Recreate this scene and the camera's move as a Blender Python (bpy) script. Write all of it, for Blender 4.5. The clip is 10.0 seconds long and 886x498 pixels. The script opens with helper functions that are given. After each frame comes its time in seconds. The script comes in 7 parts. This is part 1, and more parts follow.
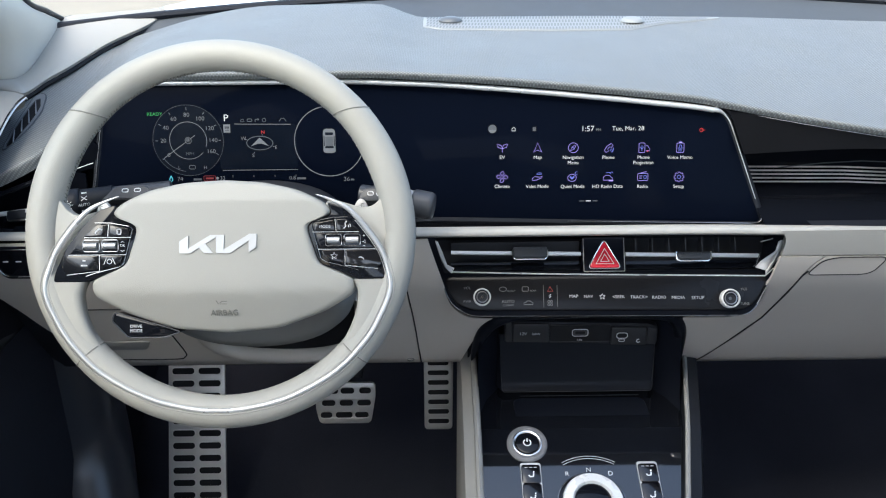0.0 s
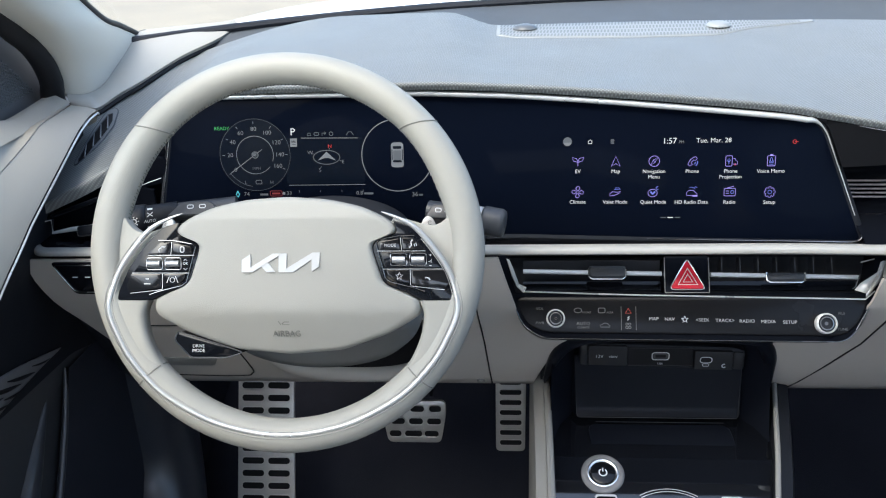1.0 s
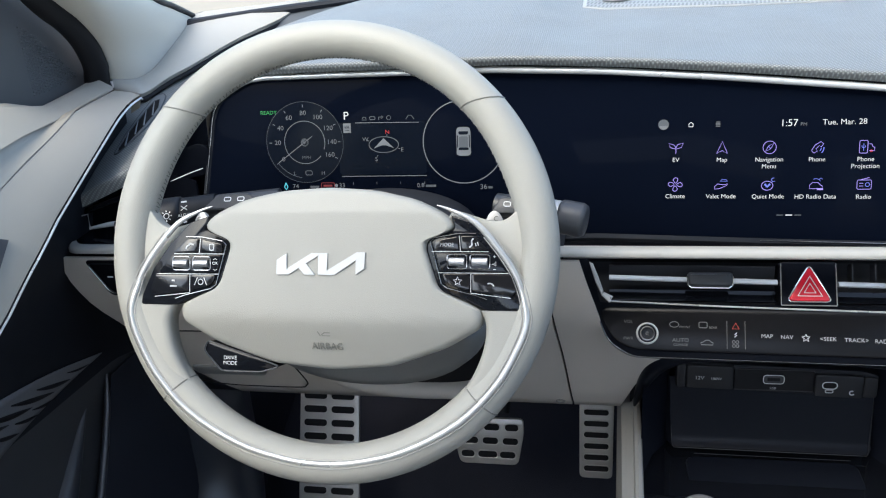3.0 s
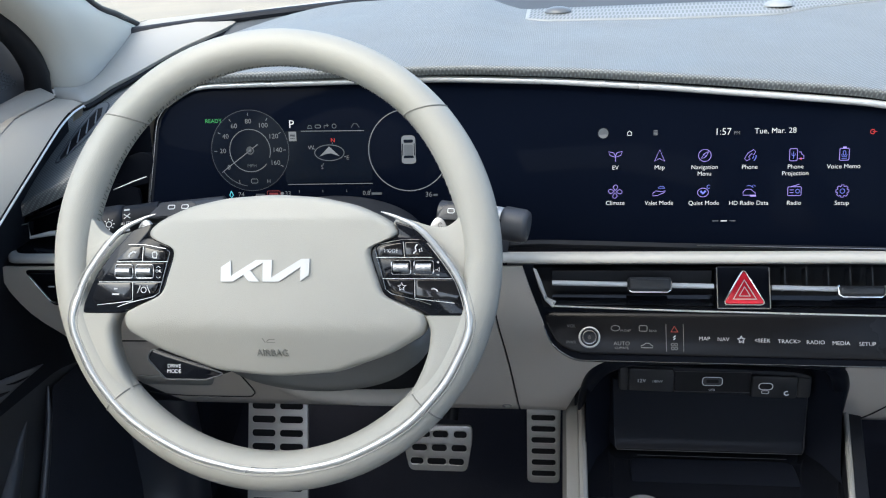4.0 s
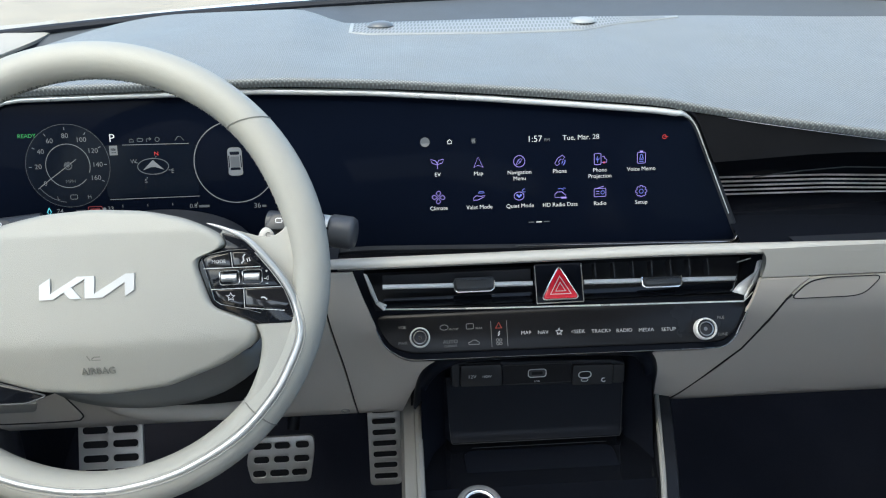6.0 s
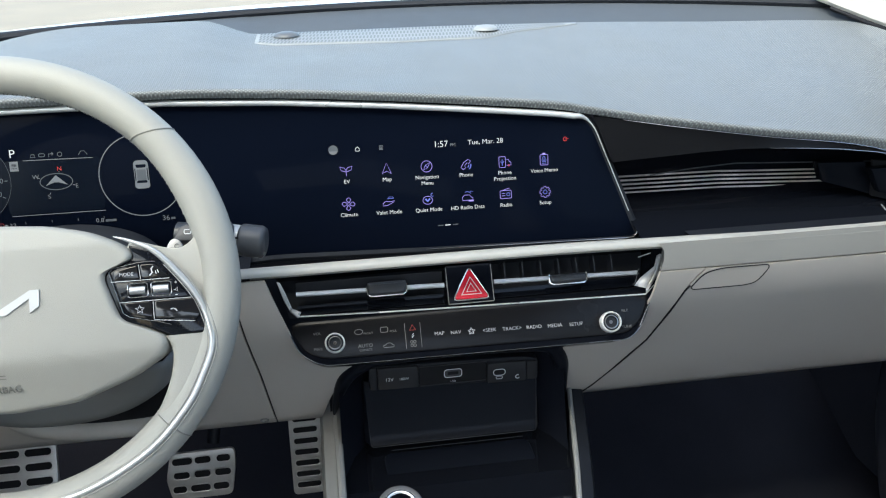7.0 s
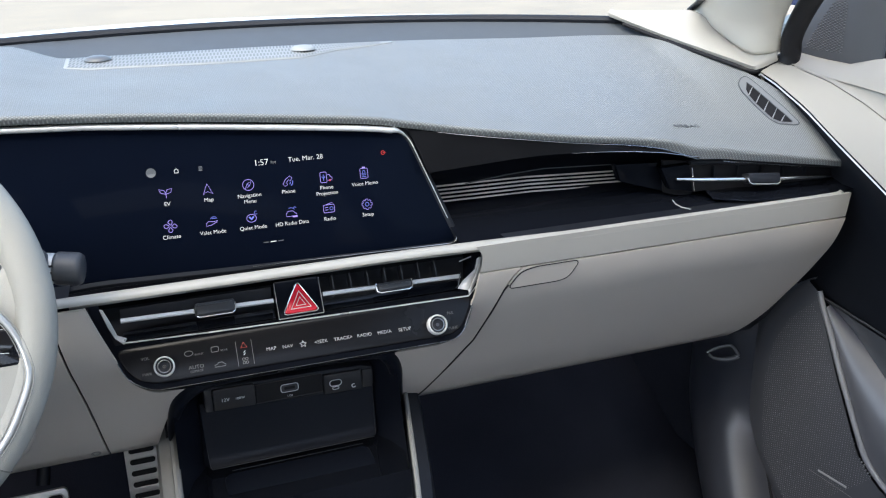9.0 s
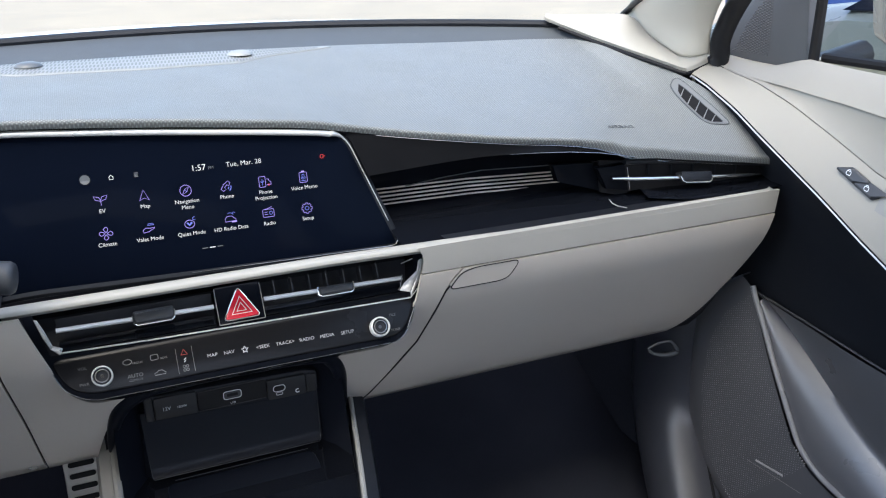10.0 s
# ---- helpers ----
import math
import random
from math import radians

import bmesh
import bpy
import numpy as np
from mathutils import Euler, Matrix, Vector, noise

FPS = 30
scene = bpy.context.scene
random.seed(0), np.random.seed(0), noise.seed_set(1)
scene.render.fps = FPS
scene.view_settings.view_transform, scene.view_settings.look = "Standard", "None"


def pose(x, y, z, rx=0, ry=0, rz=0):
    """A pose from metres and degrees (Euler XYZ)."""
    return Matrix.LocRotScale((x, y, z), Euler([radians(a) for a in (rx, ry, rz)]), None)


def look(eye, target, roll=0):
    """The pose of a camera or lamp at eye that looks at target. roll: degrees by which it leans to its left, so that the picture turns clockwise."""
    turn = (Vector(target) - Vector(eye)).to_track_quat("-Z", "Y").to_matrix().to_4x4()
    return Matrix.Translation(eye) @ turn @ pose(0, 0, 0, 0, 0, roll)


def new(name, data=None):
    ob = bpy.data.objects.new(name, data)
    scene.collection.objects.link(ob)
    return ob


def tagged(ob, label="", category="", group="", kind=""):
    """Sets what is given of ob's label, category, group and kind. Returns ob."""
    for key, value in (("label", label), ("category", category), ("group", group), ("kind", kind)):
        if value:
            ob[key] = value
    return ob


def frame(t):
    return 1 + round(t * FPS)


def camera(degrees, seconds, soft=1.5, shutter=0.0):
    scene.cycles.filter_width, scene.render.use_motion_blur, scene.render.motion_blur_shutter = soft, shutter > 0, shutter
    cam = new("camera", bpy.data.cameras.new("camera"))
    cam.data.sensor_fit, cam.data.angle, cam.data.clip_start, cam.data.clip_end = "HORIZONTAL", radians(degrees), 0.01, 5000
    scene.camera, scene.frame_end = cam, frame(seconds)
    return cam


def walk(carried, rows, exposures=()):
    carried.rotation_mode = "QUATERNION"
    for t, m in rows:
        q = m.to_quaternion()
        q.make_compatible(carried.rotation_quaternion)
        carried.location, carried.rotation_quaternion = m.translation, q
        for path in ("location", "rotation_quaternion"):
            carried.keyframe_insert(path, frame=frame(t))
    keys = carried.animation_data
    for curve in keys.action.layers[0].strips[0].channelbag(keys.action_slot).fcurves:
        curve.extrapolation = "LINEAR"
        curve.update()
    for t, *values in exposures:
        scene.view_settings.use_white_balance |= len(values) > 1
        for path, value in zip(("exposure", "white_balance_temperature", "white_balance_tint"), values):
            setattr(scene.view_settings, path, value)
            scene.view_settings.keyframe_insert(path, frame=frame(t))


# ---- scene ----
cam = camera(54.817, 10.0, soft=1.15)
PATH = [
    (0.0, pose(-0.1856, -0.729, 0.9985, 66.586, 0.483, -0.5)),
    (0.5, pose(-0.184, -0.7265, 0.9972, 66.801, 1.141, 1.479)),
    (1.0, pose(-0.1789, -0.6874, 0.9938, 67.153, 2.178, 4.43)),
    (1.5, pose(-0.1755, -0.6288, 0.9758, 67.453, 3.328, 7.663)),
    (2.0, pose(-0.1711, -0.5824, 0.951, 67.663, 4.141, 10.142)),
    (2.2, pose(-0.1704, -0.576, 0.9479, 67.554, 4.464, 10.841)),
    (3.3, pose(-0.1671, -0.5743, 0.9435, 67.818, 3.765, 10.19)),
    (3.5, pose(-0.1654, -0.5772, 0.9429, 68.106, 3.832, 9.428)),
    (4.0, pose(-0.1607, -0.5827, 0.9434, 68.204, 3.19, 7.424)),
    (4.5, pose(-0.1571, -0.5883, 0.9453, 68.241, 2.65, 5.027)),
    (5.0, pose(-0.1524, -0.5943, 0.9463, 68.3, 2.189, 2.456)),
    (5.5, pose(-0.1465, -0.6005, 0.9468, 68.411, 1.891, -0.055)),
    (5.7, pose(-0.1465, -0.6025, 0.9473, 68.433, 1.699, -1.303)),
    (6.8, pose(-0.1377, -0.6212, 0.9476, 68.937, 1.48, -7.499)),
    (7.0, pose(-0.135, -0.6246, 0.9496, 68.936, 1.574, -8.617)),
    (7.5, pose(-0.1302, -0.6322, 0.9509, 69.129, 1.538, -11.396)),
    (8.0, pose(-0.1255, -0.6421, 0.9497, 69.447, 1.471, -14.213)),
    (8.5, pose(-0.1221, -0.6511, 0.952, 69.621, 1.419, -16.928)),
    (9.0, pose(-0.1197, -0.6588, 0.9529, 69.845, 1.362, -19.394)),
    (9.5, pose(-0.1178, -0.6642, 0.9527, 70.007, 1.3, -21.513)),
    (10.0, pose(-0.1158, -0.6684, 0.9503, 70.185, 1.278, -23.096)),
]
walk(cam, PATH, [(0.0, 2.10, 6500, 10), (3.5, 2.10, 6500, 10), (5.5, 2.02, 6500, 6), (7.5, 2.06, 6500, 6), (9.0, 2.14, 6500, 11), (10.0, 2.18, 6500, 12)])

# world and sun: bright, hazy daylight around a parked car
world = bpy.data.worlds.new("world")
scene.world = world
world.use_nodes = True
wn = world.node_tree
sky = wn.nodes.new("ShaderNodeTexSky")
sky.sky_type = "NISHITA"
sky.sun_disc = False
sky.sun_elevation = radians(54)
sky.sun_rotation = radians(215)
sky.air_density, sky.dust_density = 1.0, 3.0
wn.links.new(sky.outputs[0], wn.nodes["Background"].inputs[0])
wn.nodes["Background"].inputs[1].default_value = 0.15
sun = new("sun", bpy.data.lights.new("sun", "SUN"))
sun.data.energy, sun.data.angle, sun.data.color = 0.45, radians(55), (1.0, 0.97, 0.93)
sun.matrix_world = look((-2.5, -3.5, 6.0), (0, 0, 0))


# ---- materials ----
def mat(name, colour, rough=0.5, metal=0.0, bump=0.0, size=400.0, vary=0.08, spec=0.5, coat=0.0, pattern="noise", glow=0.0, blotch=12.0):
    """A surface with tone variation at two scales and a fine relief."""
    m = bpy.data.materials.new(name)
    m.use_nodes = True
    nt = m.node_tree
    b = nt.nodes["Principled BSDF"]
    b.inputs["Roughness"].default_value, b.inputs["Metallic"].default_value = rough, metal
    b.inputs["Specular IOR Level"].default_value = spec
    b.inputs["Coat Weight"].default_value = coat
    b.inputs["Coat Roughness"].default_value = 0.04
    if glow:
        b.inputs["Base Color"].default_value = (*[c * 0.2 for c in colour], 1)
        b.inputs["Emission Color"].default_value = (*colour, 1)
        b.inputs["Emission Strength"].default_value = glow
        return m
    co = nt.nodes.new("ShaderNodeTexCoord")
    big, fine = nt.nodes.new("ShaderNodeTexNoise"), nt.nodes.new("ShaderNodeTexNoise")
    big.inputs["Scale"].default_value, fine.inputs["Scale"].default_value = blotch, size
    big.inputs["Detail"].default_value = 5
    add = nt.nodes.new("ShaderNodeMath")
    add.operation = "MULTIPLY_ADD"
    add.inputs[1].default_value = 0.35
    nt.links.new(co.outputs["Object"], big.inputs["Vector"])
    nt.links.new(co.outputs["Object"], fine.inputs["Vector"])
    nt.links.new(fine.outputs[0], add.inputs[0])
    nt.links.new(big.outputs[0], add.inputs[2])
    ramp = nt.nodes.new("ShaderNodeMapRange")
    ramp.inputs[1].default_value, ramp.inputs[2].default_value = 0.35, 1.0
    ramp.inputs[3].default_value, ramp.inputs[4].default_value = 1 - vary, 1 + vary
    nt.links.new(add.outputs[0], ramp.inputs[0])
    mul = nt.nodes.new("ShaderNodeVectorMath")
    mul.operation = "SCALE"
    mul.inputs[0].default_value = colour
    nt.links.new(ramp.outputs[0], mul.inputs["Scale"])
    nt.links.new(mul.outputs[0], b.inputs["Base Color"])
    rr = nt.nodes.new("ShaderNodeMapRange")
    rr.inputs[1].default_value, rr.inputs[2].default_value = 0.3, 0.7
    rr.inputs[3].default_value, rr.inputs[4].default_value = rough * 0.85, min(1, rough * 1.15)
    nt.links.new(big.outputs[0], rr.inputs[0])
    nt.links.new(rr.outputs[0], b.inputs["Roughness"])
    if bump:
        bp = nt.nodes.new("ShaderNodeBump")
        bp.inputs["Strength"].default_value, bp.inputs["Distance"].default_value = bump, 0.0006
        source = fine.outputs[0]
        if pattern == "leather":
            vo = nt.nodes.new("ShaderNodeTexVoronoi")
            vo.feature = "DISTANCE_TO_EDGE"
            vo.inputs["Scale"].default_value = size
            nt.links.new(co.outputs["Object"], vo.inputs["Vector"])
            source = vo.outputs["Distance"]
        elif pattern in ("dots", "side_dots"):
            # woven print: small raised diamonds in rows, running with the pad
            mp = nt.nodes.new("ShaderNodeMapping")
            mp.inputs["Rotation"].default_value = (radians(-45), 0, radians(45)) if pattern == "dots" else (radians(45), 0, 0)
            mp.inputs["Scale"].default_value = (1, 1.41, 1.41)
            nt.links.new(co.outputs["Object"], mp.inputs["Vector"])
            w = []
            for axis in ("XY" if pattern == "dots" else "YZ"):
                wv = nt.nodes.new("ShaderNodeTexWave")
                wv.bands_direction = axis
                wv.inputs["Scale"].default_value = size
                wv.inputs["Distortion"].default_value = 0.0
                nt.links.new(mp.outputs[0], wv.inputs["Vector"])
                w.append(wv)
            mx = nt.nodes.new("ShaderNodeMath")
            mx.operation = "MULTIPLY"
            nt.links.new(w[0].outputs["Fac"], mx.inputs[0])
            nt.links.new(w[1].outputs["Fac"], mx.inputs[1])
            source = mx.outputs[0]
            dark = nt.nodes.new("ShaderNodeMapRange")
            dark.inputs[3].default_value, dark.inputs[4].default_value = 0.60, 1.32
            nt.links.new(source, dark.inputs[0])
            m2 = nt.nodes.new("ShaderNodeVectorMath")
            m2.operation = "SCALE"
            nt.links.new(mul.outputs[0], m2.inputs[0])
            nt.links.new(dark.outputs[0], m2.inputs["Scale"])
            nt.links.new(m2.outputs[0], b.inputs["Base Color"])
        nt.links.new(source, bp.inputs["Height"])
        nt.links.new(bp.outputs[0], b.inputs["Normal"])
    return m


def glass_mat(name, tint=(1, 1, 1), gloss=0.06):
    m = bpy.data.materials.new(name)
    m.use_nodes = True
    nt = m.node_tree
    nt.nodes.remove(nt.nodes["Principled BSDF"])
    tr, gl, mx = nt.nodes.new("ShaderNodeBsdfTransparent"), nt.nodes.new("ShaderNodeBsdfGlossy"), nt.nodes.new("ShaderNodeMixShader")
    tr.inputs[0].default_value = (*tint, 1)
    gl.inputs["Roughness"].default_value = 0.01
    mx.inputs[0].default_value = gloss
    nt.links.new(tr.outputs[0], mx.inputs[1])
    nt.links.new(gl.outputs[0], mx.inputs[2])
    nt.links.new(mx.outputs[0], nt.nodes["Material Output"].inputs[0])
    return m


LEATHER = mat("beige_leather", (0.338, 0.328, 0.294), 0.48, bump=0.28, size=900, vary=0.04, pattern="leather")
# fascia beige, lightened to make up for the shade it stands in
SOFT = mat("beige_lifted_for_shade", (0.520, 0.480, 0.434), 0.5, bump=0.1, size=1300, vary=0.04)
# same beige for the doors, darkened against the light on them
DOOR_SKIN = mat("beige_door_dimmed_for_light", (0.322, 0.304, 0.266), 0.5, bump=0.1, size=1300, vary=0.04)
# same beige for ledge and upper panel, darkened against stronger light
LEDGE = mat("beige_ledge_dimmed_for_light", (0.36, 0.35, 0.322), 0.5, bump=0.1, size=1300, vary=0.04)
SHROUD = mat("grey_beige_plastic", (0.28, 0.275, 0.26), 0.55, bump=0.1, size=1300, vary=0.05)
# the grey beige again, darkened for the shade below the airbag cover
COLUMN = mat("shroud_plastic_shaded", (0.165, 0.162, 0.153), 0.5, bump=0.1, size=1300, vary=0.05)
# upper pillar trim, lightened because it stands in shade
PILLAR = mat("pillar_lifted_for_shade", (0.54, 0.515, 0.462), 0.5, bump=0.08, size=1500, vary=0.03)
# same pillar plastic at the foot, darkened against light through the windscreen
WHITE = mat("pillar_dimmed_for_light", (0.335, 0.322, 0.292), 0.5, bump=0.08, size=1500, vary=0.03)
PAD = mat("grey_dotted_dash_skin", (0.216, 0.230, 0.235), 0.5, bump=0.5, size=118, vary=0.03, pattern="dots")
SHELF = mat("dark_grey_shelf", (0.062, 0.070, 0.079), 0.6, bump=0.2, size=900, vary=0.08)
GLOSS = mat("piano_black", (0.006, 0.007, 0.010), 0.07, vary=0.05, spec=0.28)
PIANO = mat("shelf_piano_black", (0.005, 0.006, 0.009), 0.08, vary=0.05, spec=0.05)
DECK = mat("console_piano_black", (0.006, 0.007, 0.010), 0.05, vary=0.05, spec=0.8, coat=0.5)
BLACK = mat("matt_black_plastic", (0.012, 0.014, 0.019), 0.5, bump=0.15, size=1100, vary=0.15, spec=0.25)
DARK = mat("dark_grey_plastic", (0.048, 0.050, 0.056), 0.4, bump=0.15, size=1100, vary=0.1)
CARPET = mat("black_carpet", (0.029, 0.032, 0.043), 0.95, bump=0.8, size=700, vary=0.3, spec=0.1, blotch=6)
CHROME = mat("satin_chrome", (0.80, 0.80, 0.79), 0.2, 1.0, vary=0.03)
STEEL = mat("brushed_pedal_steel", (0.66, 0.645, 0.61), 0.40, 0.5, bump=0.15, size=600, vary=0.12)
BRIGHT = mat("bright_satin_trim", (0.72, 0.73, 0.73), 0.3, 0.55, vary=0.03)
TOUCH = mat("touch_panel_black", (0.0072, 0.0072, 0.0085), 0.24, vary=0.1, spec=0.16)
INLAY = mat("satin_inlay", (0.52, 0.52, 0.51), 0.28, 0.6, vary=0.04)
BAR = mat("vent_bar_chrome", (0.82, 0.82, 0.82), 0.26, 0.2, vary=0.03)
RING = mat("polished_ring", (0.78, 0.78, 0.77), 0.28, 0.15, vary=0.03)
EDGE = mat("dark_chrome", (0.34, 0.34, 0.35), 0.25, 1.0, vary=0.05)
SILVER = mat("silver_plastic", (0.52, 0.52, 0.52), 0.42, 0.4, vary=0.03)
RUBBER = mat("black_rubber", (0.009, 0.009, 0.011), 0.6, bump=0.2, size=900, vary=0.1, spec=0.25)
SCREEN = mat("dark_display_glass", (0.0026, 0.0042, 0.0095), 0.08, vary=0.05, spec=0.012)
PRINT = mat("white_print", (0.75, 0.76, 0.77), 0.6, vary=0.02)
KEYPRINT = mat("key_print", (0.46, 0.46, 0.47), 0.6, vary=0.02)
FAINT = mat("faint_edge", (0.020, 0.021, 0.024), 0.4, vary=0.1)
LIPGREY = mat("tray_highlight_grey", (0.030, 0.032, 0.037), 0.4, vary=0.1)
DIMPRINT = mat("grey_print", (0.15, 0.15, 0.15), 0.6, vary=0.02)
REDPRINT = mat("red_print", (0.4, 0.05, 0.03), 0.6, vary=0.02)
RED = mat("red_button", (0.70, 0.012, 0.03), 0.25, vary=0.03, coat=0.3)
LIT_WHITE = mat("lit_white", (0.85, 0.88, 0.9), glow=0.21)
LIT_GREY = mat("lit_grey", (0.4, 0.43, 0.47), glow=0.065)
LIT_DIM = mat("lit_dim", (0.25, 0.28, 0.32), glow=0.04)
LIT_VIOLET = mat("lit_violet", (0.42, 0.33, 0.95), glow=0.22)
LIT_BLUE = mat("lit_blue", (0.2, 0.25, 0.9), glow=0.19)
LIT_RED = mat("lit_red", (0.9, 0.06, 0.06), glow=0.15)
LIT_DARK_RED = mat("lit_dark_red", (0.40, 0.04, 0.05), glow=0.08)
LIT_GREEN = mat("lit_green", (0.05, 0.6, 0.15), glow=0.12)
LIT_CYAN = mat("lit_cyan", (0.1, 0.6, 0.75), glow=0.2)
CONCRETE = mat("pale_concrete", (0.29, 0.255, 0.200), 0.9, bump=0.5, size=30, vary=0.16, blotch=1.2)
HEADLINER = mat("pale_headliner", (0.68, 0.67, 0.63), 0.9, bump=0.3, size=600, vary=0.04)
CABIN = mat("beige_cabin_cloth", (0.42, 0.40, 0.35), 0.9, bump=0.3, size=500, vary=0.08)
GLASS = glass_mat("window_glass", (0.855, 0.92, 0.90), 0.03)
SCREEN_GLASS = glass_mat("windscreen_glass", (0.90, 0.95, 0.92), 0.03)


# ---- mesh tools ----
LOC = {}


def thing(name, loc, label, category, group="", kind=""):
    """An Empty at the thing's base, under which its parts go."""
    e = new(name)
    e.empty_display_size = 0.02
    e.location = loc
    LOC[e] = Vector(loc)
    return tagged(e, label, category, group, kind)


def part(name, bm, material, parent=None, label="", smooth=35, thick=0.0, bevel=0.0):
    """Links a bmesh in world coordinates as one mesh object under a thing or a part."""
    me = bpy.data.meshes.new(name)
    bmesh.ops.recalc_face_normals(bm, faces=bm.faces) if not thick else None
    bm.to_mesh(me)
    bm.free()
    me.materials.append(material)
    me.set_sharp_from_angle(angle=radians(smooth))
    ob = new(name, me)
    if parent is not None:
        ob.parent = parent
        if parent in LOC:
            ob.matrix_parent_inverse = Matrix.Translation(-LOC[parent])
    if thick:
        s = ob.modifiers.new("thickness", "SOLIDIFY")
        s.thickness, s.offset = thick, -1
    if bevel:
        s = ob.modifiers.new("edges", "BEVEL")
        s.width, s.segments, s.limit_method = bevel, 2, "ANGLE"
    if label:
        ob["label"] = label
    return ob


def frame_of(origin, u, v):
    """A local frame: u to the right, v up, w towards the viewer."""
    u, v = Vector(u).normalized(), Vector(v).normalized()
    w = u.cross(v)
    m = Matrix((u, v, w)).transposed().to_4x4()
    return Matrix.Translation(origin) @ m


def T(x, y, z=0.0):
    return Matrix.Translation((x, y, z))


def rounded(w, h, r, n=4):
    pts = []
    for cx, cy, a in ((w / 2 - r, h / 2 - r, 0), (-w / 2 + r, h / 2 - r, 90), (-w / 2 + r, -h / 2 + r, 180), (w / 2 - r, -h / 2 + r, 270)):
        for i in range(n + 1):
            b = radians(a + 90 * i / n)
            pts.append((cx + r * math.cos(b), cy + r * math.sin(b)))
    return pts


def soften(pts, r, n=4):
    """Rounds the corners of a closed outline."""
    out = []
    k = len(pts)
    for i in range(k):
        p, a, b = Vector(pts[i]), Vector(pts[i - 1]), Vector(pts[(i + 1) % k])
        d1, d2 = min(r, (a - p).length * 0.45), min(r, (b - p).length * 0.45)
        s, e = p + (a - p).normalized() * d1, p + (b - p).normalized() * d2
        for j in range(n + 1):
            t = j / n
            out.append(tuple(s * (1 - t) ** 2 + p * 2 * t * (1 - t) + e * t * t))
    return out


def plate(m, outline, depth, bevel=0.0, seg=2, top=0.0, bm=None):
    """A slab with this outline, its face at height top, going depth down."""
    bm = bm or bmesh.new()
    up = [bm.verts.new(m @ Vector((x, y, top - bevel))) for x, y in outline]
    dn = [bm.verts.new(m @ Vector((x, y, top - depth))) for x, y in outline]
    k = len(up)
    for i in range(k):
        bm.faces.new((up[i], dn[i], dn[(i + 1) % k], up[(i + 1) % k]))
    bm.faces.new(dn[::-1])
    ring = up
    if bevel:
        c = [Vector(p) for p in outline]
        area = sum(c[i].x * c[(i + 1) % k].y - c[(i + 1) % k].x * c[i].y for i in range(k))
        sign = 1 if area > 0 else -1
        for j in range(1, seg + 1):
            a = math.pi / 2 * j / seg
            off, hgt = bevel * (1 - math.cos(a)), bevel * (1 - math.sin(a))
            nxt = []
            for i in range(k):
                e1, e2 = (c[i] - c[i - 1]), (c[(i + 1) % k] - c[i])
                n1 = Vector((-e1.y, e1.x)).normalized() if e1.length > 1e-9 else Vector((0, 0))
                n2 = Vector((-e2.y, e2.x)).normalized() if e2.length > 1e-9 else n1
                nn = n1 + n2
                nn = nn / max(0.5, nn.length_squared / 2) * sign if nn.length > 1e-6 else n1
                p = c[i] + nn * off
                nxt.append(bm.verts.new(m @ Vector((p.x, p.y, top - hgt))))
            for i in range(k):
                bm.faces.new((ring[i], ring[(i + 1) % k], nxt[(i + 1) % k], nxt[i]))
            ring = nxt
    bm.faces.new(ring)
    return bm


def loft(rows, closed=False, bm=None):
    bm = bm or bmesh.new()
    vs = [[bm.verts.new(p) for p in r] for r in rows]
    for a, b in zip(vs, vs[1:]):
        k = len(a)
        for i in range(k if closed else k - 1):
            j = (i + 1) % k
            bm.faces.new((a[i], a[j], b[j], b[i]))
    return bm


def sweep(path, radius, n=10, closed=False, up=(0, 0, 1), wide=1.0, bm=None):
    """A rod along a path. radius: a number, or one for each point; wide: its width across up."""
    bm = bm or bmesh.new()
    pts = [Vector(p) for p in path]
    k = len(pts)
    rs = radius if isinstance(radius, (list, tuple)) else [radius] * k
    rings = []
    for i in range(k):
        a = pts[i - 1] if (i or closed) else pts[i]
        b = pts[(i + 1) % k] if (i < k - 1 or closed) else pts[i]
        d = (b - a).normalized()
        s = d.cross(Vector(up))
        s = s.normalized() if s.length > 1e-5 else Vector((1, 0, 0))
        q = s.cross(d).normalized()
        rings.append([bm.verts.new(pts[i] + (s * math.cos(2 * math.pi * j / n) * wide + q * math.sin(2 * math.pi * j / n)) * rs[i]) for j in range(n)])
    for i in range(k if closed else k - 1):
        a, b = rings[i], rings[(i + 1) % k]
        for j in range(n):
            bm.faces.new((a[j], a[(j + 1) % n], b[(j + 1) % n], b[j]))
    if not closed:
        bm.faces.new(rings[0][::-1])
        bm.faces.new(rings[-1])
    return bm


def lathe(m, profile, n=32, bm=None):
    """A turned shape round the frame's w axis, from (radius, height) pairs."""
    bm = bm or bmesh.new()
    rows = [[m @ Vector((r * math.cos(2 * math.pi * j / n), r * math.sin(2 * math.pi * j / n), h)) for j in range(n)] for r, h in profile]
    rings = [[bm.verts.new(p) for p in r] for r in rows]
    for a, b in zip(rings, rings[1:]):
        for j in range(n):
            bm.faces.new((a[j], a[(j + 1) % n], b[(j + 1) % n], b[j]))
    for r, ring in ((profile[0][0], rings[0]), (profile[-1][0], rings[-1])):
        if r > 1e-6:
            bm.faces.new(ring)
    bmesh.ops.remove_doubles(bm, verts=bm.verts, dist=1e-7)
    return bm


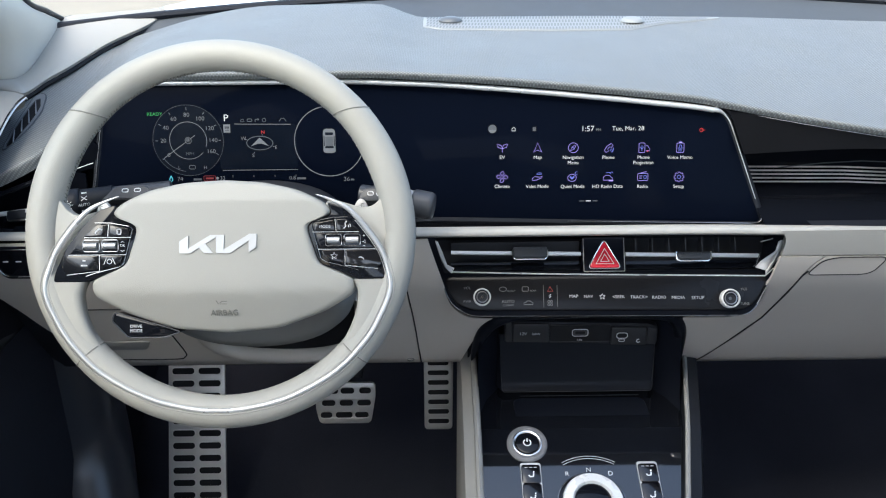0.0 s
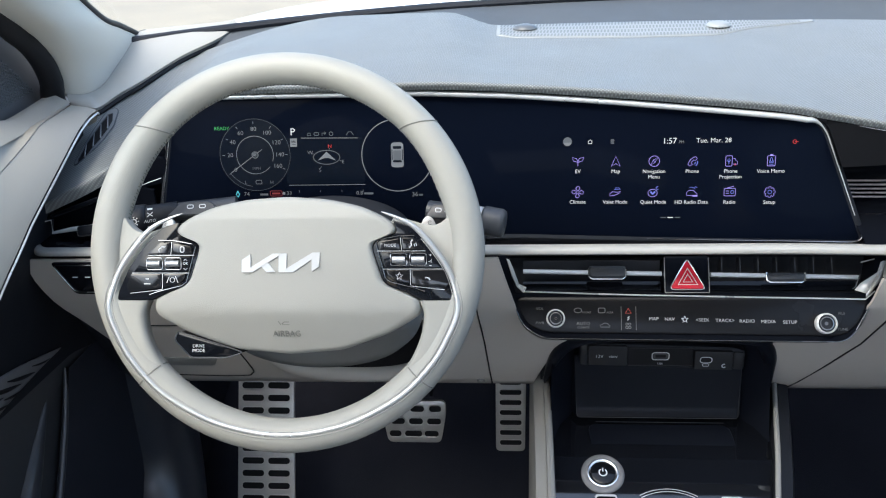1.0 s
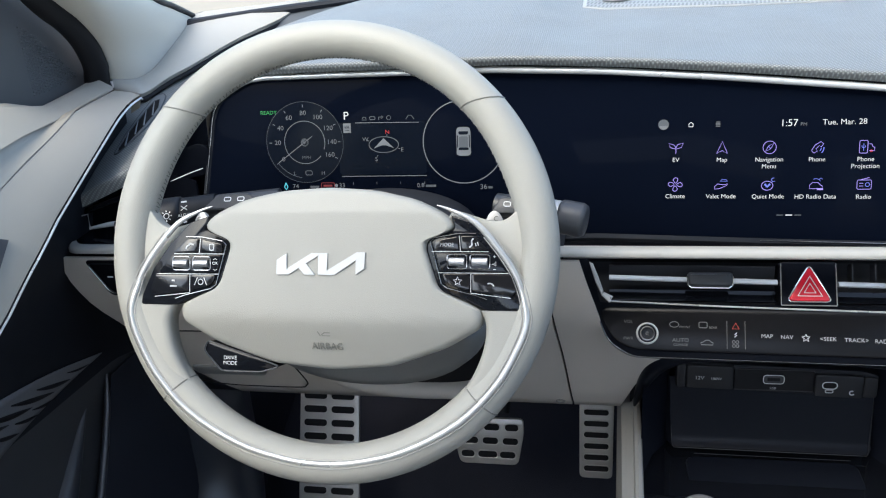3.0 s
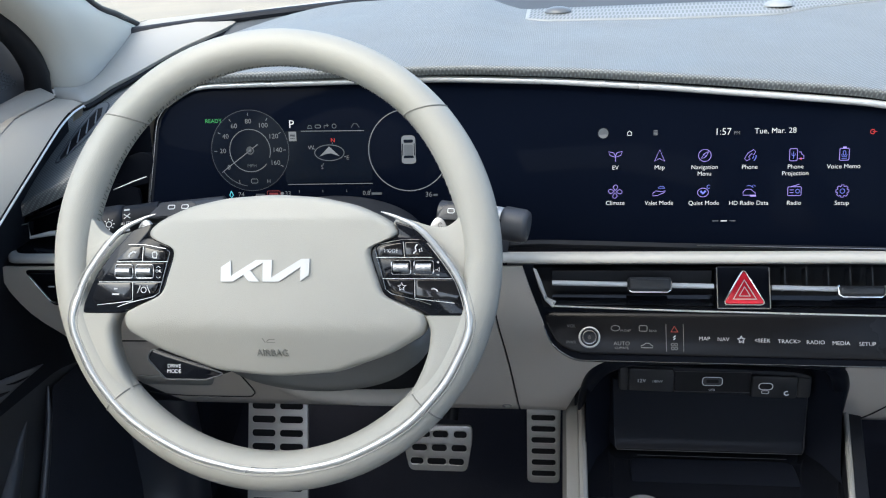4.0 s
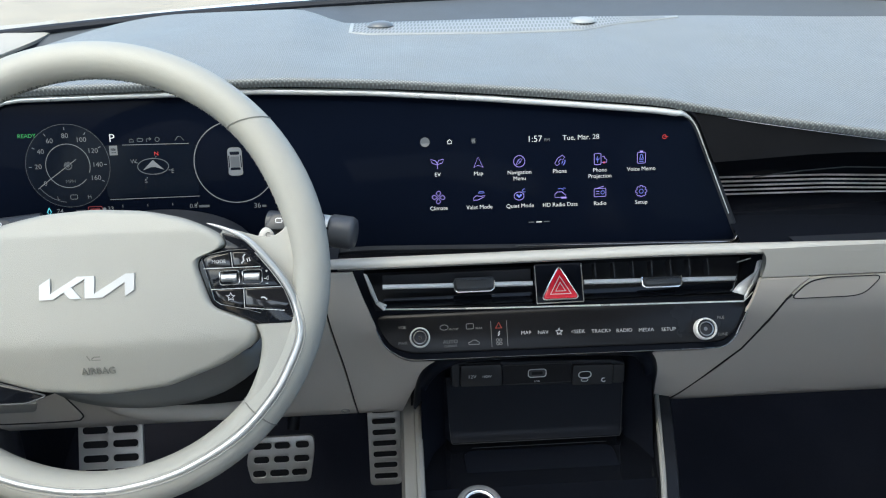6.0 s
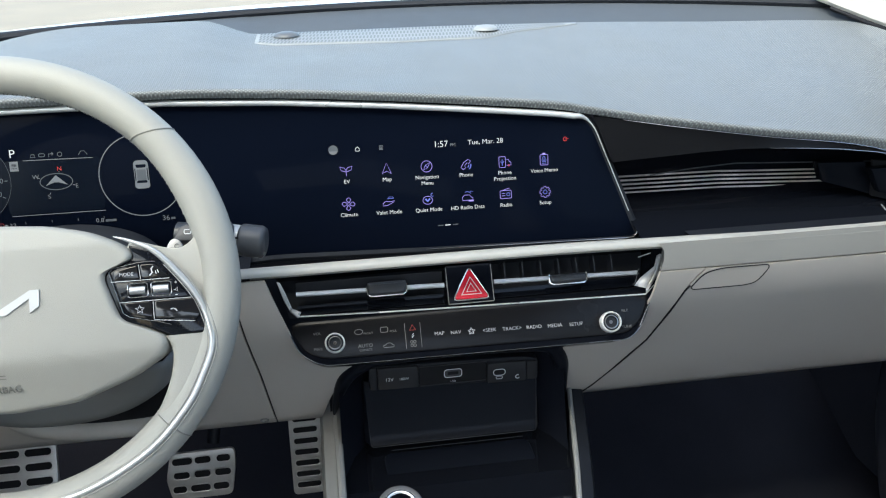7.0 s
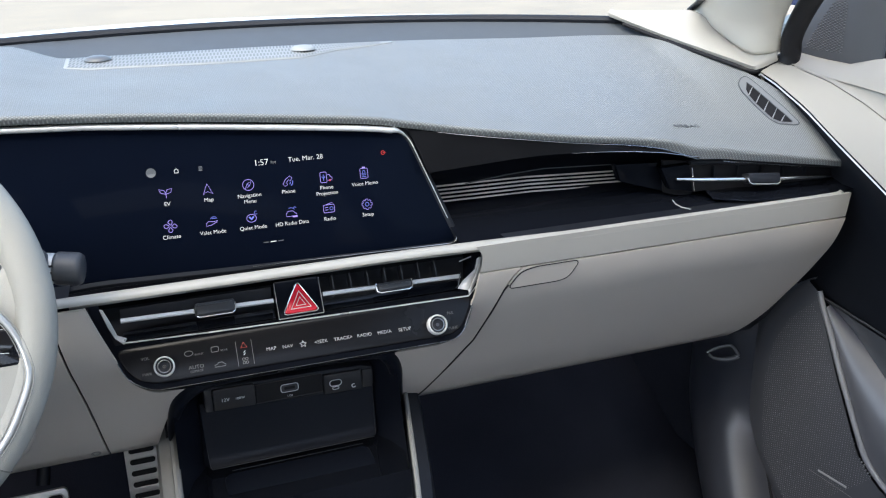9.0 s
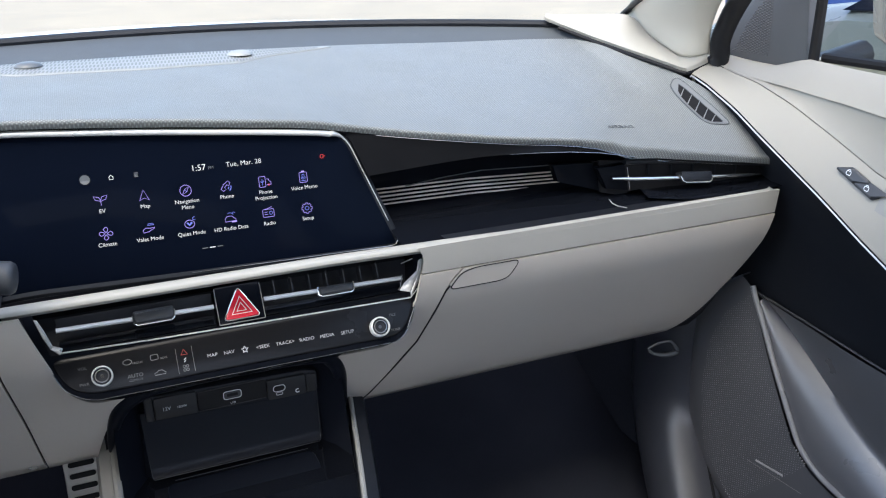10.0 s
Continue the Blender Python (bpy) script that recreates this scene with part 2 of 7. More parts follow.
def block(m, sx, sy, sz, bevel=0.0, bm=None):
    """A box centred on the frame in u and v, its face up at w = 0, rounded."""
    return plate(m, rounded(sx, sy, max(bevel, 1e-4), 2), sz, bevel, 2, 0.0, bm)


def stroke(m, pts, width, closed=False, depth=0.0002, bm=None):
    """A flat line of that width, drawn in the frame."""
    bm = bm or bmesh.new()
    P = [Vector(p) for p in pts]
    k = len(P)
    L, R = [], []
    for i in range(k):
        a = P[i - 1] if (i or closed) else P[i]
        b = P[(i + 1) % k] if (i < k - 1 or closed) else P[i]
        d = (b - a)
        d = d.normalized() if d.length > 1e-9 else Vector((1, 0))
        s = Vector((-d.y, d.x)) * width / 2
        L.append(bm.verts.new(m @ Vector((*(P[i] + s), depth))))
        R.append(bm.verts.new(m @ Vector((*(P[i] - s), depth))))
    for i in range(k if closed else k - 1):
        j = (i + 1) % k
        bm.faces.new((L[i], R[i], R[j], L[j]))
    return bm


def arc(cx, cy, r, a0, a1, n=24, ry=None):
    ry = ry or r
    return [(cx + r * math.cos(radians(a0 + (a1 - a0) * i / n)), cy + ry * math.sin(radians(a0 + (a1 - a0) * i / n))) for i in range(n + 1)]


def words(name, body, size, m, material, parent, depth=0.0, label="", stretch=1.0, align="CENTER"):
    """Lettering in the built-in font, as a mesh."""
    c = bpy.data.curves.new(name, "FONT")
    c.body, c.size, c.align_x, c.align_y, c.extrude, c.resolution_u, c.offset = body, size, align, "CENTER", depth, 3, -0.007 * size
    tmp = bpy.data.objects.new("tmp", c)
    me = bpy.data.meshes.new_from_object(tmp)
    bpy.data.objects.remove(tmp)
    me.transform(m @ Matrix.Diagonal((stretch, 1, 1, 1)))
    bm = bmesh.new()
    bm.from_mesh(me)
    bpy.data.meshes.remove(me)
    return part(name, bm, material, parent, label)


def curve(x, pts):
    """A smooth line through (x, value) pairs."""
    xs, ys = [p[0] for p in pts], [p[1] for p in pts]
    if x <= xs[0]:
        return ys[0]
    if x >= xs[-1]:
        return ys[-1]
    i = max(j for j in range(len(xs) - 1) if xs[j] <= x)

    def slope(j):
        if j == 0 or j == len(xs) - 1:
            a, b = (0, 1) if j == 0 else (-2, -1)
            return (ys[b] - ys[a]) / (xs[b] - xs[a])
        d0, d1 = (ys[j] - ys[j - 1]) / (xs[j] - xs[j - 1]), (ys[j + 1] - ys[j]) / (xs[j + 1] - xs[j])
        return 0 if d0 * d1 <= 0 else 2 * d0 * d1 / (d0 + d1)
    h = xs[i + 1] - xs[i]
    t = (x - xs[i]) / h
    return ((1 + 2 * t) * (1 - t) ** 2 * ys[i] + t * (1 - t) ** 2 * h * slope(i) + t * t * (3 - 2 * t) * ys[i + 1] + t * t * (t - 1) * h * slope(i + 1))


def steps(a, b, n):
    return [a + (b - a) * i / n for i in range(n + 1)]


# ---- ground and the car's shell ----
bm = bmesh.new()
bmesh.ops.create_grid(bm, x_segments=8, y_segments=8, size=1500, matrix=T(0, 0, -0.36))
tagged(part("ground", bm, CONCRETE), "pale sunlit concrete ground outside the car", "ground", kind="structure")

# floor pan and firewall
fl = [[(x, y, z) for x in steps(-0.80, 0.80, 8)] for y, z in ((-1.6, 0.02), (-0.2, 0.02), (0.3, 0.03), (0.5, 0.07), (0.68, 0.20), (0.74, 0.40), (0.74, 0.74))]
tagged(part("floor", loft(fl), CARPET, thick=0.03), "black carpeted footwell floor", "floor", kind="structure")

# roof, rear and outer walls, with window openings
bm = bmesh.new()
rf = [[(x * (1 - 0.05 * max(0, y + 0.3)), y, 1.25 - 0.05 * (x / 0.6) ** 2 - 0.02 * max(0, y + 0.3)) for x in steps(-0.60, 0.60, 10)] for y in (-1.65, -1.2, -0.8, -0.5, -0.32)]
tagged(part("ceiling", loft(rf, bm=bm), HEADLINER, thick=0.04), "pale woven roof lining", "ceiling", kind="structure")
bm = bmesh.new()
block(frame_of((0, -1.65, 0.40), (1, 0, 0), (0, 0, 1)), 1.6, 0.8, 0.05, 0.01, bm)
for s in (-1, 1):
    block(frame_of((s * 0.66, -1.65, 1.0), (1, 0, 0), (0, 0, 1)), 0.28, 0.45, 0.05, 0.01, bm)
block(frame_of((0, -1.65, 0.84), (1, 0, 0), (0, 0, 1)), 1.04, 0.10, 0.05, 0.01, bm)
tagged(part("wall_rear", bm, CABIN), "grey cabin wall behind the seats", "wall", kind="structure")
for s in (-1, 1):
    bm = bmesh.new()
    block(frame_of((s * 0.83, -0.13, 0.39), (0, 1, 0), (0, 0, 1)), 1.76, 0.80, 0.03, 0.01, bm)
    block(frame_of((s * 0.83, 0.62, 0.45), (0, 1, 0), (0, 0, 1)), 0.6, 0.5, 0.03, 0.01, bm)
    sweep([(s * 0.74, -0.95, 0.78), (s * 0.63, -1.0, 1.22)], [0.07, 0.05], 8, bm=bm, wide=0.4)
    sweep([(s * 0.61, -1.65, 1.21), (s * 0.61, -0.32, 1.22)], 0.045, 8, bm=bm)
    tagged(part("wall_left" if s < 0 else "wall_right", bm, CABIN), "inner body side of the car", "wall", kind="structure")

# unseen blocks in the seats' place, added to bounce light forward
bm = bmesh.new()
for x in (-0.36, 0.36):
    block(Matrix.Translation((x, -0.64, 0.36)), 0.50, 0.66, 0.34, 0.05, bm)
tagged(part("wall_bounce_blocks", bm, HEADLINER), "unseen pale seat blocks that bounce light forward", "seat base", kind="structure")

# windscreen: curved base, raked back to the roof
def base_y(x):
    return 0.60 - 0.15 * (x / 0.72) ** 2


def base_z(x):
    return 0.846 - 0.024 * (x / 0.72) ** 2


wind = tagged(new("window_1"), "raked curved windscreen of clear glass", "windscreen", kind="structure")
rows = []
for k in steps(0, 1, 8):
    rows.append([((x * (1 - 0.17 * k)), base_y(x) * (1 - k) + (-0.32 - 0.03 * (x / 0.7) ** 2) * k, base_z(x) * (1 - k) + (1.235 - 0.045 * (x / 0.72) ** 2) * k + 0.03 * math.sin(math.pi * k)) for x in steps(-0.74, 0.74, 20)])
part("pane", loft(rows), SCREEN_GLASS, wind)
part("seal", sweep([(x, base_y(x) - 0.004, base_z(x) - 0.004) for x in steps(-0.70, 0.672, 30)], 0.006, 8), BLACK, wind, "black rubber seal along the foot of the glass")
for s, nm in ((-1, "window_2"), (1, "window_3")):
    win = tagged(new(nm), "side door window of clear glass", "window", kind="structure")
    part("pane", loft([[(s * 0.775, 0.22, 0.77), (s * 0.775, -0.9, 0.77)], [(s * 0.70, -0.12, 1.08), (s * 0.70, -0.9, 1.08)], [(s * 0.65, -0.36, 1.19), (s * 0.65, -0.9, 1.2)]]), GLASS, win)

# bonnet beyond the glass
HOOD = mat("pale_blue_paint", (0.62, 0.68, 0.72), 0.25, vary=0.02, coat=0.6)
rows = [[(x, base_y(x) + 0.05 + d, base_z(x) - 0.004 - 0.052 * d - 0.03 * d * d) for x in steps(-0.62, 0.62, 24)] for d in (0, 0.1, 0.3, 0.5, 0.7, 0.85)]
tagged(part("bonnet", loft(rows), HOOD, thick=0.02), "pale painted bonnet beyond the windscreen", "bonnet", kind="structure")

# ---- dashboard ----
dash = thing("dashboard", (0, 0.2, 0.42), "grey dotted dashboard over pale beige soft fascia panels", "dashboard")
LIP_Z = [(-0.722, 0.672), (-0.690, 0.684), (-0.610, 0.722), (-0.575, 0.757), (-0.548, 0.790), (-0.51, 0.802), (-0.28, 0.803), (-0.17, 0.798), (-0.07, 0.790), (0.03, 0.780), (0.10, 0.772), (0.141, 0.7635), (0.185, 0.756), (0.24, 0.7485), (0.31, 0.739), (0.38, 0.731), (0.418, 0.7235), (0.441, 0.7165), (0.466, 0.7055), (0.50, 0.702), (0.54, 0.696), (0.60, 0.6865), (0.66, 0.677), (0.705, 0.668)]
LIP_Y = [(-0.722, 0.150), (-0.60, 0.165), (-0.52, 0.188), (0.14, 0.186), (0.25, 0.165), (0.40, 0.148), (0.705, 0.148)]
END_Y = [(-0.722, 0.165), (-0.700, 0.27), (-0.612, 0.462), (-0.50, 0.47), (0.50, 0.47), (0.577, 0.462), (0.655, 0.27), (0.705, 0.165)]
END_Z = [(-0.722, 0.690), (-0.700, 0.752), (-0.612, 0.800), (-0.40, 0.843), (-0.27, 0.844), (-0.20, 0.825), (-0.04, 0.825), (0.193, 0.822), (0.383, 0.815), (0.577, 0.808), (0.655, 0.761), (0.705, 0.677)]


def lin(x, pts):
    return float(np.interp(x, [p[0] for p in pts], [p[1] for p in pts]))


LIP_ROLL = [(-0.722, 0.013), (-0.60, 0.016), (-0.54, 0.010), (-0.40, 0.0085), (0.36, 0.0085), (0.42, 0.011), (0.465, 0.0165), (0.55, 0.0125), (0.705, 0.010)]


def pad_point(x, s):
    """The dashboard's top skin: s from 0 at the lip to 1 at the back edge."""
    yl, zl = curve(x, LIP_Y), curve(x, LIP_Z)
    ye, ze = lin(x, END_Y), curve(x, END_Z)
    yt = min(yl + 0.0048, yl + (ye - yl) * 0.5)
    zt = zl + min(curve(x, LIP_ROLL), (ze - zl) * 0.7)
    if s < 0.15:
        k = s / 0.15
        if k < 0.55:
            return Vector((x, yl + 0.0035 * (1 - k / 0.55), zl - 0.001 + (zt - zl) * k / 0.55 * 0.68))
        a = (k - 0.55) / 0.45 * math.pi / 2
        return Vector((x, yl + (yt - yl) * (1 - math.cos(a)), zl + (zt - zl) * (0.68 + 0.32 * math.sin(a))))
    q = (s - 0.15) / 0.85
    return Vector((x, yt + (ye - yt) * q, zt + (ze - zt) * q ** 0.9))


XS = steps(-0.722, -0.5, 26) + steps(-0.49, -0.15, 22) + steps(-0.14, 0.48, 30) + steps(0.49, 0.705, 26)
SS = steps(0, 0.15, 8) + steps(0.18, 1.0, 22)
rows = [[pad_point(x, s) for x in XS] for s in SS]
last = [p + Vector((0, 0.004, -0.016)) for p in rows[-1]]
rows.insert(0, [p + Vector((0, 0.010, 0.0)) for p in rows[0]])
part("top_pad", loft(rows + [last]), PAD, dash, "grey skin printed with a fine dotted weave", smooth=60)
# shelf between pad and windscreen
rows = []
for k in steps(0, 1, 4):
    rows.append([Vector((x, lin(x, END_Y) - 0.004 + k * (base_y(x) - lin(x, END_Y)), curve(x, END_Z) - 0.013 + k * (base_z(x) - curve(x, END_Z) + 0.006))) for x in steps(-0.62, 0.62, 40)])
part("rear_shelf", loft(rows), SHELF, dash, "plain dark grey shelf below the windscreen")

# fascia: beige nose under the display, then panels sloping away below it
FACE = [(0.395, 0.262), (0.42, 0.236), (0.45, 0.214), (0.50, 0.183), (0.55, 0.152), (0.58, 0.134), (0.60, 0.1262), (0.617, 0.1218), (0.648, 0.1175)]
NOSE = [(0.150, 0.632), (0.140, 0.637), (0.1375, 0.646), (0.1335, 0.6508), (0.127, 0.6525), (0.1215, 0.6515), (0.119, 0.649), (0.119, 0.6465), (0.126, 0.6445), (0.15, 0.6445)]


def nose_end(x):
    """Rounds the nose off towards its ends."""
    e = max(0.0, (abs(x) - (0.655 if x > 0 else 0.686)) / 0.018)
    return 0.02 * (1 - math.sqrt(max(0.0, 1 - min(1, e) ** 2)))


def nose_low(i, x, y, z):
    """Beside the control panel the ledge runs straight into the panel below it."""
    if x > 0.205 and i > 6:
        return (0.1187, 0.124, 0.15)[i - 7], (0.6462, 0.6458, 0.6455)[i - 7]
    return y, z


rows = [[(x, nose_low(i, x, y, z)[0] + nose_end(x), nose_low(i, x, y, z)[1] - 0.004 * min(1, max(0, (x - 0.1) / 0.2))) for x in steps(-0.706, -0.67, 8) + steps(-0.64, 0.2, 21) + steps(0.206, 0.6, 20) + steps(0.64, 0.673, 8)] for i, (y, z) in enumerate(NOSE)]
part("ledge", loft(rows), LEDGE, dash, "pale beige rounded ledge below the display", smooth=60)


def panel(left, right, z0, z1, n=16, m=14, out=0.0, edge=0.004, wrap=None):
    """A fascia panel between two side lines, with turned-in edges; wrap carries its first side round into a recess."""
    rows = []
    for i, z in enumerate([z0] + steps(z0, z1, n) + [z1]):
        l, r = curve(z, left), curve(z, right)
        xs = [l] + steps(l, r, m) + [r]
        rows.append([(x, curve(z, FACE) - out + (edge if (i in (0, n + 2) or j in (0, len(xs) - 1)) else 0.0), z) for j, x in enumerate(xs)])
        if wrap and z < 0.637:
            x, y, z = rows[-1][0]
            rows[-1][0] = (x + wrap[0], y + wrap[1], z)
    return loft(rows)


D_L = [(0.42, -0.600), (0.466, -0.636), (0.50, -0.656), (0.545, -0.674), (0.60, -0.699), (0.632, -0.707), (0.643, -0.705)]
D_R = [(0.42, -0.2115), (0.51, -0.2175), (0.56, -0.2225), (0.60, -0.2265), (0.643, -0.231)]
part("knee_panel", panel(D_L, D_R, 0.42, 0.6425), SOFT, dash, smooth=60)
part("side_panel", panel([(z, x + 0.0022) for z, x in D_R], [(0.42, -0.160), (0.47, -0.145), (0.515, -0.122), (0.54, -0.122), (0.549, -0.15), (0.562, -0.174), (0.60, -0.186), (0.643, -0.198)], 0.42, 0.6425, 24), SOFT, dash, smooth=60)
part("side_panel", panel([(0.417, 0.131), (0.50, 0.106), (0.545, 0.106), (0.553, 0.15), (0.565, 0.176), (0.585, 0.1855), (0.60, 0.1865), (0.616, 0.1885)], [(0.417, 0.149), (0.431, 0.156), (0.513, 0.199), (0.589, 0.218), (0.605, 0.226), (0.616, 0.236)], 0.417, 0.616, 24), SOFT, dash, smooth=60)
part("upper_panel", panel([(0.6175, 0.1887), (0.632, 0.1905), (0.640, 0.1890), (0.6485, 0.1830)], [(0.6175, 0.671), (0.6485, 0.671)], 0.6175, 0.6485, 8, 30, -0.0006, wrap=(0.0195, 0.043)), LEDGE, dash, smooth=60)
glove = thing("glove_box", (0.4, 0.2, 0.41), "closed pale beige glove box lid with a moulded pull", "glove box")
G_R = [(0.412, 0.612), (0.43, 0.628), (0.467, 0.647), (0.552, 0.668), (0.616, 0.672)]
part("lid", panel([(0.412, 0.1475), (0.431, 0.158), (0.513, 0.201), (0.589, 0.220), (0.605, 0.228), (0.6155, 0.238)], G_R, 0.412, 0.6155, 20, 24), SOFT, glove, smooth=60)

# black body behind the fascia panels
for xa, xb in ((-0.69, -0.212), (0.222, 0.67)):
    bm = loft([[(x, curve(z, FACE) + 0.012, z) for x in steps(xa, xb, 6)] for z in steps(0.40, 0.648, 8)] + [[(x, 0.6, 0.648) for x in steps(xa, xb, 6)]])
    part("carrier", bm, BLACK, dash, "black inner carrier")

# ---- display panel ----
DISP = frame_of((0, 0.187, 0.72), (1, 0, 0), (0, 0.2, 1))


def dv(z):
    return (z - 0.72) * 1.0198


display = thing("display_panel", (-0.2, 0.2, 0.64), "long black glass panel with lit gauges and touch screen", "display")
OUT = [(-0.574, 0.660), (-0.553, 0.773), (-0.51, 0.7975), (-0.28, 0.7975), (-0.174, 0.7925), (-0.071, 0.784), (0.029, 0.774), (0.103, 0.766), (0.134, 0.760), (0.1785, 0.6480), (0.1812, 0.6415), (0.1785, 0.6362), (0.168, 0.6358), (-0.04, 0.6405), (-0.19, 0.645), (-0.26, 0.640)]
out2 = [(x, dv(z)) for x, z in OUT]
edge2 = soften(out2, 0.018, 5)
part("glass", plate(DISP, edge2, 0.012, 0.001), SCREEN, display, "glossy black glass")
n5 = 6
top_line = edge2[2:9 * n5 + 1]
right = 8 * n5 - 2
taper = [(0.0007 if i < n5 else 0.0012) + 0.002 * min(1, max(0, (i - 2 * n5 + 4) / 8)) if i < right + 1 else max(0.0008, 0.0030 - 0.0008 * (i - right)) for i in range(len(top_line))]
taper[-1] = 0.0004
frame_path = [DISP @ Vector((x, y - (0.001 if 2 * n5 < i < right else 0.0), 0.002 + 0.003 * (taper[i] - 0.0012) / 0.002)) for i, (x, y) in enumerate(top_line)]
part("frame", sweep(frame_path[8:], taper[8:], 8), BRIGHT, display, "satin chrome edge", smooth=60)
part("side_frame", sweep(frame_path[:9], 0.0007, 8), EDGE, display, "fine dark chrome edge", smooth=60)
part("lower_frame", sweep([DISP @ Vector((x, dv(z), 0.0016)) for x, z in ((0.1765, 0.6525), (0.1790, 0.6465), (0.1800, 0.6425), (0.1790, 0.6390), (0.1755, 0.6372), (0.168, 0.6370), (0.06, 0.6394), (-0.04, 0.6418))], [0.0012] + [0.0009] * 5 + [0.0006, 0.0003], 6), EDGE, display, "fine dark chrome edge", smooth=60)
part("surround", sweep([DISP @ Vector((x, y, -0.004)) for x, y in edge2], 0.005, 8, closed=True), BLACK, display)

# ---- steering wheel ----
WHEEL = frame_of((-0.388, 0.0015, 0.69), (1, 0, 0), (0, math.sin(radians(23)), math.cos(radians(23))))
wheel = thing("steering_wheel", (-0.39, 0.1, 0.66), "pale beige leather steering wheel with chrome inlay and black switch pods", "steering wheel")
RIM_C = (-0.004, 0.009, -0.020)


def rim_ring(i, n, grow=0.0):
    th = 2 * math.pi * i / n
    d = math.degrees(th) % 360
    a = 0.0148 + sum(k * math.exp(-((min(abs(d - c), 360 - abs(d - c))) / w) ** 2) for k, c, w in ((0.0012, 22, 16), (0.0014, 158, 23))) + 0.0012 * sum(math.exp(-((d - c) / 50) ** 2) for c in (225, 315))
    outer = 0.1845
    rc = outer - a
    ring = []
    for j in range(18):
        p = 2 * math.pi * j / 18
        r = rc + (a + grow) * math.cos(p)
        ring.append(WHEEL @ Vector((RIM_C[0] + r * math.cos(th), RIM_C[1] + r * math.sin(th), RIM_C[2] + (0.0165 + grow) * math.sin(p))))
    return ring


part("rim", loft([rim_ring(i, 120) for i in range(120)] + [rim_ring(0, 120)], closed=True), LEATHER, wheel, "smooth pale beige leather rim", smooth=80)
HALF = [(0.092, 0.0452), (0.104, 0.0410), (0.122, 0.0315), (0.1395, 0.0120), (0.153, -0.0085), (0.160, -0.030), (0.1605, -0.046), (0.1525, -0.066), (0.1385, -0.090), (0.110, -0.1195), (0.068, -0.143), (0.030, -0.1535), (0.0, -0.1562)]


def smooth_path(pts, n=4):
    out = []
    for i in range(len(pts) - 1):
        p0, p1, p2, p3 = (Vector(pts[max(0, min(len(pts) - 1, i + k))]) for k in (-1, 0, 1, 2))
        for j in range(n):
            t = j / n
            out.append(0.5 * ((2 * p1) + (p2 - p0) * t + (2 * p0 - 5 * p1 + 4 * p2 - p3) * t * t + (3 * p1 - p0 - 3 * p2 + p3) * t ** 3))
    out.append(Vector(pts[-1]))
    return out


def rim_top(u, v):
    """The height of the rim's face, or of the spokes inside it."""
    r = math.hypot(u - RIM_C[0], v - RIM_C[1])
    q = (r - 0.1695) / 0.0150
    return max(-0.0065, RIM_C[2] + 0.0165 * math.sqrt(max(0.0, 1 - q * q)))


inlay = [(-0.0042 - u, v) for u, v in HALF] + [(-0.0042 + u, v) for u, v in HALF[-2::-1]]
part("inlay", sweep([WHEEL @ Vector((p.x, p.y, rim_top(p.x, p.y) - 0.0006)) for p in smooth_path(inlay)], [0.0019 * min(1, 0.15 + 0.1 * min(i, 96 - i)) for i in range(97)], 10, up=WHEEL.to_3x3() @ Vector((0, 0, 1)), wide=1.35), INLAY, wheel, "satin chrome inlay strip", smooth=80)
for off in (-0.0036, 0.0036):
    line = [(p.x + off * (p.x + 0.0042) / 0.16, p.y + off * (p.y + 0.03) / 0.13) for p in smooth_path(inlay)[10:-10]]
    part("groove", sweep([WHEEL @ Vector((u, v, rim_top(u, v) + 0.0001)) for u, v in line], 0.0005, 6), SHROUD, wheel)

HUB = [(0.0, 0.060), (0.038, 0.0575), (0.068, 0.051), (0.088, 0.042), (0.100, 0.034), (0.102, 0.027), (0.082, 0.0195), (0.0795, 0.013), (0.090, -0.0195), (0.117, -0.031), (0.1235, -0.0350), (0.1225, -0.0480), (0.094, -0.0650), (0.050, -0.0810), (0.0, -0.0855)]
hub_out = soften([(u, v) for u, v in HUB] + [(-u, v) for u, v in HUB[-2:0:-1]], 0.008, 4)


def hub_ring(k, w):
    """One ring of the cover: a gentle dome, folded back along its lower and upper edges."""
    ring = []
    for u, v in hub_out:
        x, y = u * k, (v + 0.01) * k - 0.01
        fold = 0.25 * ((-0.0445 - y) + math.sqrt((-0.0445 - y) ** 2 + 2.5e-5)) + 0.3 * max(0.0, y - 0.040)
        ring.append(WHEEL @ Vector((x, y, w - fold - 0.25 * x * x)))
    return ring


rows = [hub_ring(0.97, -0.05), hub_ring(1.0, -0.018), hub_ring(1.0, -0.008), hub_ring(0.993, -0.004), hub_ring(0.98, -0.0015), hub_ring(0.96, -0.0003)] + [hub_ring(k, 0.0) for k in steps(0.94, 0.02, 44)]
bm = loft(rows, closed=True)
bm.verts.ensure_lookup_table()
bm.faces.new(bm.verts[-len(hub_out):])
part("airbag_cover", bm, LEATHER, wheel, "smooth pale beige airbag cover", smooth=50)
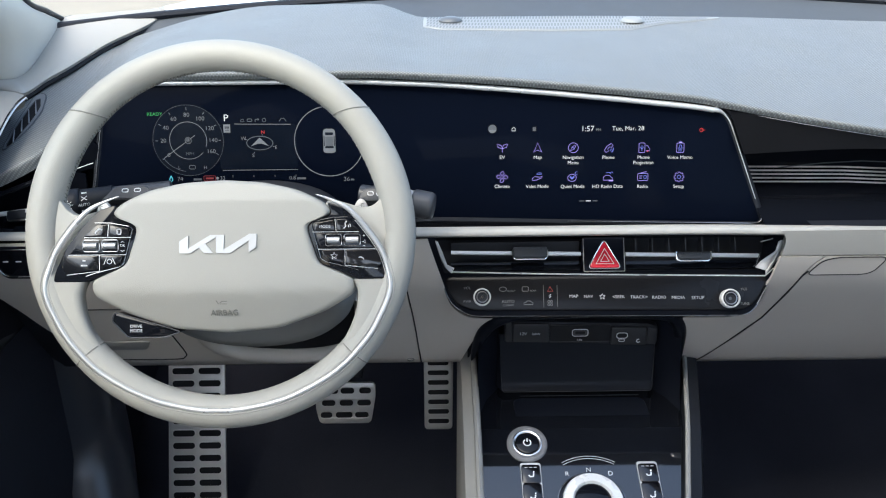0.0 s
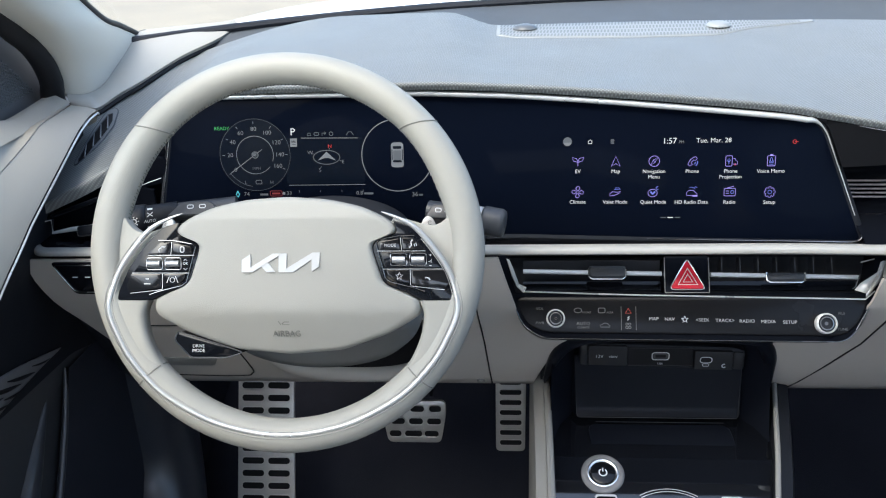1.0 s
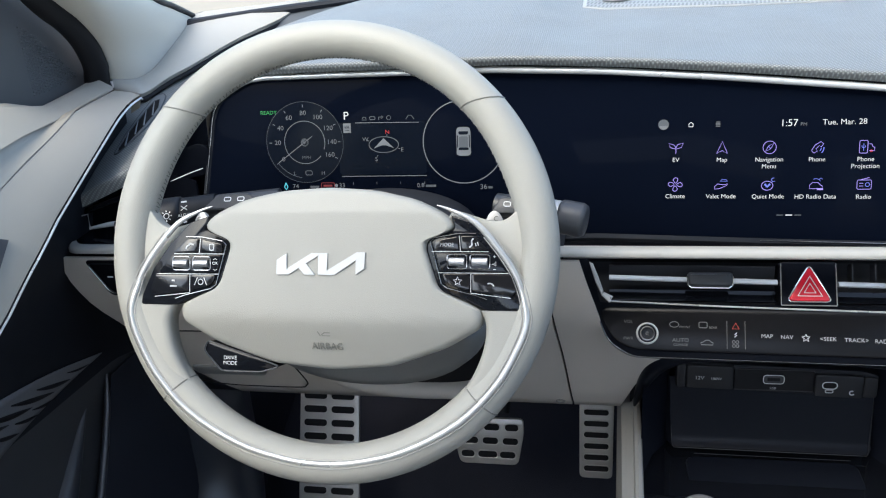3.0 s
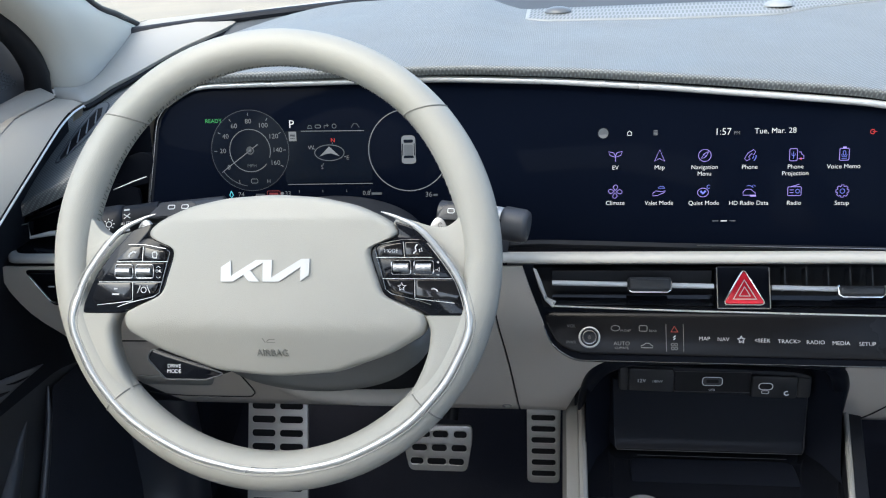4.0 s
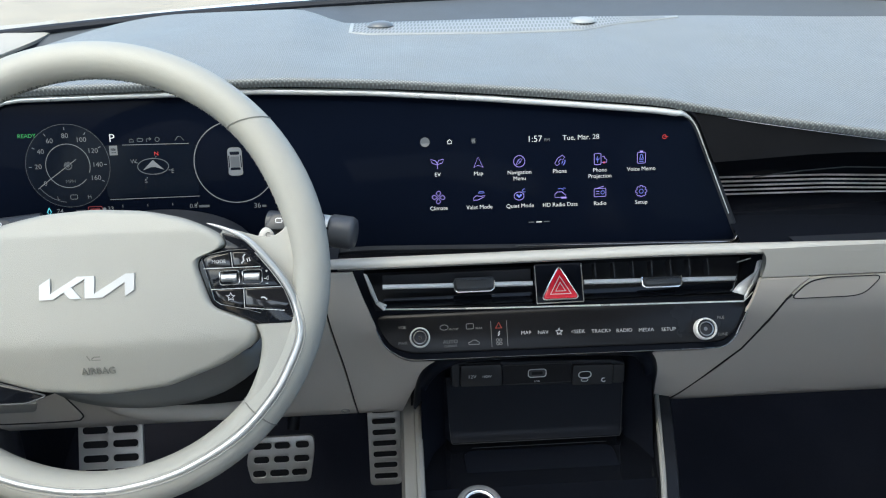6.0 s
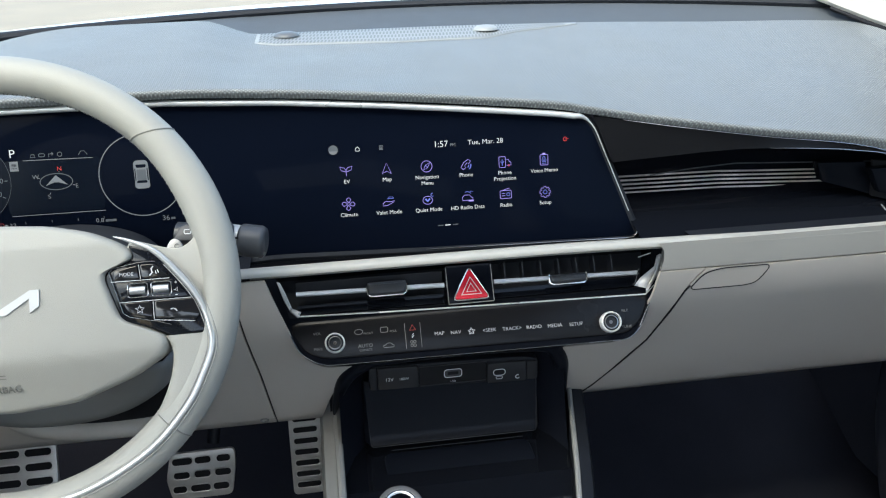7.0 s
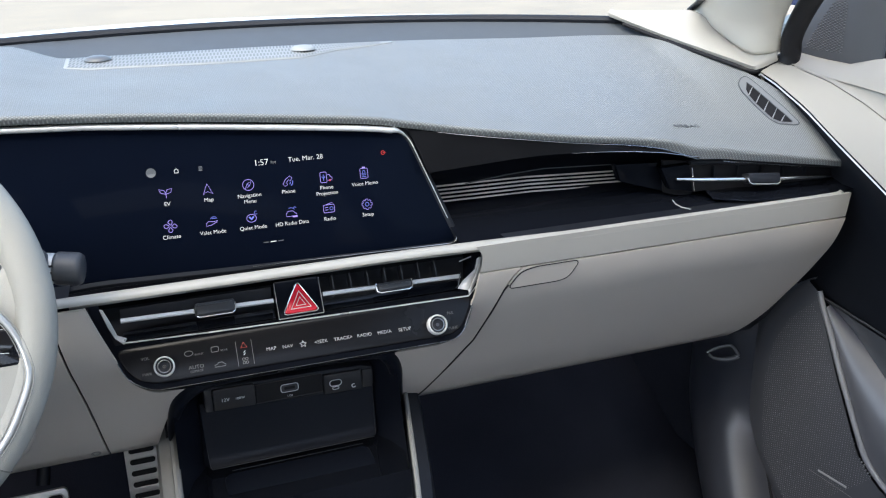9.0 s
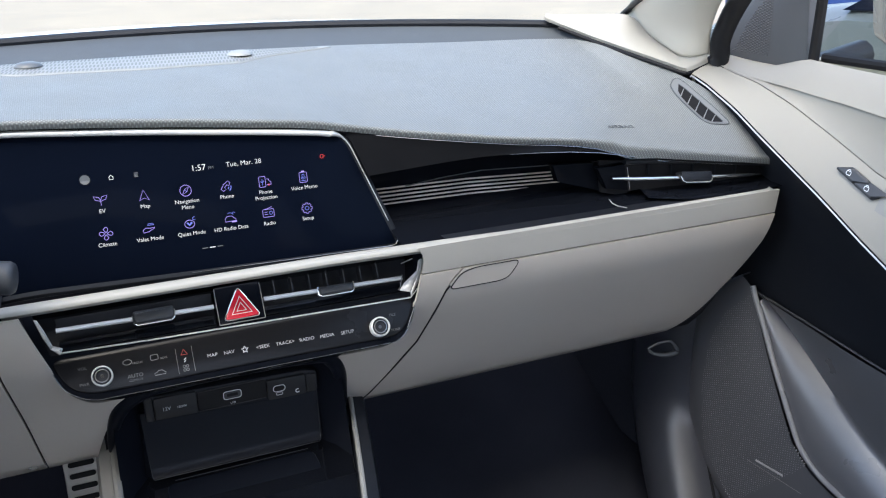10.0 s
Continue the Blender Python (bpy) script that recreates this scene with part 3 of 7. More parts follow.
# webs that join rim and hub below the switch pods
for s in (-1, 1):
    inner = smooth_path([(0.121, -0.0345), (0.1248, -0.0430), (0.1255, -0.0520), (0.1225, -0.0680), (0.1140, -0.0870), (0.1010, -0.1045), (0.0850, -0.1205)])
    rows = []
    for i, p in enumerate(inner):
        q = i / (len(inner) - 1)
        th = math.atan2(p.y - RIM_C[1], p.x - RIM_C[0]) + 0.073 * (1 - q)
        o = Vector((RIM_C[0] + 0.1675 * math.cos(th), RIM_C[1] + 0.1675 * math.sin(th)))
        d = (o - p).normalized()
        drop = 0.011 * max(0.0, (q - 0.55) / 0.45) ** 1.5
        section = [(o, -0.0065)] + [(p + d * e, -0.0062 - drop - h) for e, h in ((0.0065, 0.0), (0.0035, 0.0006), (0.0012, 0.0022), (0.0, 0.0050), (0.0008, 0.0120), (0.004, 0.0240))]
        rows.append([WHEEL @ Vector((s * (c.x + 0.004) - 0.004, c.y, w)) for c, w in section])
    part("spoke", loft(rows), LEATHER, wheel, smooth=70)
    web = soften([(s * u - 0.001, v + 0.0025 * s) for u, v in ((0.172, 0.058), (0.153, 0.046), (0.1465, 0.0355), (0.138, 0.0305), (0.128, 0.0310), (0.114, 0.0355), (0.10, 0.040), (0.09, 0.02), (0.10, -0.03), (0.165, -0.035), (0.178, 0.0))], 0.006)
    part("spoke", plate(WHEEL, web, 0.013, 0.001, 2, -0.0125), LEATHER, wheel, smooth=60)
    pod = soften([(s * u, v) for u, v in ((0.098, 0.038), (0.116, 0.032), (0.132, 0.016), (0.147, -0.004), (0.157, -0.026), (0.1585, -0.0345), (0.126, -0.0345), (0.110, -0.027), (0.090, -0.020), (0.079, 0.012), (0.081, 0.019), (0.102, 0.027))], 0.003, 3)
    part("switch_pod", plate(WHEEL, pod, 0.02, 0.0015, 2, -0.0065), GLOSS, wheel, "gloss black switch pod")

# column shroud and stalks
col = thing("column_shroud", (-0.39, 0.1, 0.53), "grey steering column shroud below the wheel", "column shroud")


def shell(sections, x=-0.376, z=0.606):
    """Half-round sections (y, half width, foot) of the column's lower cover."""
    return loft([[(x + w * math.cos(a), y, z - (z - foot) * abs(math.sin(a)) ** 0.8) for a in steps(-math.pi, 0.0, 28)] for y, w, foot in sections])


part("lower_shell", shell(((0.050, 0.030, 0.600), (0.046, 0.070, 0.574), (0.0455, 0.084, 0.564), (0.050, 0.092, 0.556), (0.075, 0.0985, 0.546), (0.12, 0.101, 0.538), (0.20, 0.100, 0.528))), COLUMN, col, smooth=60, thick=0.003)
rows = [[(-0.374 + 0.84 * rx * math.cos(a), y, 0.650 + (y - 0.1) * 0.15 + h * math.sin(a)) for a in steps(0.0, math.pi, 20)] for y, rx, h in ((0.050, 0.07, 0.02), (0.055, 0.082, 0.028), (0.10, 0.092, 0.034), (0.16, 0.095, 0.036))]
part("upper_shell", loft(rows), DARK, col, "dark grey upper shell", smooth=60, thick=0.003)
hubback = sweep([WHEEL @ Vector((0, 0.0, -0.03)), WHEEL @ Vector((0, 0, -0.075)), WHEEL @ Vector((0, 0.0, -0.16))], [0.052, 0.05, 0.045], 24, up=(1, 0, 0))
part("hub_back", hubback, BLACK, wheel)

# ---- centre vents and control panel ----
CTRL = frame_of((0, 0.13, 0.566), (1, 0, 0), (0, 0.6, 1))


def cv(z):
    return (z - 0.566) * 1.166


panel_t = thing("control_panel", (0, 0.15, 0.54), "gloss black centre console panel with air vents and touch keys", "control panel")
low = soften([(x, cv(z)) for x, z in ((-0.1825, 0.587), (-0.1695, 0.562), (-0.150, 0.5535), (0.158, 0.5515), (0.1735, 0.562), (0.1875, 0.587))], 0.012, 4)
part("touch_face", plate(CTRL, low, 0.03, 0.002, 2, 0.001), TOUCH, panel_t, "dark satin touch key panel")
rim2 = soften([(x, cv(z)) for x, z in ((-0.203, 0.6305), (-0.187, 0.5885), (-0.173, 0.560), (-0.152, 0.5485), (0.160, 0.5465), (0.177, 0.560), (0.192, 0.5885), (0.210, 0.6275))], 0.010, 4)
inner2 = [(min(0.190 + 0.2 * (y - cv(0.60)), max(-0.183 - 0.25 * (y - cv(0.60)), x)), min(cv(0.6265), max(cv(0.5905), y))) for x, y in rim2]
ring = [[CTRL @ Vector((x, y, w)) for x, y in o] for o, w in ((rim2, -0.05), (rim2, -0.003), ([(x * 0.993, y * 0.97) for x, y in rim2], -0.001), (inner2, -0.001), (inner2, -0.035))]
part("surround", loft(ring, closed=True), PIANO, panel_t, "gloss black surround", smooth=30)
part("vent_back", plate(CTRL, [(-0.195, cv(0.588)), (0.20, cv(0.588)), (0.205, cv(0.63)), (-0.20, cv(0.63))], 0.004, top=-0.033), BLACK, panel_t, "black vent cavity")

# ---- centre console ----
con = thing("centre_console", (-0.02, 0.0, 0.03), "gloss black centre console with rotary selector and open tray", "centre console")
CZ = 0.385


DECK_P, DECK_A = Vector((-0.0865, 0.099, 0.3915)), radians(23.0)
DECKF = frame_of(DECK_P, (1, 0, 0), (0, math.cos(DECK_A), math.sin(DECK_A)))


def con_edge(s, y):
    return -0.143 if s < 0 else 0.085 + 0.047 * (y - 0.02) / 0.215


def deck_z(y):
    """The deck slopes up towards the tray and is level inside it."""
    return DECK_P.z + math.tan(DECK_A) * (min(0.122, max(-0.13, y)) - DECK_P.y)


for s in (-1, 1):
    rows = []
    rail = []
    for y in steps(-0.5, -0.15, 4) + steps(-0.12, 0.27, 16):
        x = con_edge(s, max(y, -0.1))
        zt = deck_z(y) + 0.010 if y < 0.122 else CZ + 0.012 + 0.03 * (y - 0.05) / 0.2
        rows.append([(x - s * 0.004, y, zt - 0.02), (x - s * 0.003, y, zt), (x + s * 0.004, y, zt + 0.003), (x + s * 0.016, y, zt - 0.002), (x + s * 0.020, y, zt - 0.02), (x + s * 0.022, y, 0.03)])
        rail.append((x, y, zt + 0.004))
    part("side_wall", loft(rows), SHROUD if s < 0 else BLACK, con, "grey beige side wall" if s < 0 else "black side wall", smooth=40)
    part("trim_strip", sweep(rail, 0.0045 if s < 0 else 0.003, 8), SHROUD, con, "grey beige edge strip")
rows = [[(con_edge(-1, max(y, -0.1)) * (1 - k) + con_edge(1, max(y, -0.1)) * k, y, z) for k in steps(0, 1, 6)] for y, z in [(-0.5, deck_z(-0.5)), (-0.13, deck_z(-0.13)), (0.0, deck_z(0.0)), (0.110, deck_z(0.110)), (0.117, deck_z(0.115)), (0.124, deck_z(0.115) - 0.002), (0.20, 0.392), (0.23, 0.394)]]
part("deck", loft(rows), DECK, con, "gloss black deck", smooth=25)
bay = soften([(-0.150, 0.36), (0.128, 0.36), (0.128, 0.50), (0.105, 0.545), (-0.115, 0.545), (-0.150, 0.50)], 0.03, 5)
part("bay_wall", plate(frame_of((0, 0.235, 0), (1, 0, 0), (0, 0, 1)), bay, 0.02), BLACK, con, "matt black bay wall")

# ---- pillars and doors ----
def door(s, lines, name):
    d = thing(name, (s * 0.74, -0.3, 0.1), "pale beige upper door trim over a black lower panel", "car door")
    ys = steps(0.30, -0.02, 18) + steps(-0.06, -1.0, 10)

    def P(table):
        """One long line of the trim, from its own front end; it turns in at the front."""
        front, out = table[0][0], []
        for y in ys:
            y += (front - 0.30) * max(0.0, 1 - (0.30 - y) / 0.12)
            out.append(Vector((s * lin(-y, [(-a, b) for a, b, c in table]), y, lin(-y, [(-a, c) for a, b, c in table]))))
        return [out[0] + Vector((s * 0.004, 0.002, -0.014)), out[0] + Vector((0, 0.0015, -0.002))] + out
    top, a, b, c, e = (P(t) for t in lines)
    up = [p + Vector((s * 0.02, 0, -0.012)) for p in top]
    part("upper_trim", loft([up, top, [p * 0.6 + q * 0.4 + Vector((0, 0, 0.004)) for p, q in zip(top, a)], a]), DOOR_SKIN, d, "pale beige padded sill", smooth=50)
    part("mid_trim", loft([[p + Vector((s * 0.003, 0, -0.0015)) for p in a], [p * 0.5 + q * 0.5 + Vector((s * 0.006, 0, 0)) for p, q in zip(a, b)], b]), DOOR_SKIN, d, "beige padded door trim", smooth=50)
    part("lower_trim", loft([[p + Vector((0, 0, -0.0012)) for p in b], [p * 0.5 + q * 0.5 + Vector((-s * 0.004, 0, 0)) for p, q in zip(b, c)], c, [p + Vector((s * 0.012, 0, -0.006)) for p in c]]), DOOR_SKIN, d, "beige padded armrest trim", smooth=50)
    part("bright_line", sweep([p + Vector((-s * 0.001, 0, -0.003)) for p in c[1:]], 0.0011, 6), BRIGHT, d, "thin chrome line")
    tuck = 0.006 if s > 0 else 0.020
    part("dark_panel", loft([[p + Vector((s * tuck, 0, -0.004)) for p in c], [p * 0.5 + q * 0.5 + Vector((s * 0.02, 0, 0)) for p, q in zip(c, e)], e]), BLACK, d, "black door panel", smooth=50)
    deep = 0.060 if s > 0 else 0.008
    g = [Vector((s * (0.788 if s > 0 else 0.735), p.y, 0.06)) for p in e]
    part("pocket_panel", loft([e, [p * 0.9 + q * 0.1 + Vector((s * deep, 0, 0)) for p, q in zip(e, g)], g]), DARK, d, "dark grey lower door panel", smooth=50)
    return d


# sill, crease, seam, chrome line and foot of each door: (y, distance from the car's middle, z)
LINES_R = [[(0.316, 0.737, 0.791), (0.262, 0.737, 0.787), (0.214, 0.737, 0.786), (0.162, 0.737, 0.800), (0.099, 0.737, 0.796), (0.044, 0.737, 0.794), (-1, 0.74, 0.79)],
           [(0.302, 0.70, 0.787), (0.251, 0.70, 0.776), (0.197, 0.70, 0.771), (0.148, 0.70, 0.768), (0.101, 0.70, 0.764), (0.059, 0.70, 0.761), (0.005, 0.70, 0.755), (-1, 0.70, 0.72)],
           [(0.300, 0.698, 0.7855), (0.245, 0.693, 0.7765), (0.196, 0.69, 0.770), (0.135, 0.69, 0.752), (0.066, 0.69, 0.725), (-0.007, 0.69, 0.694), (-0.3, 0.68, 0.62), (-1, 0.68, 0.62)],
           [(0.289, 0.66, 0.772), (0.258, 0.66, 0.763), (0.200, 0.66, 0.740), (0.150, 0.66, 0.714), (0.045, 0.66, 0.662), (-0.051, 0.66, 0.610), (-0.3, 0.65, 0.53), (-1, 0.65, 0.53)],
           [(0.31, 0.73, 0.485), (0.234, 0.73, 0.477), (-0.024, 0.73, 0.447), (-1, 0.73, 0.42)]]
LINES_L = [[(0.281, 0.737, 0.785), (0.234, 0.737, 0.781), (0.192, 0.737, 0.778), (0.175, 0.737, 0.782), (0.128, 0.737, 0.797), (-1, 0.745, 0.805)],
           [(0.266, 0.70, 0.780), (0.247, 0.70, 0.775), (0.203, 0.70, 0.773), (0.152, 0.70, 0.771), (0.107, 0.70, 0.770), (0.064, 0.70, 0.766), (-1, 0.70, 0.74)],
           [(0.262, 0.698, 0.7785), (0.178, 0.69, 0.777), (0.134, 0.69, 0.763), (0.084, 0.69, 0.750), (0.038, 0.69, 0.736), (-0.1, 0.69, 0.69), (-1, 0.68, 0.64)],
           [(0.247, 0.66, 0.7745), (0.230, 0.66, 0.7730), (0.214, 0.66, 0.7695), (0.198, 0.66, 0.7640), (0.182, 0.66, 0.757), (0.118, 0.66, 0.727), (0.065, 0.66, 0.702), (0.044, 0.66, 0.689), (0.008, 0.66, 0.670), (-0.043, 0.66, 0.639), (-0.3, 0.65, 0.56), (-1, 0.65, 0.56)],
           [(0.29, 0.72, 0.46), (0.184, 0.72, 0.49), (0.0, 0.72, 0.50), (-1, 0.72, 0.46)]]
door_r = door(1, LINES_R, "door_1")
door_l = door(-1, LINES_L, "door_2")

for s in (-1, 1):
    p = thing("pillar_left" if s < 0 else "pillar_right", (s * 0.64, 0.35, 0.77), "pale windscreen pillar with smooth plastic trim", "pillar", kind="structure")
    lean = (0.0145, 0.018, 0.0235, 0.0305, 0.034, 0.036, 0.034, 0.03)

    def at(q, k=0):
        """A place on the trim; the two sides differ a little."""
        return Vector((s * (q[0] - s * lean[k]), q[1], q[2] + s * 0.006))
    if s > 0:
        brow = ((0.545, 0.498, 0.8404), (0.570, 0.462, 0.8268), (0.592, 0.4188, 0.8135), (0.610, 0.359, 0.8013), (0.632, 0.3096, 0.7890), (0.645, 0.2925, 0.7828), (0.655, 0.289, 0.7828), (0.688, 0.294, 0.7910))
        top_l = ((0.552, 0.500, 0.842), (0.610, 0.470, 0.842), (0.655, 0.438, 0.8394), (0.672, 0.410, 0.816), (0.676, 0.354, 0.7942), (0.680, 0.338, 0.7895), (0.690, 0.315, 0.7920), (0.700, 0.3075, 0.795))
    else:
        brow = ((0.565, 0.512, 0.832), (0.585, 0.480, 0.819), (0.620, 0.4246, 0.8054), (0.645, 0.3443, 0.7894), (0.660, 0.3145, 0.7817), (0.674, 0.289, 0.772), (0.682, 0.280, 0.7715), (0.712, 0.285, 0.7765))
        top_l = ((0.580, 0.515, 0.834), (0.660, 0.490, 0.8320), (0.700, 0.4754, 0.8273), (0.700, 0.415, 0.806), (0.700, 0.352, 0.7847), (0.703, 0.322, 0.7800), (0.712, 0.311, 0.7810), (0.725, 0.306, 0.784))
    brow, seam_l = ([Vector((s * q[0], q[1], q[2])) for q in t] for t in (brow, top_l))
    e1, e2 = smooth_path(brow, 5), smooth_path(seam_l, 5)
    rows = [[q + Vector((s * 0.003, 0.001, -0.007)) for q in e1], [q + Vector((0, 0, -0.002)) for q in e1], [q + (w - q) * 0.06 for q, w in zip(e1, e2)], [q * 0.6 + w * 0.4 + Vector((0, 0, 0.0035)) for q, w in zip(e1, e2)], e2, [q + Vector((s * 0.002, 0.004, -0.008)) for q in e2]]
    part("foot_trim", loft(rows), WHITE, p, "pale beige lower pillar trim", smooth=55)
    part("seam", sweep(e2[8:], 0.0009, 6), SHROUD, p)
    part("gap_filler", loft([[(s * 0.655, 0.345, 0.70), (s * 0.672, 0.335, 0.772)], [(s * 0.74, 0.345, 0.70), (s * 0.74, 0.335, 0.790)]]), RUBBER, p, "black filler behind the joint", thick=0.004)
    # black strip added for the shade in the gap below the trim
    part("shadow_gap", sweep([q + Vector((s * 0.003, 0.004, -0.009)) for q in e1[3:]], 0.0036, 8), RUBBER, p, "black strip for the shaded gap below the trim")
    coarse = [[(0.6865, 0.47, 0.8315), (0.684, 0.40, 0.8055), (0.686, 0.33, 0.7835), (0.711, 0.30, 0.7885)], [(0.683, 0.445, 0.841), (0.673, 0.37, 0.827), (0.679, 0.305, 0.8185), (0.7005, 0.285, 0.818)],
              [(0.6725, 0.41, 0.8515), (0.6615, 0.335, 0.846), (0.6675, 0.275, 0.8455), (0.6955, 0.265, 0.8455)], [(0.6595, 0.36, 0.8655), (0.649, 0.29, 0.8705), (0.6545, 0.235, 0.8755), (0.688, 0.23, 0.8765)]]
    crown = ((0.57, -0.28, 1.21), (0.575, -0.31, 1.20), (0.59, -0.33, 1.19), (0.62, -0.31, 1.19))
    coarse += [[tuple(Vector(a).lerp(Vector(b), k)) for a, b in zip(coarse[3], crown)] for k in (0.08, 0.2, 0.45, 1.0)]
    cross = []
    for k, r in enumerate(coarse):
        r = [(r[0][0] + 0.012, r[0][1] + 0.02, r[0][2] - 0.002)] + r + [(r[3][0] + 0.012, r[3][1] + 0.03, r[3][2] - 0.004)]
        cross.append(smooth_path([at(q, k) for q in r], 5))
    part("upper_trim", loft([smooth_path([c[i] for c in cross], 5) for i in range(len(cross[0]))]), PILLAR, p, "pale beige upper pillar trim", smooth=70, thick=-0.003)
    glass_edge = smooth_path([at((c[0][0] - 0.001, c[0][1] + 0.006, c[0][2] + 0.001), k) for k, c in enumerate(coarse)], 5)
    part("glass_seal", sweep(glass_edge, 0.0045, 8), BLACK, p, "black edge of the windscreen", smooth=60)

    seal = smooth_path([at(q, k) for k, q in ((0, (0.7155, 0.288, 0.775)), (0, (0.7165, 0.285, 0.7885)), (0, (0.711, 0.28, 0.808)), (0, (0.708, 0.265, 0.835)), (1, (0.704, 0.24, 0.8615)), (2, (0.700, 0.21, 0.884)), (3, (0.68, 0.10, 0.96)), (4, (0.63, -0.28, 1.16)))], 5)
    part("door_seal", sweep(seal, 0.0135, 12), RUBBER, p, "black rubber door seal", smooth=60)


# ---- dashboard details ----
def pad_at(x, y, lift=0.0):
    """A place on the dashboard's top skin."""
    yl, ye = curve(x, LIP_Y), lin(x, END_Y)
    yt = min(yl + 0.0048, yl + (ye - yl) * 0.5)
    q = min(1.0, max(0.0, (y - yt) / (ye - yt)))
    return pad_point(x, 0.15 + 0.85 * q) + Vector((0, 0, lift))


speaker = thing("dash_speaker_grille", (0, 0.43, 0.82), "pale grey ribbed speaker grille on the dashboard", "speaker grille")


def grille_y(x, k):
    near = lin(x, [(-0.205, 0.408), (-0.18, 0.392), (-0.04, 0.392), (0.07, 0.405), (0.12, 0.436), (0.20, 0.462)])
    return near + (0.466 - near) * k


GRILLE = mat("pale_grille_plastic", (0.27, 0.285, 0.29), 0.5, bump=0.1, size=900, vary=0.05)
part("mesh_plate", loft([[pad_at(x, grille_y(x, k), 0.0012) for x in steps(-0.203, 0.20, 60)] for k in steps(0, 1, 5)]), GRILLE, speaker, thick=0.002)
bm = bmesh.new()
for i in range(94):
    x = -0.198 + 0.39 * i / 93
    n = 4
    for k in range(n):
        a, b = grille_y(x, (k + 0.10) / n), grille_y(x, (k + 0.86) / n)
        if b - a < 0.002:
            continue
        p = [pad_at(x - 0.0011, a, 0.0016), pad_at(x + 0.0011, a, 0.0016), pad_at(x + 0.0027, b, 0.0016), pad_at(x + 0.0005, b, 0.0016)]
        bm.faces.new([bm.verts.new(v) for v in p])
tagged(part("perforation", bm, mat("grille_slot_grey", (0.155, 0.166, 0.172), 0.55, vary=0.1), speaker, "rows of fine dark slots"), kind="stuff")
SENSOR = mat("sensor_grey", (0.10, 0.107, 0.115), 0.35, vary=0.05)
for (x, y), m in (((-0.167, 0.439), SENSOR), ((0.076, 0.440), GRILLE)):
    s = thing("sun_sensor", (x, y, 0.82), "small %s dome sensor set in the speaker grille" % ("dark grey" if m is SENSOR else "pale grey"), "sensor", "dashboard sensors")
    f = Matrix.Translation(pad_at(x, y, 0.0015))
    part("dome", lathe(f, [(0.0155, 0), (0.0155, 0.001), (0.0125, 0.004), (0.007, 0.0055), (0.0001, 0.006)], 28), m, s, smooth=60)

FINGREY = mat("grey_vent_fin", (0.21, 0.22, 0.23), 0.5, vary=0.05)
PLAIN = mat("plain_pad_grey", (0.165, 0.175, 0.185), 0.5, bump=0.1, size=900, vary=0.05)
# demister vents at both ends of the pad: outline, then the upper and lower sides of the slatted opening
DEMISTERS = [
    (((0.6207, 0.2839), (0.6315, 0.2929), (0.6387, 0.2928), (0.6415, 0.2815), (0.6500, 0.2250), (0.6538, 0.1981), (0.6454, 0.1975), (0.6225, 0.2020), (0.6166, 0.2134), (0.6152, 0.2382), (0.6163, 0.2677)),
     ((0.6317, 0.2804), (0.6339, 0.2708), (0.6356, 0.2559), (0.6376, 0.2415), (0.6395, 0.2268), (0.6425, 0.2143), (0.6443, 0.2019)),
     ((0.6227, 0.2691), (0.6192, 0.2579), (0.6180, 0.2413), (0.6188, 0.2255), (0.6205, 0.2107), (0.6283, 0.2035), (0.6420, 0.2013))),
    (((-0.6748, 0.1992), (-0.6758, 0.2300), (-0.6751, 0.2565), (-0.6722, 0.2973), (-0.6641, 0.3040), (-0.6583, 0.2969), (-0.6517, 0.2641), (-0.6535, 0.2385), (-0.6583, 0.2198), (-0.6698, 0.1985)),
     ((-0.6716, 0.2065), (-0.6725, 0.2321), (-0.6708, 0.2517), (-0.6695, 0.2697), (-0.6674, 0.2864), (-0.6624, 0.2892)),
     ((-0.6695, 0.1996), (-0.6639, 0.2062), (-0.6608, 0.2237), (-0.6576, 0.2384), (-0.6559, 0.2566), (-0.6566, 0.2730)))]
for pts, upper, lower in DEMISTERS:
    v = thing("demister_vent", (pts[0][0], 0.25, 0.74), "dark slatted demister vent in the dashboard end", "air vent", "dashboard vents")
    out = soften(pts, 0.005, 3)
    mid = sum((Vector(q) for q in out), Vector((0, 0))) / len(out)
    part("rim", sweep([pad_at(x, y, 0.0004) for x, y in out], 0.0009, 8, closed=True), SHELF, v, smooth=60)
    rows = [[pad_at(mid.x + (x - mid.x) * k, mid.y + (y - mid.y) * k, h) for x, y in out] for k, h in ((0.98, 0.0010), (0.6, 0.0012), (0.02, 0.0012))]
    part("plate", loft(rows, closed=True), PLAIN, v, "plain grey vent plate")
    part("opening", loft([[pad_at(*Vector(a).lerp(Vector(b), k), 0.0018) for a, b in zip(upper, lower)] for k in steps(0, 1, 4)]), RUBBER, v, "dark recess")
    part("opening_edge", sweep([pad_at(*p, 0.0018) for p in upper], 0.0006, 6), SHELF, v)
    for a, b in list(zip(upper, lower))[1:-1]:
        part("fin", sweep([pad_at(*a, 0.0016), pad_at(*Vector(a).lerp(Vector(b), 0.5), 0.0026), pad_at(*b, 0.0022)], [0.0004, 0.0007, 0.0009], 6), FINGREY, v)
# the pad's grey darkened, so that shade of the relief is in the colour
PADMARK = mat("pad_relief_shade", (0.10, 0.108, 0.115), 0.5, vary=0.05)
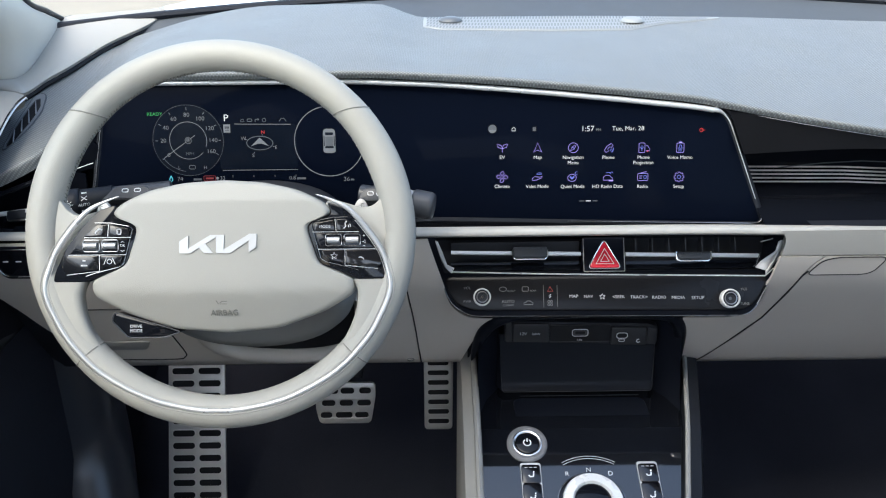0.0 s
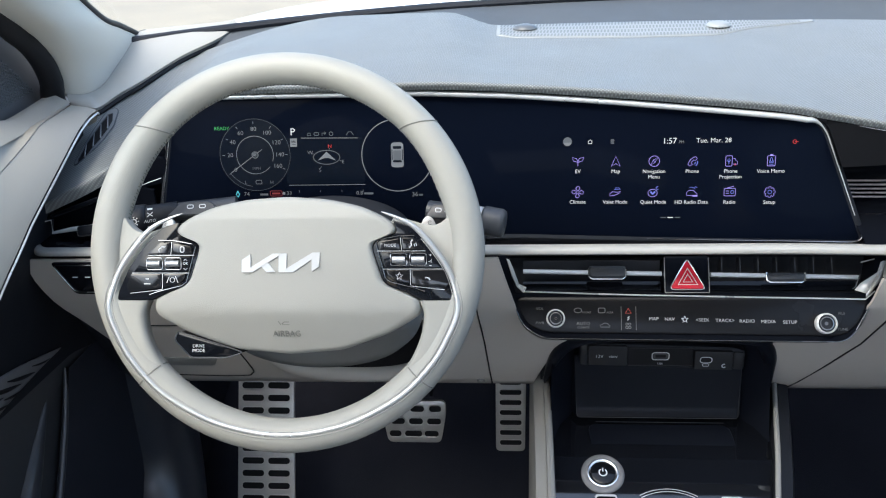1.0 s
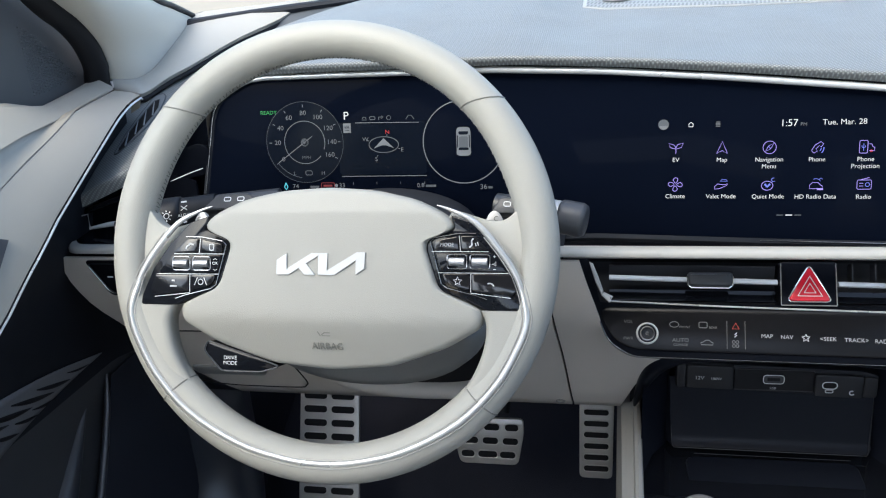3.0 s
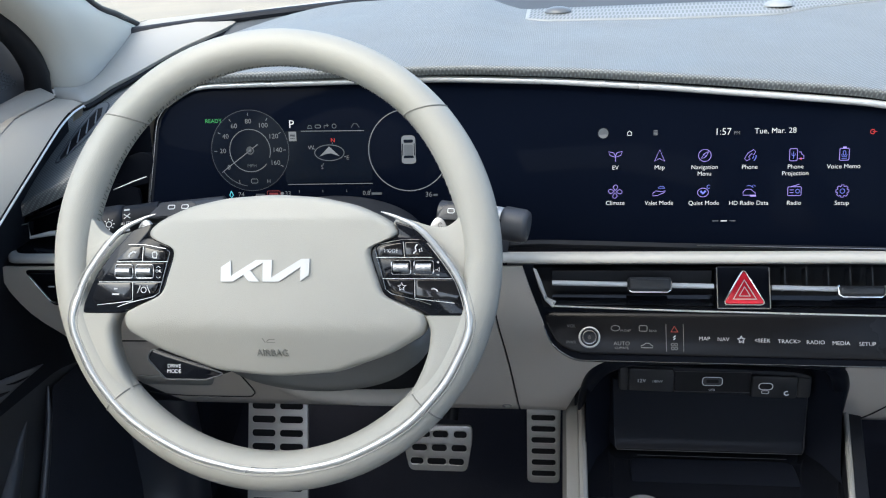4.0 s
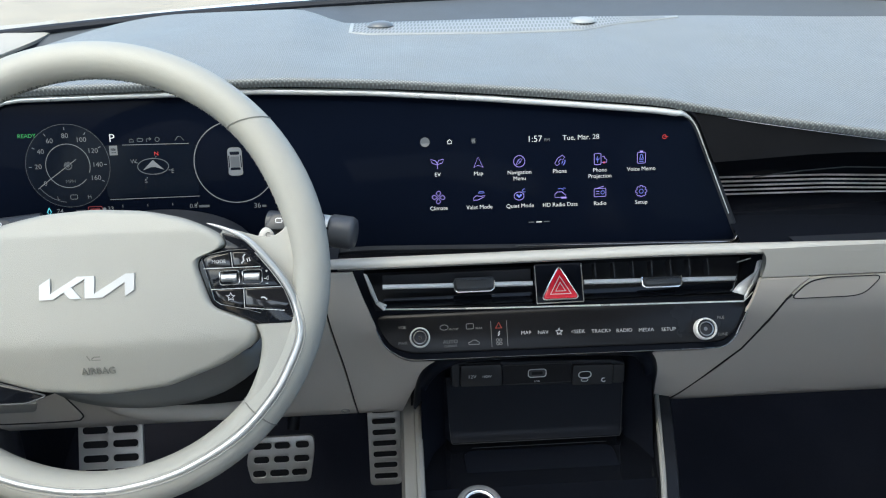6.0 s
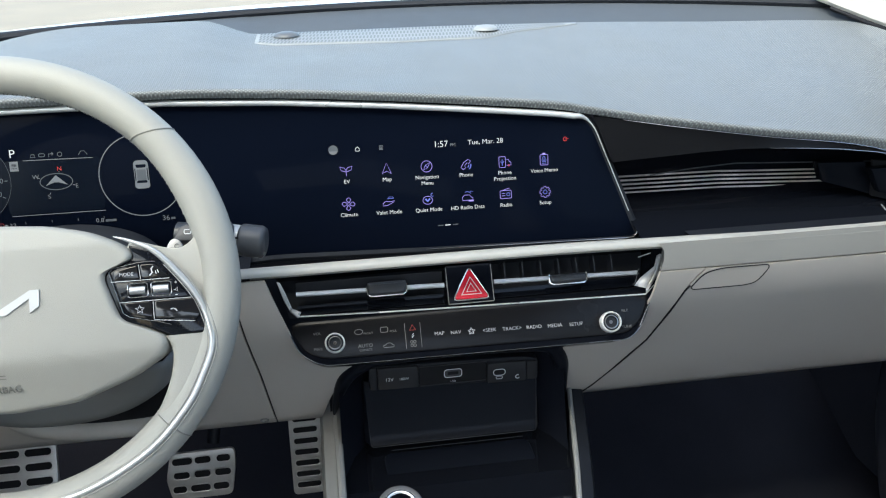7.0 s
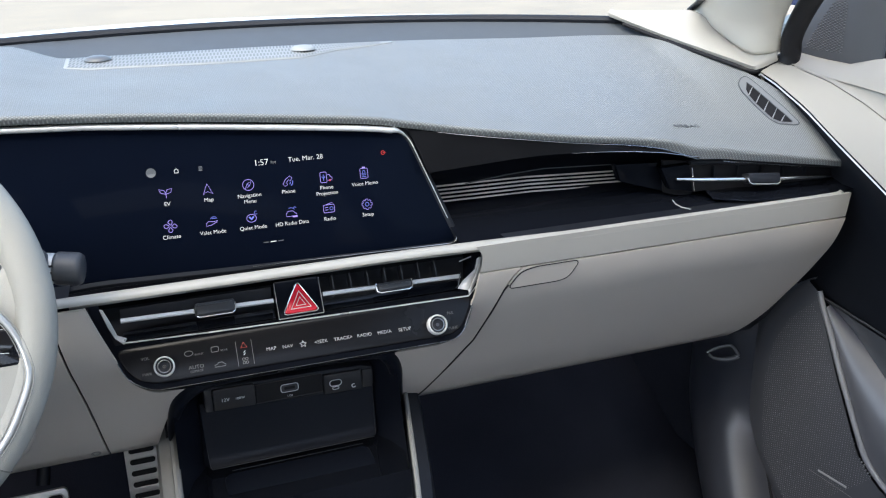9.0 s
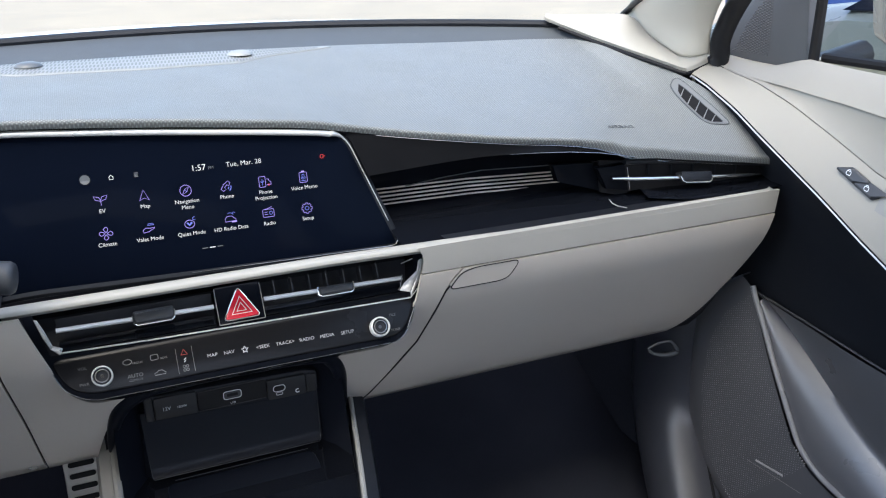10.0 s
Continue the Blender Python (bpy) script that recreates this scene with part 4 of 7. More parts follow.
f = frame_of(pad_at(0.479, 0.190, 0.0007), pad_at(0.50, 0.192) - pad_at(0.458, 0.188), pad_at(0.479, 0.20) - pad_at(0.479, 0.18))
words("embossing", "AIRBAG", 0.0095, f, PADMARK, dash, 0.0004, "raised lettering, relief shade in its colour", 1.25)

# seams and small features of the fascia
def on_face(x, z, out=0.0004):
    return Vector((x, curve(z, FACE) - out, z))


def seam(pts, name="seam", r=0.0009, m=RUBBER, parent=None, out=0.0002, closed=False):
    return part(name, sweep([on_face(p.x, p.y, out) for p in smooth_path(pts, 5)], r, 6, closed), m, parent or dash)


seam([(-0.640, 0.445), (-0.645, 0.49), (-0.640, 0.535), (-0.62, 0.543), (-0.50, 0.543)])
seam([(-0.640, 0.445), (-0.60, 0.4375), (-0.525, 0.437), (-0.511, 0.442), (-0.507, 0.455), (-0.514, 0.50)])
# recess shade put into the colour of a slightly raised plate
part("recess", plate(frame_of(on_face(-0.59, 0.468, 0.0015), (1, 0, 0), (0, -0.55, 0.84)), soften([(-0.045, -0.010), (0.038, -0.010), (0.048, 0.012), (-0.045, 0.012)], 0.006), 0.004, 0.002), SHROUD, dash, "darker plate standing for a shaded recess")
lipline = smooth_path([(-0.475, 0.56), (-0.470, 0.50), (-0.455, 0.470), (-0.42, 0.4545), (-0.37, 0.4505), (-0.32, 0.4565), (-0.288, 0.477), (-0.275, 0.52), (-0.272, 0.57)], 5)
part("column_lip", sweep([on_face(p.x, p.y, 0.006) for p in lipline], 0.011, 10), SOFT, dash, "rounded beige lip round the column", smooth=60)
bm = bmesh.new()
bm.faces.new([bm.verts.new(on_face(p.x, p.y, 0.003)) for p in lipline])
part("column_opening", bm, RUBBER, dash, "black gap round the column")
part("screw", lathe(frame_of(on_face(-0.224, 0.428, 0.0), (1, 0, 0), (0, -0.55, 0.84)), [(0.0052, -0.002), (0.0052, 0.0005), (0.0035, 0.0008), (0.003, -0.001), (0.0001, -0.001)], 16), SHROUD, dash)
# glove box pull: a scooped tongue in the lid
pull = soften([(0.2225, 0.5905), (0.235, 0.6105), (0.253, 0.6148), (0.307, 0.6148), (0.296, 0.594), (0.285, 0.5905)], 0.008, 4)
bm = loft([[on_face(x, z, 0.0001) for x, z in pull], [on_face(0.262 + (x - 0.262) * 0.985, 0.602 + (z - 0.602) * 0.95, 0.0006) for x, z in pull]], closed=True)
bm.verts.ensure_lookup_table()
bm.faces.new(bm.verts[-len(pull):])
part("pull", bm, SOFT, glove, "flat pull tongue", smooth=30)
part("lid_gap", sweep([on_face(x, z, 0.0003) for z, x in ((0.418, 0.1500), (0.431, 0.1570), (0.472, 0.1785), (0.513, 0.2000), (0.560, 0.2120), (0.589, 0.2190), (0.596, 0.2235))], 0.0011, 6), RUBBER, glove)
part("pull_gap", sweep([on_face(x, z, 0.0004) for x, z in pull], 0.0007, 6, closed=True), RUBBER, glove)

# driver's switch plate beside the wheel
sw = thing("dash_switches", (-0.62, 0.12, 0.6), "gloss black switch plate in the driver's fascia", "switch panel")
SWF = frame_of((-0.628, 0.1185, 0.622), (1, 0, 0), (0, 0, 1))
part("plate", plate(SWF, soften([(-0.052, 0.018), (0.06, 0.018), (0.06, -0.020), (-0.03, -0.020)], 0.006), 0.01, 0.001, 2, 0.0015), GLOSS, sw)
part("edge", sweep([SWF @ Vector((x, y, 0.002)) for x, y in soften([(-0.049, 0.015), (0.057, 0.015), (0.057, -0.017), (-0.029, -0.017)], 0.006)], 0.0006, 6, closed=True), EDGE, sw)
for x in (-0.026, -0.012):
    part("mark", stroke(SWF, [(x - 0.003, 0.001), (x + 0.003, 0.001)], 0.0012, depth=0.0022), PRINT, sw)

# ---- display contents ----
def at_disp(x, z, w=0.0006):
    return DISP @ T(x, dv(z), w)


def dtext(body, x, z, size, m, name="lettering", stretch=1.05):
    words(name, body, size, at_disp(x, z), m, display, stretch=stretch)


def dline(pts, width, m, name="graphic", closed=False, x=0.0, z=0.72):
    part(name, stroke(at_disp(x, z), pts, width, closed, 0.0), m, display)


def ddisc(x, z, r, m, name="graphic", ry=None, n=28):
    part(name, plate(at_disp(x, z, 0.0003), [(a, b) for a, b in arc(0, 0, r, 0, 360, n, ry)[:-1]], 0.0002), m, display)


DIAL = mat("dial_face", (0.0055, 0.008, 0.014), 0.2, vary=0.1, spec=0.05)
CELL = mat("gauge_band", (0.0045, 0.007, 0.013), 0.15, vary=0.1, spec=0.05)
ddisc(-0.462, 0.735, 0.0390, DIAL, "dial_face", n=40)
part("gauge_band", plate(at_disp(-0.385, 0.728, 0.0002), rounded(0.086, 0.050, 0.004), 0.0001), CELL, display)
dline(arc(0, 0, 0.0390, 0, 360, 48), 0.0003, LIT_DIM, "dial_ring", x=-0.462, z=0.735)
dline(arc(0, 0, 0.0205, -20, 320, 40), 0.0006, LIT_GREY, "dial_ring", x=-0.462, z=0.735)
for val, ang in ((0, 215), (20, 180), (40, 150), (60, 122), (80, 90), (100, 58), (120, 28), (140, 0), (160, -26)):
    c, s = math.cos(radians(ang)), math.sin(radians(ang))
    dtext(str(val), -0.462 + 0.0275 * c, 0.735 + 0.0275 * s, 0.0064, LIT_GREY, "dial_number")
    dline([(0.0335 * c, 0.0335 * s), (0.0362 * c, 0.0362 * s)], 0.0006, LIT_GREY, "dial_tick", x=-0.462, z=0.735)
dline([(-0.0275, -0.019), (0.008, 0.0058)], 0.0007, LIT_GREY, "needle", x=-0.462, z=0.735)
ddisc(-0.462, 0.735, 0.0040, LIT_DIM, "dial_hub", n=16)
dline(arc(0, 0, 0.0022, 200, 420, 10), 0.0009, CELL, "graphic", x=-0.462, z=0.735)
dtext("MPH", -0.461, 0.7205, 0.0045, LIT_DIM)
dtext("READY", -0.497, 0.7635, 0.0052, LIT_GREEN)
dtext("L", -0.474, 0.7055, 0.005, LIT_GREY)
dtext("H", -0.445, 0.7055, 0.005, LIT_GREY)
dline(rounded(0.0065, 0.004, 0.001, 2), 0.0005, LIT_GREY, "graphic", True, -0.4595, 0.706)
dline(arc(0, 0, 0.0345, 215, 262, 12), 0.0005, LIT_DIM, "graphic", x=-0.462, z=0.735)
dtext("P", -0.419, 0.7585, 0.0108, LIT_WHITE, "gear_letter")
part("graphic", stroke(at_disp(-0.4185, 0.7475), [(0, 0.0045), (0, -0.0045)], 0.0075, depth=0), LIT_GREY, display)
for i in range(3):
    dline([(-0.0024, 0.002 - 0.002 * i), (0.0024, 0.002 - 0.002 * i)], 0.0006, CELL, "graphic", x=-0.4185, z=0.7475)
part("graphic", stroke(at_disp(-0.4185, 0.7475, 0.0008), [(-0.0024, 0.001), (0.0024, 0.001)], 0.0006, depth=0), CELL, display)
dline([(-0.0022, -0.0016), (-0.0012, 0.0010), (0.0012, 0.0010), (0.0022, -0.0016)], 0.0007, LIT_DIM, "graphic", True, -0.401, 0.7562)
dline(rounded(0.0052, 0.0028, 0.0010, 2), 0.0007, LIT_DIM, "graphic", True, -0.393, 0.7562)
dline([(-0.0018, -0.0020), (-0.0018, 0.0008), (0.0020, 0.0008)], 0.0007, LIT_DIM, "graphic", False, -0.385, 0.7562)
dline([(0.0008, 0.0022), (0.0024, 0.0008), (0.0008, -0.0006)], 0.0006, LIT_DIM, "graphic", False, -0.385, 0.7562)
dline(arc(0, 0, 0.0020, 0, 360, 12), 0.0006, LIT_DIM, "graphic", True, -0.377, 0.7562)
dline([(-0.004, -0.0018), (-0.0015, 0.0018), (0.0015, 0.0018), (0.004, -0.0018)], 0.0006, LIT_DIM, "graphic", False, -0.3565, 0.7562)
dline([(-0.410, 0.0), (-0.348, -0.0008)], 0.0006, LIT_GREY, "rule", z=0.7522)
dline([(-0.426, 0.0), (-0.342, 0.0)], 0.0006, LIT_GREY, "rule", z=0.7022)
for i in range(4):
    dline([(-0.415 + 0.0235 * i, -0.0012), (-0.415 + 0.0235 * i, 0.0012)], 0.0006, LIT_DIM, "graphic", z=0.6955)
dline(arc(0, 0, 0.0145, 0, 360, 36, 0.0075), 0.0008, LIT_DIM, "compass_ring", x=-0.383, z=0.7315)
part("compass_arrow", plate(at_disp(-0.383, 0.732, 0.0006), [(0, 0.0055), (0.010, -0.004), (0.002, -0.0012), (-0.002, -0.0012), (-0.010, -0.004)], 0.0002), LIT_GREY, display)
for ch, x, z, m in (("N", 0.004, 0.0115, LIT_RED), ("W", -0.0178, 0.005, LIT_GREY), ("E", 0.0178, -0.005, LIT_GREY), ("S", -0.0078, -0.0135, LIT_GREY)):
    dtext(ch, -0.383 + x, 0.7315 + z, 0.0055, m)
    dline([(x * 0.80, z * 0.74), (x * 0.90, z * 0.83)], 0.0006, LIT_GREY, "compass_tick", x=-0.383, z=0.7315)
dline(arc(0, 0, 0.0385, 0, 360, 56), 0.0009, LIT_GREY, "gauge_circle", x=-0.306, z=0.7325)
body = soften([(-0.0050, 0.0134), (0.0050, 0.0134), (0.0068, 0.0105), (0.0066, -0.0070), (0.0070, -0.0118), (0.0045, -0.0134), (-0.0045, -0.0134), (-0.0070, -0.0118), (-0.0066, -0.0070), (-0.0068, 0.0105)], 0.003, 3)
part("car_picture", plate(at_disp(-0.306, 0.733, 0.0004), body, 0.0002), LIT_GREY, display, "grey car seen from above")
for pts in ([(-0.0048, 0.0094), (0.0048, 0.0094), (0.0042, 0.0064), (-0.0042, 0.0064)], [(-0.0044, -0.0056), (0.0044, -0.0056), (0.0050, -0.0080), (-0.0050, -0.0080)]):
    part("car_picture", plate(at_disp(-0.306, 0.733, 0.0007), soften(pts, 0.0010, 2), 0.0002), CELL, display)
for sx in (-1, 1):
    part("car_picture", plate(at_disp(-0.306, 0.733, 0.0007), [(sx * 0.0060, 0.0060), (sx * 0.0052, 0.0054), (sx * 0.0052, -0.0050), (sx * 0.0060, -0.0062)][::sx], 0.0002), CELL, display)
part("car_picture", plate(at_disp(-0.306, 0.7325, 0.0007), rounded(0.0085, 0.0105, 0.001, 2), 0.0002), LIT_DIM, display)
dtext("0.8", -0.3485, 0.693, 0.0058, LIT_GREY)
part("small_print", stroke(at_disp(-0.3385, 0.6925), [(-0.005, 0), (0.005, 0)], 0.0022, depth=0), LIT_DIM, display)
dtext("36", -0.288, 0.691, 0.0068, LIT_GREY)
part("small_print", stroke(at_disp(-0.2815, 0.6905), [(-0.002, 0), (0.002, 0)], 0.002, depth=0), LIT_DIM, display)
dtext("74", -0.474, 0.693, 0.0062, LIT_GREY)
dline([(0, 0.0035), (-0.0018, -0.0005), (0, -0.0032), (0.0018, -0.0005), (0, 0.0035)], 0.001, LIT_CYAN, "graphic", False, -0.484, 0.6932)
part("graphic", stroke(at_disp(-0.441, 0.6935, 0.0004), rounded(0.0130, 0.0056, 0.001, 2), 0.0006, True, 0.0), LIT_DARK_RED, display)
part("small_print", stroke(at_disp(-0.441, 0.6935), [(-0.0045, 0), (0.0045, 0)], 0.0020, depth=0), LIT_DARK_RED, display)
part("small_print", stroke(at_disp(-0.4545, 0.6925), [(-0.0045, 0), (0.0045, 0)], 0.0022, depth=0), LIT_DIM, display)
dtext("33", -0.4265, 0.6935, 0.006, LIT_GREY)
ddisc(-0.4325, 0.6935, 0.0016, LIT_GREY)

# touch screen
dtext("1:57", -0.0195, 0.743, 0.0086, LIT_WHITE, "clock", 1.0)
dtext("PM", -0.0075, 0.7418, 0.0042, LIT_GREY)
dtext("Tue, Mar. 28", 0.0255, 0.743, 0.0068, LIT_WHITE, "date", 1.02)
ddisc(-0.125, 0.744, 0.0046, LIT_DIM, "profile_picture")
part("profile_picture", plate(at_disp(-0.125, 0.7425, 0.0006), [(x, y + 0.0015) for x, y in arc(0, 0, 0.0044, 195, 345, 12)], 0.0002), LIT_GREY, display)
dline([(-0.0018, -0.0018), (-0.0018, 0.0006), (0, 0.0022), (0.0018, 0.0006), (0.0018, -0.0018)], 0.0006, LIT_WHITE, "icon", True, -0.1015, 0.7435)
for i in range(4):
    dline([(-0.0018, 0.0018 - 0.0012 * i), (0.0018, 0.0018 - 0.0012 * i)], 0.0006, LIT_GREY, "icon", False, -0.0785, 0.7435)
dline(arc(0, 0, 0.0019, 20, 340, 14), 0.0005, LIT_RED, "icon", x=0.107, z=0.7405)
dline([(0.0, 0), (0.0036, 0)], 0.0005, LIT_RED, "icon", x=0.107, z=0.7405)
for i, w in ((-1, LIT_DIM), (0, LIT_WHITE), (1, LIT_DIM)):
    dline([(-0.0028, 0), (0.0028, 0)], 0.0009, w, "page_mark", False, -0.0165 + 0.0075 * i, 0.664)
COLS = (-0.114, -0.0745, -0.0348, 0.0045, 0.0438, 0.0845)
NAMES = (("EV", "Map", "Navigation\nMenu", "Phone", "Phone\nProjection", "Voice Memo"), ("Climate", "Valet Mode", "Quiet Mode", "HD Radio Data", "Radio", "Setup"))
LW = 0.00048


def icon(kind, x, z):
    def L(pts, closed=False, m=LIT_VIOLET, w=LW):
        dline(pts, w, m, "icon", closed, x, z)
    if kind == "EV":
        L([(0, -0.005), (0, 0.0)])
        L([(0, 0), (0.0015, 0.0032), (0.0062, 0.0042), (0.0048, 0.0005), (0, -0.001)], True)
        L([(0, 0), (-0.0015, 0.0028), (-0.0062, 0.0042), (-0.0048, 0.0005), (0, -0.001)], True)
    elif kind == "Map":
        L([(0, 0.0055), (0.0045, -0.005), (0, -0.0025), (-0.0045, -0.005)], True)
    elif kind.startswith("Nav"):
        L(arc(0, 0, 0.0055, 0, 360, 24))
        L([(0.0034, 0.0036), (0.0010, -0.0012), (-0.0034, -0.0036), (-0.0010, 0.0012)], True)
        L([(-0.0010, 0.0012), (0.0010, -0.0012)], m=LIT_BLUE)
    elif kind == "Phone":
        L([(-0.0048, -0.003), (-0.0028, -0.0052), (0.0, -0.0035), (-0.0012, -0.0015), (0.0012, 0.0012), (0.003, 0.0), (0.0048, 0.0028), (0.0028, 0.0048), (-0.002, 0.0018)], True)
        L(arc(0.0, -0.001, 0.0052, -50, 10, 8), m=LIT_BLUE, w=0.0008)
        L(arc(0.0, -0.001, 0.0030, -50, 0, 6), m=LIT_BLUE, w=0.0007)
    elif kind.startswith("Phone\n"):
        L([(p - 0.0022, q) for p, q in rounded(0.0066, 0.0108, 0.001, 2)], True)
        L([(-0.0022, -0.0035), (-0.0022, 0.0028)], m=LIT_BLUE)
        L([(-0.0036, 0.0012), (-0.0036, 0.0), (-0.0022, -0.0012), (-0.0008, 0.0), (-0.0008, 0.0012)], m=LIT_BLUE)
        L([(0.0022, -0.0034), (0.0066, -0.0034), (0.0066, -0.0006), (0.0050, 0.0002), (0.0042, 0.0024), (0.0022, 0.0024)])
        L(arc(0.0042, -0.0036, 0.0008, 0, 360, 8), True, LIT_RED)
    elif kind.startswith("Voice"):
        L(rounded(0.008, 0.0105, 0.001, 2), True)
        L([(-0.0015, 0.006), (0.0015, 0.006)], w=0.0016)
        L([(p, q + 0.0012) for p, q in rounded(0.0022, 0.0040, 0.001, 2)], True, LIT_BLUE)
        L([(-0.0022, 0.0002), (-0.0018, -0.0018), (0.0018, -0.0018), (0.0022, 0.0002)], m=LIT_BLUE)
        L([(-0.0022, -0.0035), (0.0022, -0.0035)], m=LIT_BLUE)
    elif kind == "Climate":
        for k in range(4):
            c, s = math.cos(radians(90 * k + 20)), math.sin(radians(90 * k + 20))
            L([(p * c - q * s, p * s + q * c) for p, q in soften([(0.0004, 0.0006), (-0.0006, 0.0048), (0.0024, 0.0060), (0.0040, 0.0042), (0.0026, 0.0020)], 0.0010, 2)], True)
    elif kind.startswith("Valet"):
        L([(-0.0055, -0.004), (-0.001, -0.0035), (0.0045, -0.001), (0.0058, 0.0006), (0.002, -0.0002), (-0.003, 0.0005), (-0.0055, -0.0015)], True)
        L([(-0.001, 0.003), (0.0005, 0.0045), (0.004, 0.0045), (0.0052, 0.003)], True, LIT_BLUE)
    elif kind.startswith("Quiet"):
        L(arc(-0.0008, -0.001, 0.0048, 0, 360, 18, 0.004), True)
        L([(-0.003, 0.0005), (-0.0008, -0.002), (0.0015, 0.0005)], m=LIT_BLUE, w=0.0018)
        L(arc(0.0042, 0.0042, 0.0016, 60, 320, 8), m=LIT_BLUE)
    elif kind.startswith("HD"):
        L([(-0.005, -0.0035), (-0.005, -0.0005), (-0.0028, 0.0018), (0.002, 0.0018), (0.004, -0.0005), (0.0055, -0.0012), (0.0055, -0.0035)], True)
        L(arc(0.0, 0.001, 0.0042, 30, 120, 8), m=LIT_BLUE)
        L([(0.0012, -0.0040), (0.0062, -0.0040)], w=0.0016)
        L([(0.0024, 0.0042), (0.0040, 0.0058), (0.0056, 0.0046)], m=LIT_BLUE)
    elif kind == "Radio":
        L(rounded(0.0115, 0.008, 0.001, 2), True)
        L(arc(0.0026, 0.0, 0.0017, 0, 360, 12), True, LIT_BLUE)
        L([(-0.004, 0.0012), (-0.0008, 0.0012)])
        L([(-0.004, -0.0012), (-0.0008, -0.0012)])
        L([(-0.003, 0.0042), (0.004, 0.0062)])
    else:
        L([(r * math.cos(radians(a)), r * math.sin(radians(a))) for k in range(8) for a, r in ((45 * k - 12, 0.0056), (45 * k + 12, 0.0056), (45 * k + 16, 0.0044), (45 * k + 29, 0.0044))], True)
        L(arc(0, 0, 0.002, 0, 360, 12), True, LIT_BLUE)


for r in (0, 1):
    for c, x in enumerate(COLS):
        z = (0.7235, 0.6915)[r] - 0.0004 * c
        icon(NAMES[r][c], x, z)
        for i, line in enumerate(NAMES[r][c].split("\n")):
            dtext(line, x, z - 0.0105 - 0.0058 * i, 0.0055, LIT_WHITE, "icon_label", 1.0)

# ---- wheel details ----
def W(u, v, w=0.0):
    return WHEEL @ T(u, v, w)


BADGE = [[(-0.0378, 0.0026), (-0.0298, 0.0077), (-0.0298, -0.0044), (-0.0282, -0.0085), (-0.0380, -0.0085)],
         [(-0.0298, -0.0042), (-0.0093, 0.0082), (0.0036, 0.0082), (-0.0038, 0.0064), (-0.0282, -0.0085)],
         [(-0.0200, -0.0030), (-0.0143, 0.0007), (-0.0070, -0.0085), (-0.0152, -0.0085)],
         [(-0.0038, 0.0064), (0.0036, 0.0082), (0.0030, -0.0053), (-0.0040, -0.0085)],
         [(0.0030, -0.0053), (0.0271, 0.0090), (0.0337, 0.0090), (0.0262, 0.0028), (0.0092, -0.0085), (-0.0040, -0.0085)],
         [(0.0262, 0.0028), (0.0337, 0.0090), (0.0330, -0.0034), (0.0262, -0.0080)]]
for pts in BADGE:
    part("badge", plate(W(0.0, 0.0, 0.0), pts, 0.002, 0.0, 1, 0.0013), SILVER, wheel, "silver badge stroke")
# darker leather: painted shade of the embossing, and the rim's seams
CUT = mat("dark_seam_and_relief_shade", (0.19, 0.186, 0.168), 0.55, bump=0.1, size=900, vary=0.04)
f = W(0.0005, -0.0650, -0.0097) @ pose(0, 0, 0, 26.6)
words("embossing", "AIRBAG", 0.0088, f, CUT, wheel, 0.0004, "raised airbag lettering, relief shade in its colour", 0.85)
f2 = W(-0.002, -0.0545, -0.0046) @ pose(0, 0, 0, 26.6)
part("embossing", stroke(f2, [(-0.004, 0.002), (-0.002, -0.002)], 0.0009), CUT, wheel)
part("embossing", stroke(f2, [(-0.001, -0.001), (0.0015, 0.001), (0.006, 0.001)], 0.0009), CUT, wheel)
part("embossing", stroke(f2, [(-0.001, -0.0018), (0.006, -0.0018)], 0.0007), CUT, wheel)
# seams and stitching of the leather
for ang, skew in ((140, -6), (40, 6), (222, 0), (318, 0)):
    # the upper seams run aslant, their inner ends nearer to the top
    ring = [rim_ring((ang + skew * (1 - math.cos(2 * math.pi * j / 18)) / 2) / 3, 120, 0.0001)[j] for j in range(18)]
    part("seam", sweep(ring, 0.0006, 6, closed=True), CUT, wheel, smooth=80)
bm = bmesh.new()
for k in range(150):
    ang = -5 + 190 * k / 149
    a, b = rim_ring(ang / 3, 120, 0.0004), rim_ring((ang + (0.9 if k % 2 else 0.3)) / 3, 120, 0.0004)
    sweep([a[9] * 0.6 + a[8] * 0.4, b[9] * 0.7 + b[10] * 0.3], 0.0005, 4, bm=bm)
tagged(part("stitching", bm, mat("grey_thread", (0.15, 0.147, 0.135), 0.7, vary=0.15), wheel, "fine grey thread stitching"), kind="stuff")

